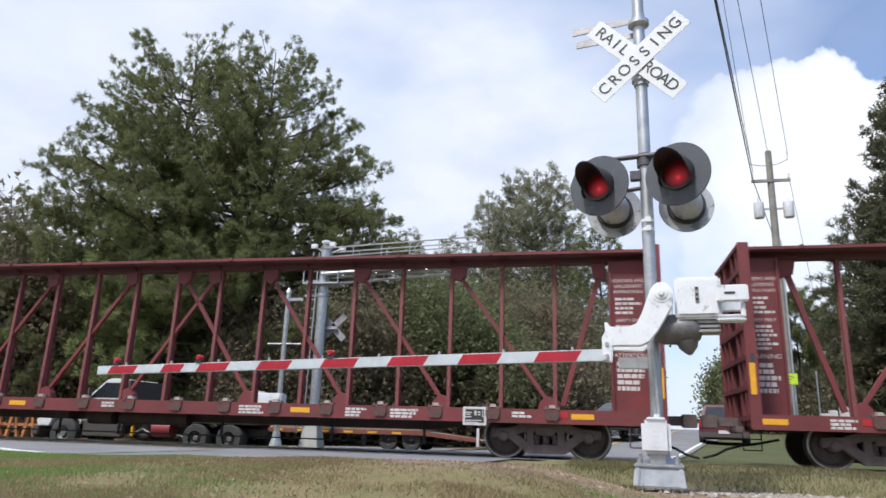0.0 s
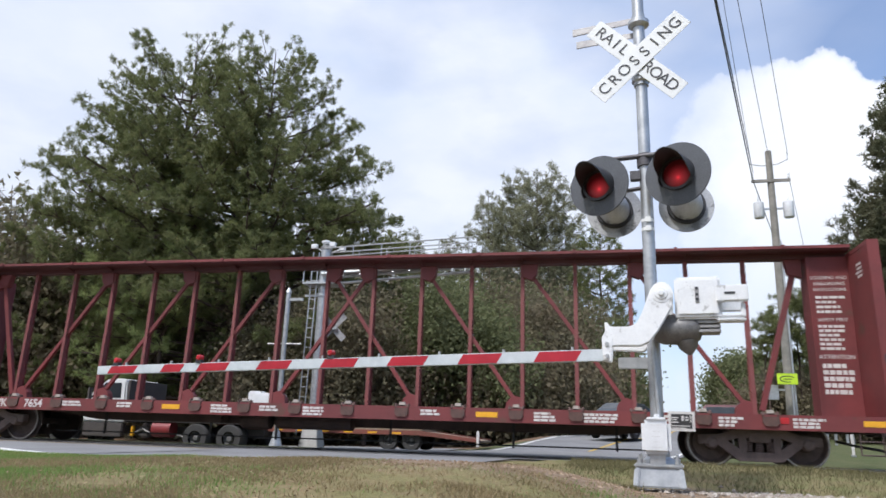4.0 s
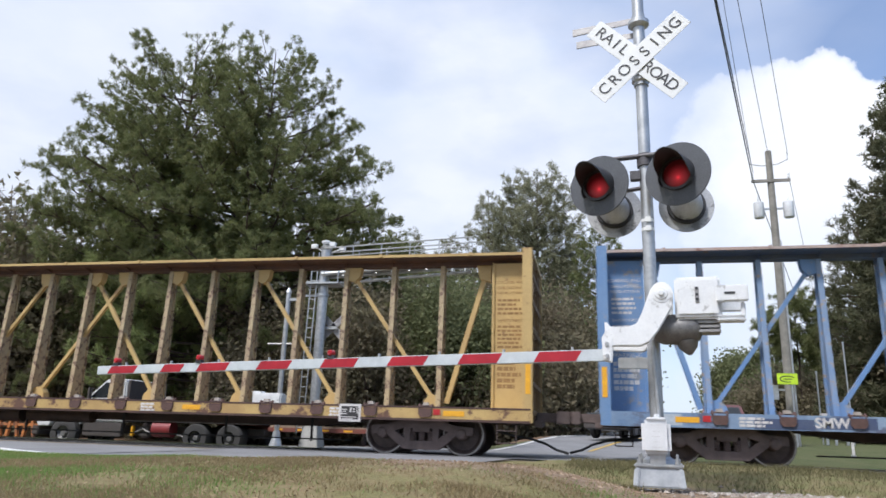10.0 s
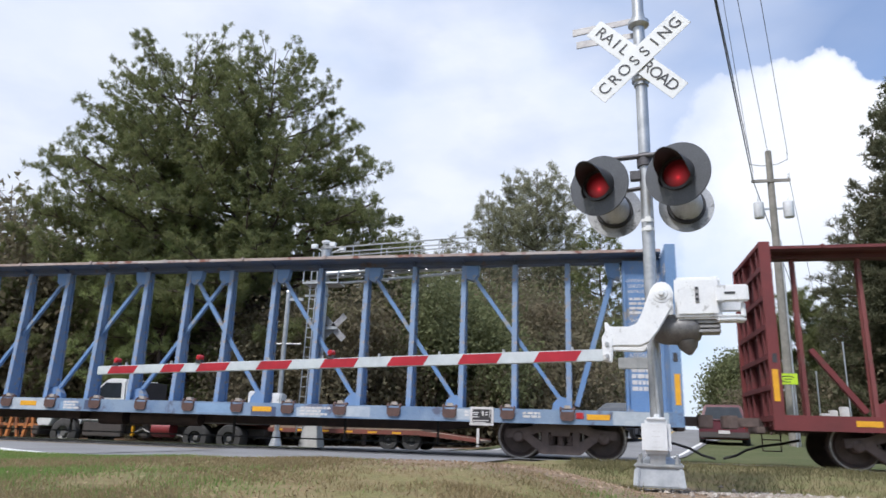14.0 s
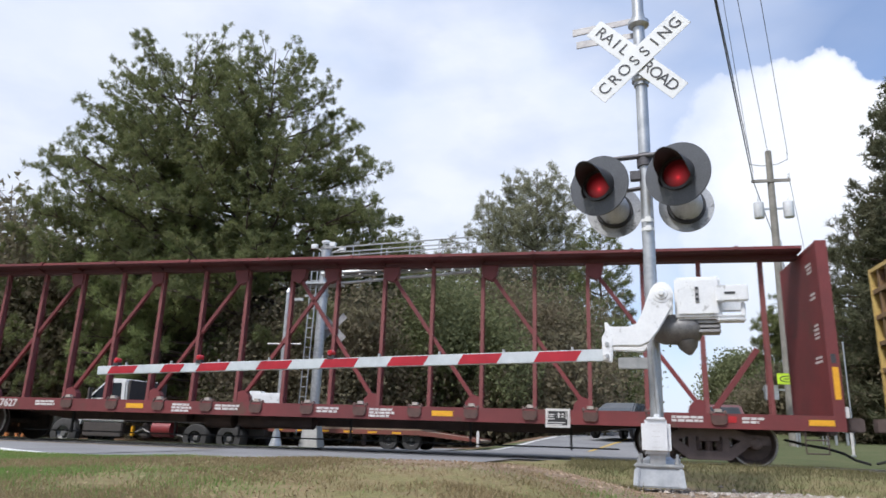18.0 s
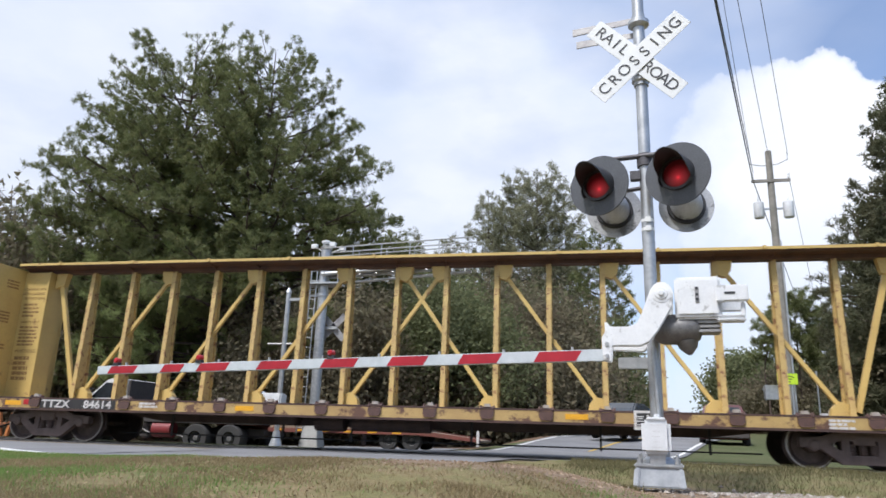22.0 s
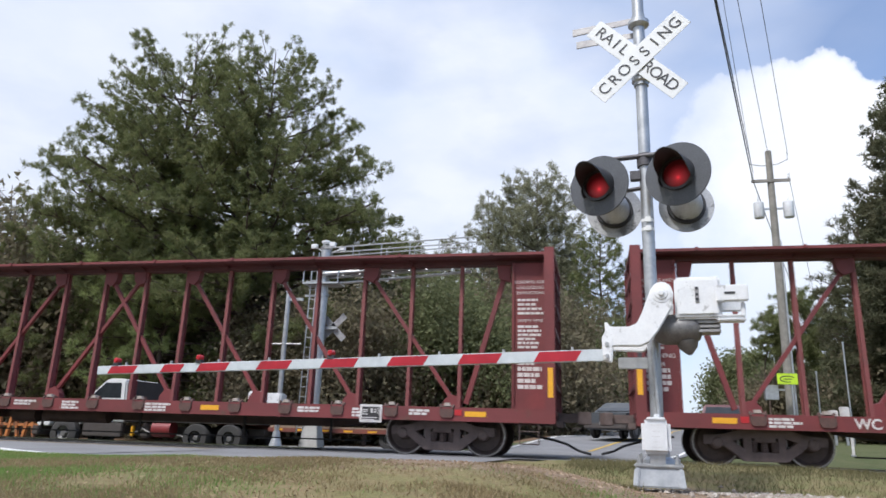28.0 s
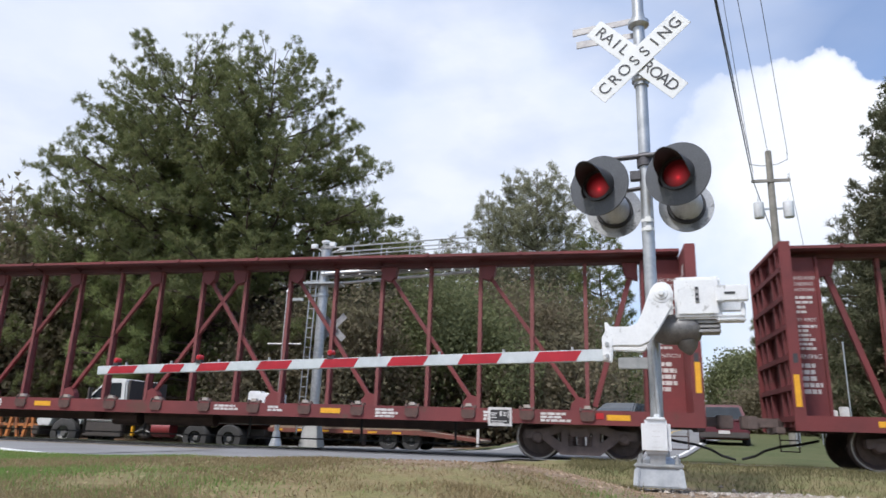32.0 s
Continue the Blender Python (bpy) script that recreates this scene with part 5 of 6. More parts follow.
# ---- signals beyond the track ----
def cantilever():
    g = thing("cantilever_signal", pose(-8.58, 4.6, -0.1), "tall galvanised cantilever signal with railed walkway and crossbuck", "signal")
    part("foot", Shape().add([(-0.32, -0.32, 0), (0.32, -0.32, 0), (0.32, 0.32, 0), (-0.32, 0.32, 0), (-0.2, -0.2, 0.75), (0.2, -0.2, 0.75), (0.2, 0.2, 0.75), (-0.2, 0.2, 0.75)],
                             [(3, 2, 1, 0), (4, 5, 6, 7), (0, 1, 5, 4), (1, 2, 6, 5), (2, 3, 7, 6), (3, 0, 4, 7)]), M_CONC, g, "tapered foot", bevel=0.02)
    part("mast", Shape().tube((0, 0, 0.6), (0, 0, 6.3), 0.16, n=20), M_GALV, g, smooth=True)
    part("cap", Shape().lathe((0, 0, 6.3), (0, 0, 6.5), [(0, 0.17), (0.5, 0.2), (1, 0.05)], 16), M_GALV, g, smooth=True)
    lad = part("ladder", Shape().tube((-0.45, -0.2, 0.4), (-0.35, -0.2, 6.2), 0.022, n=6).tube((-0.25, -0.2, 0.4), (-0.15, -0.2, 6.2), 0.022, n=6), M_GALV, g)
    for i in range(18):
        z = 0.6 + i * 0.31
        x = -0.45 + 0.1 * (z - 0.4) / 5.8
        part("rung", Shape().tube((x, -0.2, z), (x + 0.2, -0.2, z), 0.014, n=6), M_GALV, lad)
    boom = part("boom", Shape().tube((0, -0.25, 5.45), (4.9, -0.25, 5.72), 0.06, n=10).tube((0, 0.25, 5.45), (4.9, 0.25, 5.72), 0.06, n=10).tube((0, 0, 5.15), (4.9, 0, 5.5), 0.05, n=10), M_GALV, g, smooth=True)
    for i in range(9):
        x = 0.3 + i * 0.56
        part("walkway_grate", Shape().box(x - 0.26, x + 0.26, -0.28, 0.28, 5.5 + 0.055 * x, 5.52 + 0.055 * x), M_GALV, boom)
    rail = part("handrail", Shape().tube((0, -0.3, 6.3), (5.0, -0.3, 6.55), 0.022, n=6).tube((0, -0.3, 6.0), (5.0, -0.3, 6.25), 0.018, n=6).tube((0, 0.3, 6.3), (5.0, 0.3, 6.55), 0.022, n=6), M_GALV, g)
    for i in range(6):
        x = 0.1 + i * 0.95
        for y in (-0.3, 0.3):
            part("rail_post", Shape().tube((x, y, 5.5 + 0.055 * x), (x, y, 6.3 + 0.05 * x), 0.018, n=6), M_GALV, rail)
    for x in (2.75, 4.55, 5.0):
        d = part("warning_lamp", Shape().lathe((x, -0.42, 5.80), (x, -0.2, 5.80), [(0, 0.08), (0.6, 0.13), (0.62, 0.19), (0.75, 0.19), (1, 0.07)], 18), M_GALV, g, "back of a round warning lamp", smooth=True)
        part("lamp_housing", Shape().box(x - 0.2, x + 0.2, -0.2, -0.06, 5.66, 5.78), M_GALV, d)
    head = part("mast_head", Shape().lathe((0, 0, 6.5), (0, 0, 6.66), [(0, 0.10), (0.4, 0.16), (0.7, 0.16), (1, 0.04)], 14), M_ALU, g, "cluster of fittings on the mast's top", smooth=True)
    for x, y, z in ((-0.34, -0.18, 6.34), (0.30, -0.2, 6.38), (0.52, 0.12, 6.32), (-0.12, 0.24, 6.4)):
        part("fitting", Shape().box(x - 0.1, x + 0.1, y - 0.07, y + 0.07, z, z + 0.14).tube((x, y, z + 0.07), (x * 0.2, y * 0.2, z - 0.1), 0.025, n=6), M_ALU, head, bevel=0.015)
    for x in (4.35, 4.75, 5.15):
        part("hanger_bracket", Shape().box(x - 0.03, x + 0.03, -0.3, -0.24, 5.45, 6.0).box(x - 0.16, x + 0.16, -0.36, -0.28, 5.86, 5.98), M_GALV, boom)
    part("service_platform", Shape().box(-0.6, 0.62, -0.34, 0.34, 5.12, 5.17).tube((-0.58, -0.32, 5.15), (-0.58, -0.32, 5.55), 0.02, n=6).tube((0.6, -0.32, 5.15), (0.6, -0.32, 5.55), 0.02, n=6), M_GALV, g)
    for turn in (-45, 45):
        part("blade", Shape().box(-0.55, 0.55, -0.004, 0.004, -0.105, 0.105), M_ALUDARK, g, "bare metal back of a crossbuck blade", at=Matrix.Translation((0.34, 0.24, 3.78)) @ pose(0, 0, 0, 0, turn, 0))
    part("bracket", Shape().box(-0.1, 0.5, 0.14, 0.2, 3.7, 3.8), M_GALV, g)
    for z in (5.2, 4.75):
        part("band", Shape().tube((0, 0, z), (0, 0, z + 0.08), 0.2, n=16).box(-0.6, 0, -0.05, 0.05, z, z + 0.06), M_GALV, g)


def far_gate():
    g = thing("crossing_gate", pose(-9.31, 3.6, -0.12), "galvanised gate mast with a raised cross arm beyond the track", "crossing gate")
    part("foot", Shape().lathe((0, 0, 0), (0, 0, 0.5), [(0, 0.3), (0.1, 0.3), (0.12, 0.2), (0.6, 0.13), (1, 0.1)], 12), M_GALV, g)
    part("mast", Shape().tube((0, 0, 0.4), (0, 0, 4.7), 0.075, n=14), M_GALV, g, smooth=True)
    part("mechanism_case", Shape().box(-0.75, 0.15, -0.25, 0.2, 1.2, 1.6).box(-0.95, -0.5, -0.2, 0.15, 1.25, 1.65), M_ALU, g, bevel=0.04)
    part("lamp_arm", Shape().tube((-0.55, 0, 3.1), (0.55, 0, 3.1), 0.03, n=8), M_ALUDARK, g)
    part("cap", Shape().tube((0, 0, 4.7), (0, 0, 4.85), 0.1, 0.04, n=12), M_GALV, g)
    part("bracket", Shape().box(0, 0.5, -0.04, 0.04, 4.45, 4.53), M_GALV, g)


cantilever()
far_gate()


# ---- power pole and wires ----
def utility_pole():
    g = thing("utility_pole", pose(7.6, 14.0, 0.1), "weathered wooden power pole with two grey transformers", "utility pole")
    part("pole", Shape().tube((0, 0, 0), (0.05, 0, 12.65), 0.2, 0.13, n=14), M_WOODPOLE, g, smooth=True)
    arm = part("crossarm", Shape().box(-0.75, 0.8, -0.16, -0.06, 11.2, 11.32), M_WOODPOLE, g)
    for x in (-0.7, 0.75):
        part("insulator", Shape().lathe((x, -0.11, 11.32), (x, -0.11, 11.62), [(0, 0.02), (0.3, 0.06), (0.5, 0.04), (0.7, 0.06), (1, 0.03)], 10), M_ALU, arm)
    part("top_bracket", Shape().path([(-0.75, 0, 12.1), (-0.3, 0, 12.0), (0, 0, 12.0), (0.4, 0, 12.05), (0.8, 0, 12.25), (0.8, 0, 12.6)], 0.018, 6), M_GALV, g)
    for x in (-0.55, 0.62):
        t = part("transformer", Shape().lathe((x, -0.1, 9.6), (x, -0.1, 10.35), [(0, 0.19), (0.05, 0.21), (0.9, 0.21), (0.95, 0.16), (1, 0.05)], 16), M_ALU, g, "grey cylindrical transformer can", smooth=True)
        part("bushing", Shape().lathe((x, -0.1, 10.35), (x, -0.1, 10.65), [(0, 0.03), (0.3, 0.05), (0.6, 0.03), (1, 0.02)], 8), M_ALU, t)
        part("hanger", Shape().box(min(x, 0), max(x, 0), -0.05, 0.05, 10.0, 10.06), M_GALV, t)
    part("conduit", Shape().tube((0.17, -0.12, 0.2), (0.17, -0.12, 8.6), 0.04, n=8), M_GALV, g)
    part("meter_box", Shape().box(-0.95, -0.45, -0.2, 0.1, 2.05, 2.62), M_GALV, g, bevel=0.02)
    part("board", Shape().box(-1.0, 0.1, -0.03, 0.03, 2.42, 2.5), M_GALV, g)


def wires():
    g = thing("power_lines", pose(0, 0, 0), "black power cables strung overhead from the pole", "cable")
    def span(p, q, sag, r):
        p, q = Vector(p), Vector(q)
        part("wire", Shape().path([p.lerp(q, i / 24) - Vector((0, 0, sag * 4 * (i / 24) * (1 - i / 24))) for i in range(25)], r, 6), M_WIRE, g)
    span((6.9, 13.9, 11.5), (-6.3, -36, 11.2), 0.25, 0.022)
    span((6.95, 13.9, 11.75), (-6.4, -36, 11.5), 0.25, 0.016)
    span((6.9, 13.9, 12.3), (-5.8, -36, 12.0), 0.25, 0.008)
    span((7.65, 14.0, 12.6), (-6.6, -36, 12.2), 0.25, 0.010)
    span((8.4, 13.9, 12.5), (-6.6, -36, 12.2), 0.25, 0.010)
    span((6.9, 13.9, 11.5), (28.0, 80, 11.5), 0.3, 0.020)
    span((8.35, 13.9, 11.6), (29.0, 80, 11.6), 0.3, 0.012)


def road_sign():
    g = thing("road_sign", pose(7.35, 13.2, 0.15), "fluorescent yellow green rectangular road sign on a steel post", "road sign")
    part("post", Shape().box(0.12, 0.18, -0.03, 0.03, 0, 2.95), M_GALV, g)
    p = part("panel", Shape().box(-0.37, 0.37, -0.045, -0.035, 2.55, 2.98), mat("fluorescent_sheeting", (0.55, 0.78, 0.03), (0.5, 0.7, 0.03), 3.0, 0.4), g, bevel=0.004)
    ring = Shape()
    oval = [(0.27 * math.cos(i * math.tau / 28), 2.765 + 0.115 * math.sin(i * math.tau / 28)) for i in range(28)]
    ring.path([(px_, -0.048, pz_) for px_, pz_ in oval[2:24]], 0.016, 6)
    ring.box(-0.14, 0.16, -0.052, -0.046, 2.745, 2.775)
    part("symbol", ring, M_BLACK, p, "bent black arrow-like mark")
    part("border", Shape().box(-0.355, 0.355, -0.0475, -0.046, 2.565, 2.575).box(-0.355, 0.355, -0.0475, -0.046, 2.955, 2.965), M_BLACK, p)


utility_pole()
wires()
road_sign()


# ---- trees ----
def tuft_mesh(name, centres, sizes, blades, length, width, material, rng, spread_k=0.22):
    """Needle or leaf tufts: narrow triangles fanned round each centre."""
    n = len(centres) * blades
    c = np.repeat(np.asarray(centres, float), blades, 0)
    sz = np.repeat(np.asarray(sizes, float), blades)[:, None]
    d = rng.normal(size=(n, 3)) * np.array([1, 1, 0.8]) + np.array([0, 0, 0.35])
    d /= np.linalg.norm(d, axis=1)[:, None]
    side = np.cross(d, rng.normal(size=(n, 3)))
    side /= np.linalg.norm(side, axis=1)[:, None] + 1e-9
    off = np.clip(rng.normal(size=(n, 3)), -1.35, 1.35) * spread_k * sz * length * 2
    ln = length * sz * rng.uniform(0.6, 1.2, (n, 1))
    a = c + off
    v = np.empty((n, 3, 3))
    v[:, 0], v[:, 1], v[:, 2] = a - side * width * sz, a + side * width * sz, a + d * ln
    me = bpy.data.meshes.new(name)
    me.vertices.add(n * 3)
    me.vertices.foreach_set("co", v.reshape(-1))
    me.loops.add(n * 3)
    me.loops.foreach_set("vertex_index", np.arange(n * 3))
    me.polygons.add(n)
    me.polygons.foreach_set("loop_start", np.arange(0, n * 3, 3))
    me.materials.append(material)
    me.update(calc_edges=True)
    me.validate()
    return me


def brush_mesh(name, tips, ways, sizes, blades, length, width, material, rng):
    """Needle brushes: narrow triangles that fan forward from each twig's end."""
    n = len(tips) * blades
    c = np.repeat(np.asarray(tips, float), blades, 0)
    w = np.repeat(np.asarray(ways, float), blades, 0)
    sz = np.repeat(np.asarray(sizes, float), blades)[:, None]
    d = w * 0.42 + rng.normal(size=(n, 3)) * 0.62
    d /= np.linalg.norm(d, axis=1)[:, None]
    side = np.cross(d, rng.normal(size=(n, 3)))
    side /= np.linalg.norm(side, axis=1)[:, None] + 1e-9
    a = c - w * rng.uniform(0, 0.6, (n, 1)) * length * sz
    a += rng.normal(size=(n, 3)) * 0.20 * length * sz
    v = np.empty((n, 3, 3))
    v[:, 0], v[:, 1] = a - side * width * sz, a + side * width * sz
    v[:, 2] = a + d * 0.85 * length * sz * rng.uniform(0.7, 1.15, (n, 1))
    me = bpy.data.meshes.new(name)
    me.vertices.add(n * 3)
    me.vertices.foreach_set("co", v.reshape(-1))
    me.loops.add(n * 3)
    me.loops.foreach_set("vertex_index", np.arange(n * 3))
    me.polygons.add(n)
    me.polygons.foreach_set("loop_start", np.arange(0, n * 3, 3))
    me.materials.append(material)
    me.update(calc_edges=True)
    return me


def pine(name, x, y, z, h, label, seed, profile, material=None, limbs=70, gap=0.42, step=0.17, blades=38, needle=0.27, wide=0.0172, rise=(0.05, 0.6), lean=0.0, side=0.38, short=(0.72, 1.05)):
    """A pine: limbs that climb from the trunk to the crown's outline, side twigs along them, a brush of needles on each twig's end.
    profile: the crown's reach in metres at fractions of the height."""
    rng = np.random.default_rng(seed)
    g = thing(name, pose(x, y, z), label, "tree")
    s = Shape()
    bend = [Vector((lean * (k / 8) ** 2 + rng.normal() * 0.14, rng.normal() * 0.14, 0.97 * h * k / 8)) for k in range(9)]
    s.path(bend, [0.0095 * h * (1.03 - k / 8) + 0.015 for k in range(9)], 9)
    part("trunk", s, M_BARK, g, smooth=True)
    wood, tips, ways, size = Shape(), [], [], []
    levels, reaches = [p[0] for p in profile], [p[1] for p in profile]
    low = levels[0]
    up = Vector((0, 0, 1))
    for i in range(limbs):
        zf = low + (0.995 - low) * (i + rng.random()) / limbs
        u = (zf - low) / (1 - low)
        reach = float(np.interp(zf, levels, reaches)) * rng.uniform(*short)
        ang = i * 2.399 + rng.normal() * 0.35
        d = Vector((math.cos(ang), math.sin(ang), 0))
        climb = reach * (rise[0] + (rise[1] - rise[0]) * u * u + rng.normal() * 0.12)
        start = max(zf * h - climb, 0.3 * low * h)
        k = min(start / h * 8, 7.999)
        base = bend[int(k)].lerp(bend[int(k) + 1], k - int(k))
        swing = Vector((rng.normal(), rng.normal(), 0)) * 0.07 * reach
        def on(q):
            return base + d * reach * q + swing * math.sin(3 * q) + up * ((zf * h - base.z) * q ** 1.25 - 0.05 * reach * math.sin(math.pi * q))
        wood.path([on(q) for q in (0, 0.25, 0.5, 0.75, 1.0)], [0.012 * reach + 0.014, 0.010 * reach + 0.012, 0.007 * reach + 0.01, 0.004 * reach + 0.008, 0.006], 5)
        q, flip = 0.28 + 0.12 * rng.random(), 1
        while q < 1.0:
            p = on(q)
            long_ = (side * reach * (1.08 - q) + 0.42) * rng.uniform(0.6, 1.15)
            a = flip * radians(rng.uniform(25, 65))
            way = Vector((d.x * math.cos(a) - d.y * math.sin(a), d.x * math.sin(a) + d.y * math.cos(a), rng.uniform(0.0, 0.45))).normalized()
            wood.path([p, p + way * long_ * 0.55, p + way * long_ + up * 0.12 * long_], [0.003 * reach + 0.01, 0.010, 0.005], 4)
            n = max(2, round(long_ / step))
            for j in range(n):
                f = 1.0 if j == 0 else rng.uniform(0.25, 1.0)
                e = p + way * long_ * f + up * 0.12 * long_ * f * f
                off = Vector(np.clip(rng.normal(size=3), -1.6, 1.6)) * (0.22 if j else 0.04) * (0.5 + needle * 1.5)
                w = (way * 0.55 + up * 0.6 + Vector(rng.normal(size=3)) * 0.4).normalized()
                tips.append(e + off)
                ways.append(w)
                size.append(rng.uniform(0.75, 1.25))
            q += gap / max(reach, 0.4) * rng.uniform(0.6, 1.4)
            flip = -flip
        tips.append(on(1.0))
        ways.append((d + up).normalized())
        size.append(1.1)
    part("limb", wood, M_BARK, g)
    part("crown", brush_mesh("crown", tips, ways, size, blades, needle, wide * needle / 0.27, material or M_PINE, rng), None, g, "clustered green needle brushes with gaps")
    return g


def broadleaf(name, x, y, z, h, r, low, label, seed, material=None, clumps=300, leaves=48, leaf=0.13):
    """A broadleaf tree: forked trunk, limbs to leaf clumps spread unevenly over the crown."""
    rng = np.random.default_rng(seed)
    g = thing(name, pose(x, y, z), label, "tree")
    s = Shape()
    fork = Vector((rng.normal() * 0.2, rng.normal() * 0.2, h * low))
    s.path([(0, 0, 0), fork * 0.5, fork], [0.02 * h, 0.016 * h, 0.013 * h], 8)
    part("trunk", s, M_BARK, g, smooth=True)
    wood, pts, size = Shape(), [], []
    heads = [Vector((rng.normal() * r * 0.5, rng.normal() * r * 0.5, h * rng.uniform(low + 0.1, 0.92))) for _ in range(14)]
    for p in heads:
        wood.path([fork, fork.lerp(p, 0.5) + Vector(rng.normal(size=3)) * 0.3, p], [0.012 * h, 0.007 * h, 0.02], 5)
    for i in range(clumps):
        hd = heads[i % len(heads)]
        c = hd + Vector(np.clip(rng.normal(size=3), -1.4, 1.4)) * r * 0.33
        pts.append(c)
        size.append(rng.uniform(0.7, 1.4))
    part("limb", wood, M_BARK, g)
    part("crown", tuft_mesh("crown", pts, size, leaves, leaf * 1.5, leaf * 0.72, material or M_LEAF, rng, 1.7), None, g, "loose leafy crown")
    return g


# ---- vehicles and small things beyond the track ----
M_TRUCKWHITE = mat("white_truck_paint", (0.70, 0.70, 0.69), (0.62, 0.62, 0.60), 2.0, 0.35, stain=(0.35, 0.32, 0.28), stain_at=0.64)
M_TYRE = mat("tyre_rubber", (0.035, 0.034, 0.033), (0.05, 0.047, 0.045), 4.0, 0.85, bump=0.2)
M_RIM = mat("steel_rim", (0.22, 0.215, 0.21), (0.13, 0.125, 0.12), 5.0, 0.5, metal=0.3)
M_GLASS = mat("dark_glass", (0.03, 0.035, 0.04), None, 4.0, 0.08)
M_CHASSIS = mat("truck_chassis", (0.055, 0.047, 0.044), (0.07, 0.058, 0.052), 4.0, 0.7)
M_REDTANK = mat("red_tank_paint", (0.24, 0.03, 0.032), (0.17, 0.028, 0.03), 4.0, 0.5)
M_PLANK = mat("old_trailer_planks", (0.30, 0.22, 0.15), (0.20, 0.15, 0.11), 4.0, 0.9, bump=0.3)
M_TRAILER = mat("rusty_red_trailer", (0.20, 0.055, 0.04), (0.14, 0.05, 0.035), 3.0, 0.7, stain=RUST)
M_ORANGE = mat("orange_machine_paint", (0.48, 0.17, 0.04), (0.36, 0.13, 0.04), 3.0, 0.6, stain=RUST, stain_at=0.5)
M_SUV = mat("maroon_suv_paint", (0.10, 0.022, 0.028), (0.08, 0.019, 0.024), 2.0, 0.25)
M_SEDAN = mat("dark_grey_car_paint", (0.06, 0.065, 0.07), (0.05, 0.055, 0.06), 2.0, 0.25)
M_TAIL = mat("red_tail_lamp", (0.45, 0.02, 0.02), None, 5.0, 0.25)


def road_wheel(parent, x, y, z, r, w, name="wheel"):
    t = part(name, Shape().lathe((x, y - w / 2, z), (x, y + w / 2, z), [(0, r * 0.5), (0, r * 0.9), (0.12, r), (0.88, r), (1, r * 0.9), (1, r * 0.5)], 24, caps=False), M_TYRE, parent, smooth=True)
    part("rim", Shape().lathe((x, y - w * 0.42, z), (x, y + w * 0.42, z), [(0, r * 0.10), (0.02, r * 0.18), (0.4, r * 0.28), (0.2, r * 0.42), (0.12, r * 0.48), (0.25, r * 0.52), (1, r * 0.5), (1, 0.05)], 20), M_RIM, t, smooth=True)
    return t


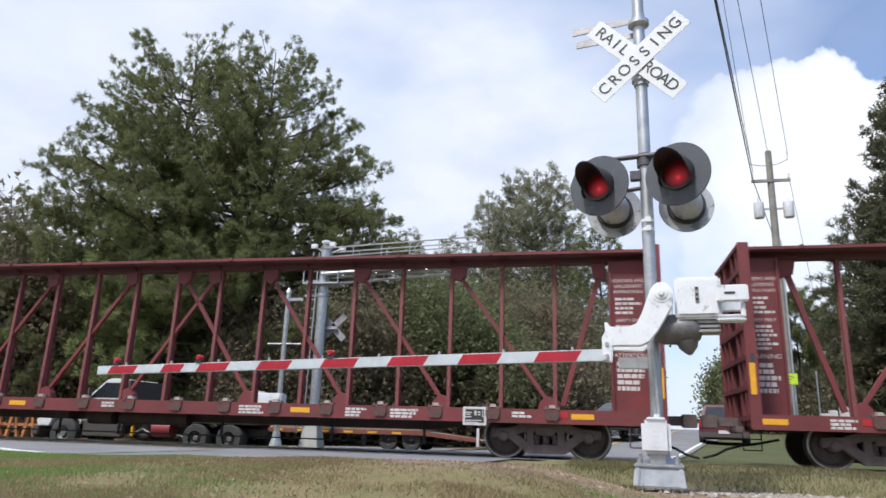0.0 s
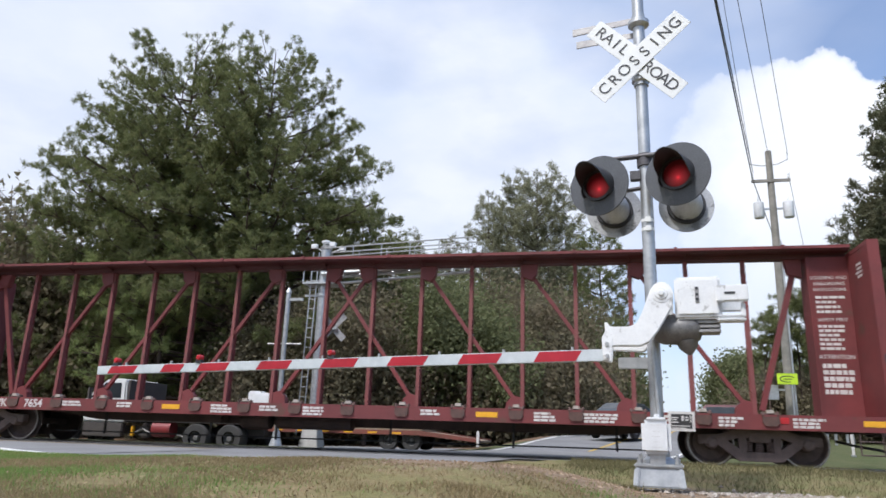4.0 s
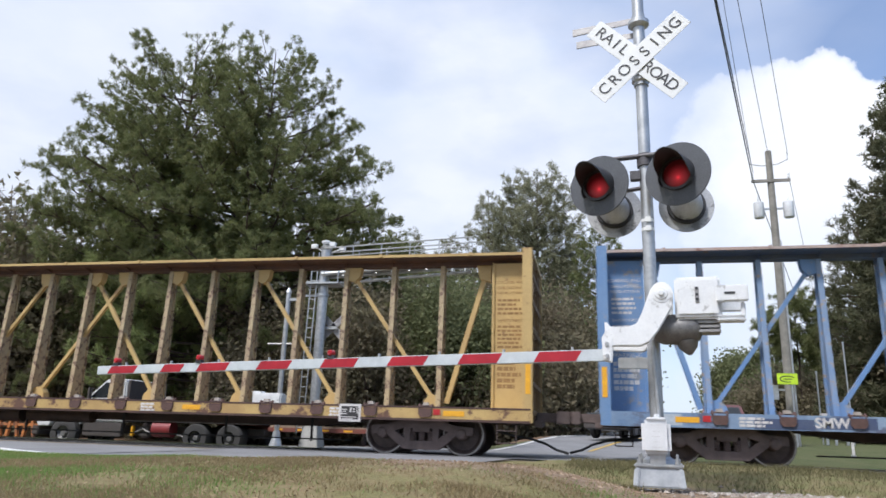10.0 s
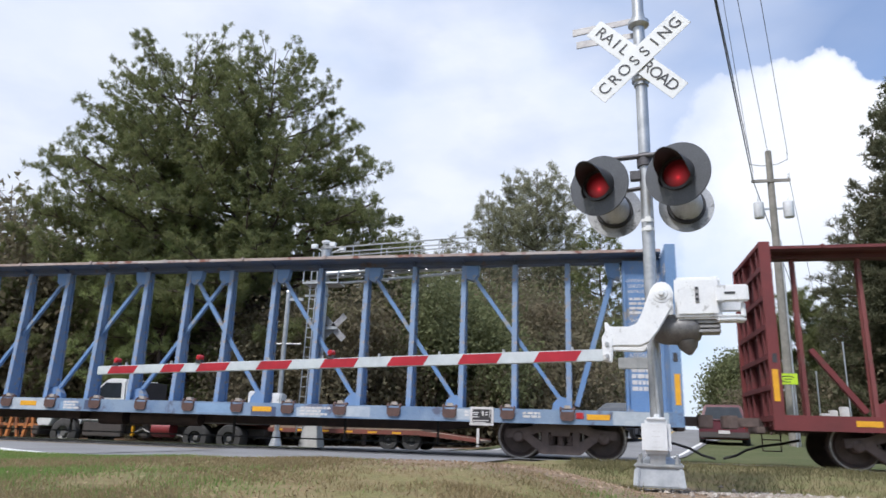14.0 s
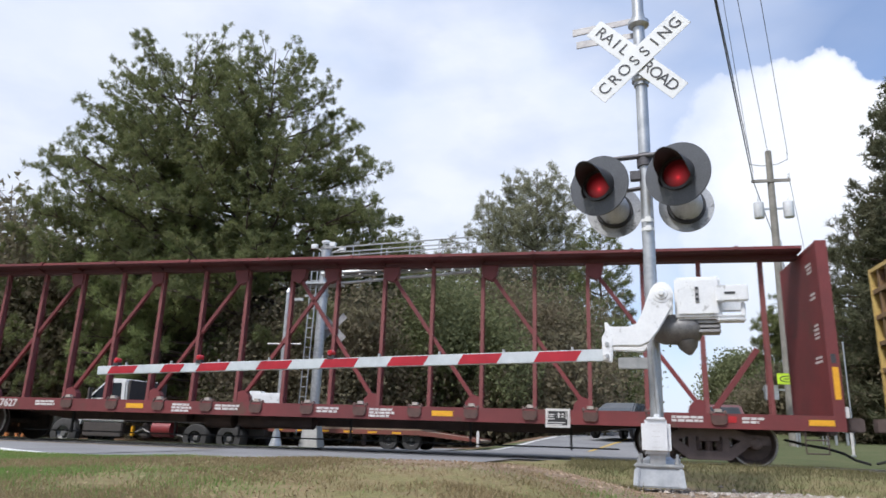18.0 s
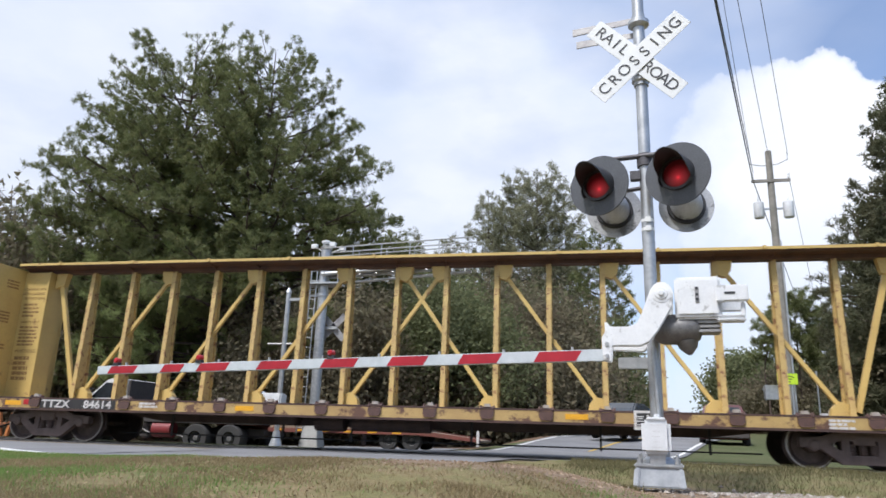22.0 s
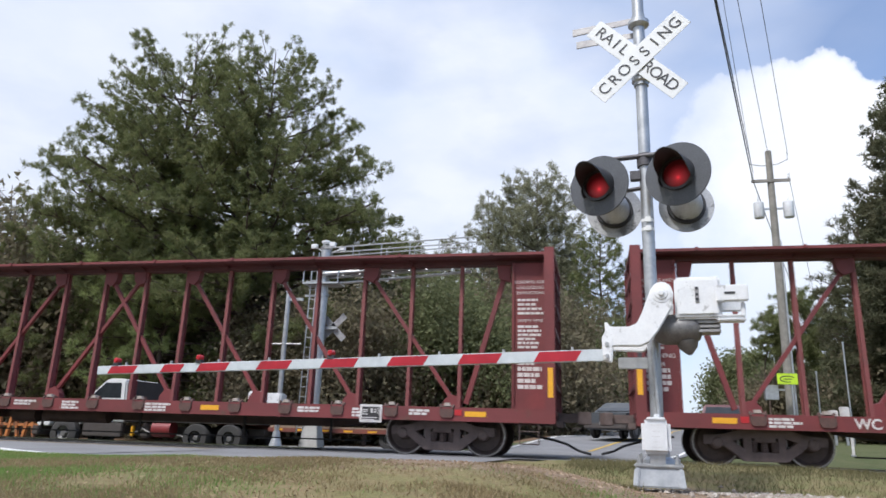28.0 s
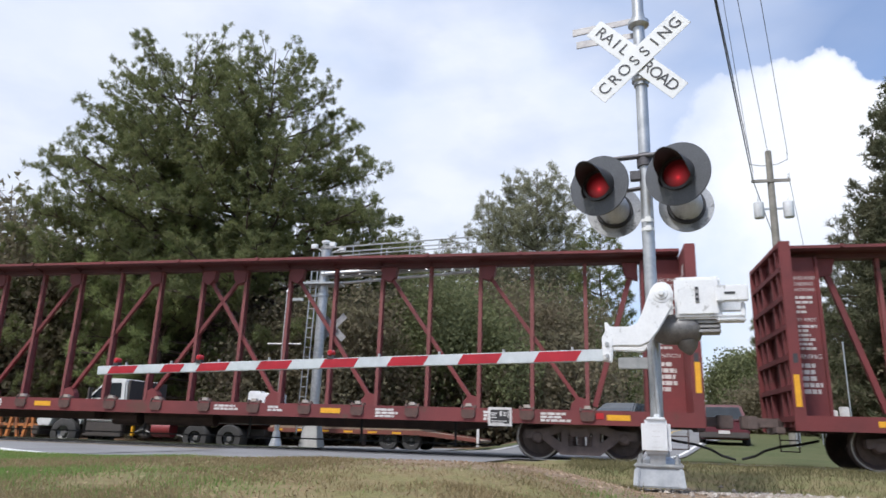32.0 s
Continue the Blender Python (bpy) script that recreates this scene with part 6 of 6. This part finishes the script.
def truck():
    """White short-nosed truck, facing along -x, with its chassis and drive wheels."""
    g = thing("truck", pose(-18.19, 6.5, -0.45), "white flatbed truck waiting on the street beside the railway", "truck")
    part("hood", Shape().prism([(-1.1, 0.75), (-1.18, 0.9), (-1.14, 1.35), (-0.3, 1.50), (0.55, 1.66), (0.62, 1.0), (0.60, 0.82), (0.5, 1.02), (0.3, 1.16), (-0.3, 1.16), (-0.52, 1.02), (-0.62, 0.75)], "y", -1.05, 1.05), M_TRUCKWHITE, g, bevel=0.03)
    part("bumper", Shape().box(-1.28, -1.0, -1.1, 1.1, 0.45, 0.75), M_CHASSIS, g, bevel=0.03)
    part("headlight", Shape().box(-1.19, -1.05, -1.065, -0.75, 1.0, 1.3), M_RIM, g, bevel=0.02)
    cab = part("cab", Shape().prism([(0.62, 0.95), (0.56, 1.66), (0.70, 1.74), (1.40, 2.36), (1.52, 2.43), (2.1, 2.43), (2.22, 2.34), (2.32, 0.95)], "y", -1.05, 1.05), M_TRUCKWHITE, g, "white day cab", bevel=0.05)
    part("side_window", Shape().prism([(0.86, 1.76), (1.42, 2.28), (2.04, 2.28), (2.08, 1.76)], "y", -1.058, -1.04), M_GLASS, cab)
    part("windscreen", Shape().add([(0.68, -0.95, 1.75), (0.68, 0.95, 1.75), (1.36, 0.9, 2.35), (1.36, -0.9, 2.35)], [(0, 1, 2, 3)]), M_GLASS, cab)
    part("mirror", Shape().box(0.92, 0.99, -1.3, -1.15, 1.7, 2.1).tube((0.95, -1.2, 2.05), (1.2, -1.02, 2.05), 0.015, n=6), M_CHASSIS, cab)
    # dark panel added to keep the white cab's back face dark
    part("cab_guard", Shape().box(2.34, 2.42, -1.08, 1.08, 0.95, 2.38), M_CHASSIS, g, "dark panel added over the cab's back", bevel=0.01)
    part("step", Shape().box(0.75, 2.3, -1.08, -0.85, 0.45, 0.93), M_CHASSIS, g, bevel=0.03)
    part("chassis", Shape().box(-0.9, 7.3, -0.45, 0.45, 0.55, 0.85), M_CHASSIS, g)
    part("red_tank", Shape().tube((3.5, -0.95, 0.76), (4.2, -0.95, 0.76), 0.26, n=16), M_REDTANK, g, "red cylindrical tank on the chassis", smooth=True)
    part("battery_box", Shape().box(2.9, 3.3, -1.0, -0.5, 0.5, 0.85), M_CHASSIS, g, bevel=0.03)
    part("yellow_bracket", Shape().box(2.62, 2.72, -1.05, -0.9, 0.5, 0.85), M_REFL, g, bevel=0.02)
    part("air_lines", Shape().path([(2.8, -1.02, 0.62), (3.1, -1.04, 0.74), (3.4, -1.02, 0.6)], 0.035, 6), M_RIM, g)
    part("air_lines", Shape().path([(4.3, -0.9, 0.6), (4.7, -0.95, 0.5), (5.2, -0.9, 0.62)], 0.03, 6), M_RIM, g)
    part("flatbed", Shape().box(2.5, 7.4, -1.15, 1.15, 1.0, 1.16), M_CHASSIS, g)
    for x, y in ((0.0, -0.95), (0.0, 0.95), (5.15, -0.9), (5.15, 0.9), (6.38, -0.9), (6.38, 0.9)):
        road_wheel(g, x, y, 0.52, 0.52 if x == 0 else 0.47, 0.30 if x == 0 else 0.55)


def trailer():
    g = thing("equipment_trailer", pose(-8.25, 6.6, -0.1), "low equipment trailer with plank deck and drooping tail", "trailer")
    outline = [(-2.2, 0.46), (-2.2, 0.58), (2.9, 0.62), (4.8, 0.42), (4.8, 0.32), (2.9, 0.48)]
    part("side_rail", Shape().prism(outline, "y", -1.2, -1.1), M_TRAILER, g)
    part("side_rail", Shape().prism(outline, "y", 1.1, 1.2), M_TRAILER, g)
    for i in range(10):
        y = -1.08 + i * 0.216
        part("deck_plank", Shape().box(-2.2, 2.9, y, y + 0.205, 0.56 + 0.01 * (i % 2), 0.65 + 0.01 * (i % 2)), M_PLANK, g)
    part("beaver_tail", Shape().prism([(2.9, 0.60), (4.8, 0.38), (4.8, 0.32), (2.9, 0.52)], "y", -1.1, 1.1), M_PLANK, g)
    part("gooseneck", Shape().prism([(-2.2, 0.42), (-2.2, 0.6), (-4.6, 0.80), (-4.6, 0.6)], "y", -0.3, 0.3), M_TRAILER, g)
    for i in range(6):
        part("reflective_tape", Shape().box(-2.0 + i * 0.8, -1.7 + i * 0.8, -1.205, -1.2, 0.5, 0.56), M_REFL, g)
    part("marker_post", Shape().box(4.7, 4.78, -1.25, -1.2, 0.2, 0.75), M_TEXT, g)
    for x in (1.85, 2.6):
        for y in (-0.95, 0.95):
            road_wheel(g, x, y, 0.31, 0.31, 0.3)


def machine():
    """Rust-orange steel frames stacked on the verge by the truck's nose."""
    g = thing("steel_rack", pose(-22.4, 7.5, -0.45), "rusty orange steel frames stacked beside the street", "rack")
    for i in range(4):
        x = -1.6 + i * 0.75
        part("upright", Shape().beam((x, 0, 0), (x + 0.28, 0, 1.4), 0.12, 0.12), M_ORANGE, g)
        part("brace", Shape().beam((x + 0.6, 0, 0), (x + 0.32, 0, 1.4), 0.1, 0.1), M_ORANGE, g)
    for z in (0.12, 0.75, 1.38):
        part("rail", Shape().beam((-1.8, 0.02, z), (1.6, 0.02, z), 0.1, 0.1), M_ORANGE, g)


def car(name, x, y, turn, paint, label, tall, rear):
    """A parked car along its own -y, the end that shows with its window and lamps."""
    g = thing(name, pose(x, y, height(x, y) + (-0.20 if tall else 0.04), 0, 0, turn), label, "car")
    h = 1.62 if tall else 1.42
    part("body", Shape().prism([(-2.2, 0.32), (-2.28, 0.55), (-2.25, 0.95), (-1.9 if tall else -1.3, 1.02), (1.0, 1.0), (2.1, 0.85), (2.25, 0.6), (2.2, 0.3)], "x", -0.9, 0.9), paint, g, bevel=0.06)
    cabin = Shape()
    b, t = [(-0.86, -2.15 if tall else -1.6), (0.86, -2.15 if tall else -1.6), (0.86, 1.0), (-0.86, 1.0)], [(-0.66, -1.9 if tall else -0.8), (0.66, -1.9 if tall else -0.8), (0.66, 0.25), (-0.66, 0.25)]
    cabin.add([(*q, 0.98) for q in b] + [(*q, h) for q in t], [(3, 2, 1, 0), (4, 5, 6, 7), (0, 1, 5, 4), (1, 2, 6, 5), (2, 3, 7, 6), (3, 0, 4, 7)])
    c = part("cabin", cabin, paint, g, bevel=0.05)
    e0, e1 = (-2.15, -1.9) if tall else (-1.6, -0.8)
    dy = 0.012
    part("end_window", Shape().add([(-0.72, e0 + 0.15 * (e1 - e0) - dy, 1.07), (0.72, e0 + 0.15 * (e1 - e0) - dy, 1.07), (0.58, e0 + 0.85 * (e1 - e0) - dy, h - 0.1), (-0.58, e0 + 0.85 * (e1 - e0) - dy, h - 0.1)], [(0, 1, 2, 3)]), M_GLASS, c)
    for s in (-1, 1):
        part("side_window", Shape().add([(s * 0.85, e0 + 0.4, 1.05), (s * 0.85, 0.75, 1.05), (s * 0.70, 0.2, h - 0.09), (s * 0.70, e1 + 0.2, h - 0.09)], [(0, 1, 2, 3)]), M_GLASS, c)
        part("lamp", Shape().box(s * 0.78 - 0.1, s * 0.78 + 0.1, -2.3, -2.2, 0.72, 0.98 if rear else 0.85), M_TAIL if rear else M_RIM, g, bevel=0.02)
        part("mirror", Shape().box(s * 0.98 - 0.08, s * 0.98 + 0.08, 0.7 if rear else -0.9, 0.82 if rear else -0.78, 0.98, 1.12), paint, c, bevel=0.02)
    part("bumper", Shape().box(-0.88, 0.88, -2.36, -2.2, 0.36, 0.58), M_CHASSIS, g, bevel=0.03)
    part("plate", Shape().box(-0.2, 0.2, -2.375, -2.36, 0.62 - 0.1, 0.62 + 0.02), M_TEXT, g)
    for x_ in (-0.82, 0.82):
        for y_ in (-1.4, 1.4):
            t_ = part("wheel", Shape().lathe((x_ - 0.1, y_, 0.33), (x_ + 0.1, y_, 0.33), [(0, 0.2), (0, 0.3), (0.15, 0.34), (0.85, 0.34), (1, 0.3), (1, 0.2)], 20, caps=False), M_TYRE, g, smooth=True)
            part("rim", Shape().lathe((x_ - 0.09, y_, 0.33), (x_ + 0.09, y_, 0.33), [(0, 0.04), (0.05, 0.2), (0.95, 0.2), (1, 0.04)], 16), M_RIM, t_, smooth=True)


truck()
trailer()
machine()
car("suv", 5.15, 14.8, -9, M_SUV, "dark maroon sport utility vehicle stopped on the far road", True, True)
car("sedan", 1.35, 14.2, -25, M_SEDAN, "dark grey sedan waiting on the far road", False, False)
car("sedan", 3.4, 32.0, -6, mat("silver_car_paint", (0.4, 0.41, 0.42), (0.36, 0.37, 0.38), 2.0, 0.3, metal=0.3), "silver sedan farther along the road", False, False)


def verge_posts():
    for x, y, h, w in ((10.75, 18.0, 1.65, 0.36), (10.35, 18.2, 1.5, 0.34), (9.95, 18.0, 1.35, 0.4)):
        g = thing("utility_pedestal", pose(x, y, height(x, y)), "small white utility cabinet in the grass", "utility box")
        part("cabinet", Shape().box(-w / 2, w / 2, -0.12, 0.12, 0.55, h), M_TEXT, g, bevel=0.03)
        part("stake", Shape().box(-0.05, 0.05, -0.05, 0.05, 0, 0.56), M_GALV, g)
    for x, y, h in ((11.1, 18.3, 4.5), (10.0, 18.8, 3.2)):
        g = thing("marker_pole", pose(x, y, height(x, y)), "thin pale metal pole in the grass", "pole")
        part("pipe", Shape().tube((0, 0, 0), (0, 0, h), 0.035, n=8), M_GALV, g)
        part("cap", Shape().tube((0, 0, h), (0, 0, h + 0.05), 0.05, n=8), M_GALV, g)
    g = thing("marker_post", pose(7.9, 8.5, height(7.9, 8.5)), "short white marker post in the grass", "post")
    part("stake", Shape().box(-0.04, 0.04, -0.02, 0.02, 0, 0.75), M_TEXT, g)
    part("base", Shape().box(-0.06, 0.06, -0.06, 0.06, 0, 0.06), M_GALV, g)


verge_posts()


PINE_LABEL = "tall dark green pine with a broad crown behind the street"
WIDE_CROWN = [(0.26, 7.0), (0.48, 7.6), (0.60, 8.0), (0.68, 6.6), (0.78, 5.7), (0.88, 4.7), (0.95, 3.7), (1.0, 2.4)]
SKIRTED = [(0.22, 8.7), (0.46, 8.8), (0.60, 7.5), (0.73, 6.5), (0.80, 5.2), (0.90, 3.6), (0.97, 2.4), (1.0, 1.4)]
ROUNDED = [(0.16, 4.4), (0.45, 4.6), (0.70, 3.9), (0.88, 2.5), (1.0, 0.8)]
pine("pine_tree", -22.7, 16.8, -0.2, 23.2, PINE_LABEL, 1, WIDE_CROWN, limbs=112, short=(0.84, 1.0))
pine("pine_tree", -18.1, 17.6, -0.2, 23.0, PINE_LABEL, 2, SKIRTED, limbs=124, short=(0.84, 1.0))
pine("pine_tree", -21.0, 14.4, -0.2, 14.6, "bright green younger pine before two taller pines", 9, ROUNDED, M_PINEYOUNG, limbs=60)
pine("pine_tree", -30.2, 16.8, -0.2, 13.4, "mid-sized olive pine with drooping lower limbs", 3, ROUNDED, limbs=46)
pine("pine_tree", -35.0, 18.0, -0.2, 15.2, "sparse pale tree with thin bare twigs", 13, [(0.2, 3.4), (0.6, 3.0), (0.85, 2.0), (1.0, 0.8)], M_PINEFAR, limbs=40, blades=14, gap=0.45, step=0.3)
pine("pine_tree", -12.2, 18.8, -0.2, 12.8, "mid-sized pine with drooping lower limbs", 4, ROUNDED, limbs=44)
FAR_LABEL = "distant round-headed pine beyond the street, haze painted into its needles"
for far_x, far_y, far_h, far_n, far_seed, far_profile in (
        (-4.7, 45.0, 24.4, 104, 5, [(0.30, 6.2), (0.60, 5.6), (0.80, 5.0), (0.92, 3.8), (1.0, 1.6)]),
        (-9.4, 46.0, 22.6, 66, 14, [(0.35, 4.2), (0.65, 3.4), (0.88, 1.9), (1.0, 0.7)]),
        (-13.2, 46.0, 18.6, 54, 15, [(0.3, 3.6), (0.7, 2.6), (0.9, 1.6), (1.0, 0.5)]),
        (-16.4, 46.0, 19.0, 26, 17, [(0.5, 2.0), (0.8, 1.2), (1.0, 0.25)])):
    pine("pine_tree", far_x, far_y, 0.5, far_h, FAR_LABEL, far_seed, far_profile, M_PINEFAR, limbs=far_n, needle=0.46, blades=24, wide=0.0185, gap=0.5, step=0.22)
pine("pine_tree", 0.7, 40.0, 0.5, 17.6, "dark green pine at the wood's edge beside the road", 16, [(0.06, 3.6), (0.45, 3.0), (0.66, 2.5), (0.84, 2.3), (0.95, 1.4), (1.0, 0.5)], M_PINE, limbs=80, needle=0.42, blades=34, gap=0.5, step=0.26)
pine("pine_tree", 18.4, 24.0, 0.3, 22.0, "tall dark pine beside the grass", 6, [(0.04, 6.0), (0.28, 6.0), (0.54, 4.9), (0.68, 3.8), (0.78, 2.9), (0.92, 1.7), (1.0, 0.5)], M_PINEDARK, limbs=180, needle=0.40, blades=22, wide=0.026, step=0.17, rise=(-0.1, 0.6))


def woods():
    """The wooded belt behind the street: thin trunks, understorey and scrub, tree by tree."""
    rng = random.Random(8)
    tall, low_, bush = [], [], []
    for i in range(3):
        tall.append(pine("pine_tree", -52 + 7 * i, 34, -0.2, 15 + 2 * i, "pine in the wood behind the street", 20 + i, [(0.10, 3.6), (0.5, 3.4), (0.8, 2.4), (1.0, 0.6)], M_PINEDARK, limbs=52, needle=0.46, blades=16, wide=0.020, gap=0.55, step=0.28))
    for i in range(3):
        low_.append(broadleaf("broadleaf_tree", -45 + 8 * i, 27, -0.2, 8.5 + i, 3.0, 0.2, "broadleaf tree in the wood behind the street", 30 + i, M_LEAFGREEN if i == 1 else M_LEAF))
    for i in range(2):
        bush.append(broadleaf("bush", -50 + 9 * i, 22, -0.2, 4.0 + i, 2.6, 0.1, "leafy bush at the wood's edge", 40 + i, clumps=170))
    for i in range(13):
        copy_thing(low_[i % 3], pose(-33 + i * 2.5 + rng.uniform(-0.8, 0.8), 24 + (i % 3) * 3 + rng.uniform(-1, 1), -0.2, 0, 0, rng.uniform(0, 360)))
    for i in range(12):
        x = -36 + i * 3.0 + rng.uniform(-0.8, 0.8)
        copy_thing(bush[i % 2], pose(x, 18.5 + (i % 2) * 2.5 + rng.uniform(-0.6, 0.6), -0.3, 0, 0, rng.uniform(0, 360)))
    for x, y in ((-15.4, 14.8), (-13.0, 16.0), (-10.4, 15.2), (-8.0, 17.0), (-5.8, 18.5)):
        copy_thing(low_[1 if x > -9 else 0], pose(x, y, -0.3, 0, 0, rng.uniform(0, 360)) @ Matrix.Scale(0.78, 4))
    for x, y, k in ((-34.2, 18.5, 1.42), (-31.0, 17.8, 1.25)):
        copy_thing(low_[0], pose(x, y, -0.3, 0, 0, rng.uniform(0, 360)) @ Matrix.Scale(k, 4))
    # taller ones at the back, lower towards the road
    for x, y, k in ((-40, 24, 1), (-44, 30, 2), (-38, 33, 1), (-33, 30, 0), (-28, 36, 2), (-23, 34, 1), (-47, 22, 0)):
        copy_thing(tall[k], pose(x, y, -0.2, 0, 0, rng.uniform(0, 360)))
    for x, y, k in ((-20, 44, 0), (-16, 42, 0), (-11.5, 40, 0), (-8, 38, 0), (-3.5, 40, 0), (-17.2, 50, 2)):
        copy_thing(tall[k], pose(x, y, 0.2, 0, 0, rng.uniform(0, 360)))
    for x, y in ((-14, 33), (-10, 31), (-6, 32), (-2.5, 34), (-0.8, 37)):
        copy_thing(low_[1 if x > -11 else 2], pose(x, y, 0.2, 0, 0, rng.uniform(0, 360)))
    # east of the road
    for i, (x, y, h, prof, n) in enumerate(((15.0, 40.0, 11.5, [(0.50, 1.5), (0.70, 2.3), (0.90, 1.8), (1.0, 0.7)], 30), (12.9, 41.0, 9.6, [(0.62, 0.9), (0.8, 1.4), (1.0, 0.5)], 12), (16.9, 38.0, 9.4, [(0.4, 1.6), (0.75, 1.9), (1.0, 0.6)], 22))):
        pine("pine_tree", x, y, 0.6, h, "slim sparse pine with a bare trunk beside the far grass", 51 + i, prof, limbs=n, needle=0.36, blades=40, gap=0.34, step=0.11)
    pine("pine_tree", 17.6, 26.5, 0.3, 12.4, "dense dark pine with limbs down to the grass", 54, [(0.02, 4.6), (0.4, 4.3), (0.75, 2.8), (1.0, 0.6)], M_PINEDARK, limbs=110, needle=0.38, blades=30, step=0.22, rise=(-0.1, 0.6))
    pine("pine_tree", 15.6, 31.0, 0.4, 6.6, "low dark pine with limbs down to the grass", 55, [(0.03, 2.6), (0.5, 2.3), (1.0, 0.5)], M_PINEDARK, limbs=60, needle=0.38, blades=30, step=0.22, rise=(-0.1, 0.6))
    for x, y in ((13.2, 44), (15.5, 45), (18.0, 43), (20.0, 47), (16.6, 41)):
        copy_thing(bush[rng.randrange(2)], pose(x, y, 0.6, 0, 0, rng.uniform(0, 360)))
    for x, y, k in ((22, 26, 2), (25, 30, 1), (22.5, 35, 2), (18.8, 29, 1), (17.6, 33, 0), (20.4, 31, 2), (16.4, 29.5, 0), (18.6, 36, 1)):
        copy_thing(tall[k], pose(x, y, 0.4, 0, 0, rng.uniform(0, 360)))
    for x, y in ((15.4, 26.5), (17.0, 25.5), (19, 24.5), (17.0, 30)):
        copy_thing(bush[rng.randrange(2)], pose(x, y, 0.4, 0, 0, rng.uniform(0, 360)))
    round_one = broadleaf("broadleaf_tree", 19.2, 89.0, 1.6, 9.2, 3.1, 0.15, "round green broadleaf tree beside the far road", 61, M_LEAFGREEN, clumps=420, leaves=56, leaf=0.22)
    for x, y, k in ((22.6, 92, 1.1), (26.6, 93, 1.0)):
        copy_thing(round_one, pose(x, y, 1.6, 0, 0, rng.uniform(0, 360)) @ Matrix.Scale(k, 4))


woods()


def treeline():
    """Far woods that close the view all round."""
    rng = np.random.default_rng(77)
    pts, size = [], []
    for i in range(5200):
        a = rng.uniform(0, 2 * math.pi)
        d = rng.uniform(120, 190)
        x, y = math.sin(a) * d, math.cos(a) * d
        if abs(math.atan2(x, y + 16.3) - 0.120) < 0.045:
            continue
        top = 11 + 4 * noise.noise((x * 0.03, y * 0.03, 0))
        pts.append((x, y, rng.uniform(0, 1) ** 0.7 * top))
        size.append(rng.uniform(0.8, 1.4))
    ob = new("far_woods", tuft_mesh("far_woods", pts, size, 16, 2.2, 0.7, M_PINEDARK, rng))
    tagged(ob, "distant dark green tree line round the place", "woods", kind="stuff")


treeline()


# ---- motion of the train ----
def motions():
    times = [0.0] + [float(i) for i in range(1, 33)]
    radius = 0.457
    turns = [i * 0.1 for i in range(321)]
    for at, car, spins in TRAIN:
        walk(car, [(t, pose(at + run(t), 0, 0)) for t in times])
        for w in spins:
            x, z = w.location.x, w.location.z
            walk(w, [(t, pose(x, 0, z, 0, math.degrees((run(t) - run(0)) / radius), 0)) for t in turns])


motions()
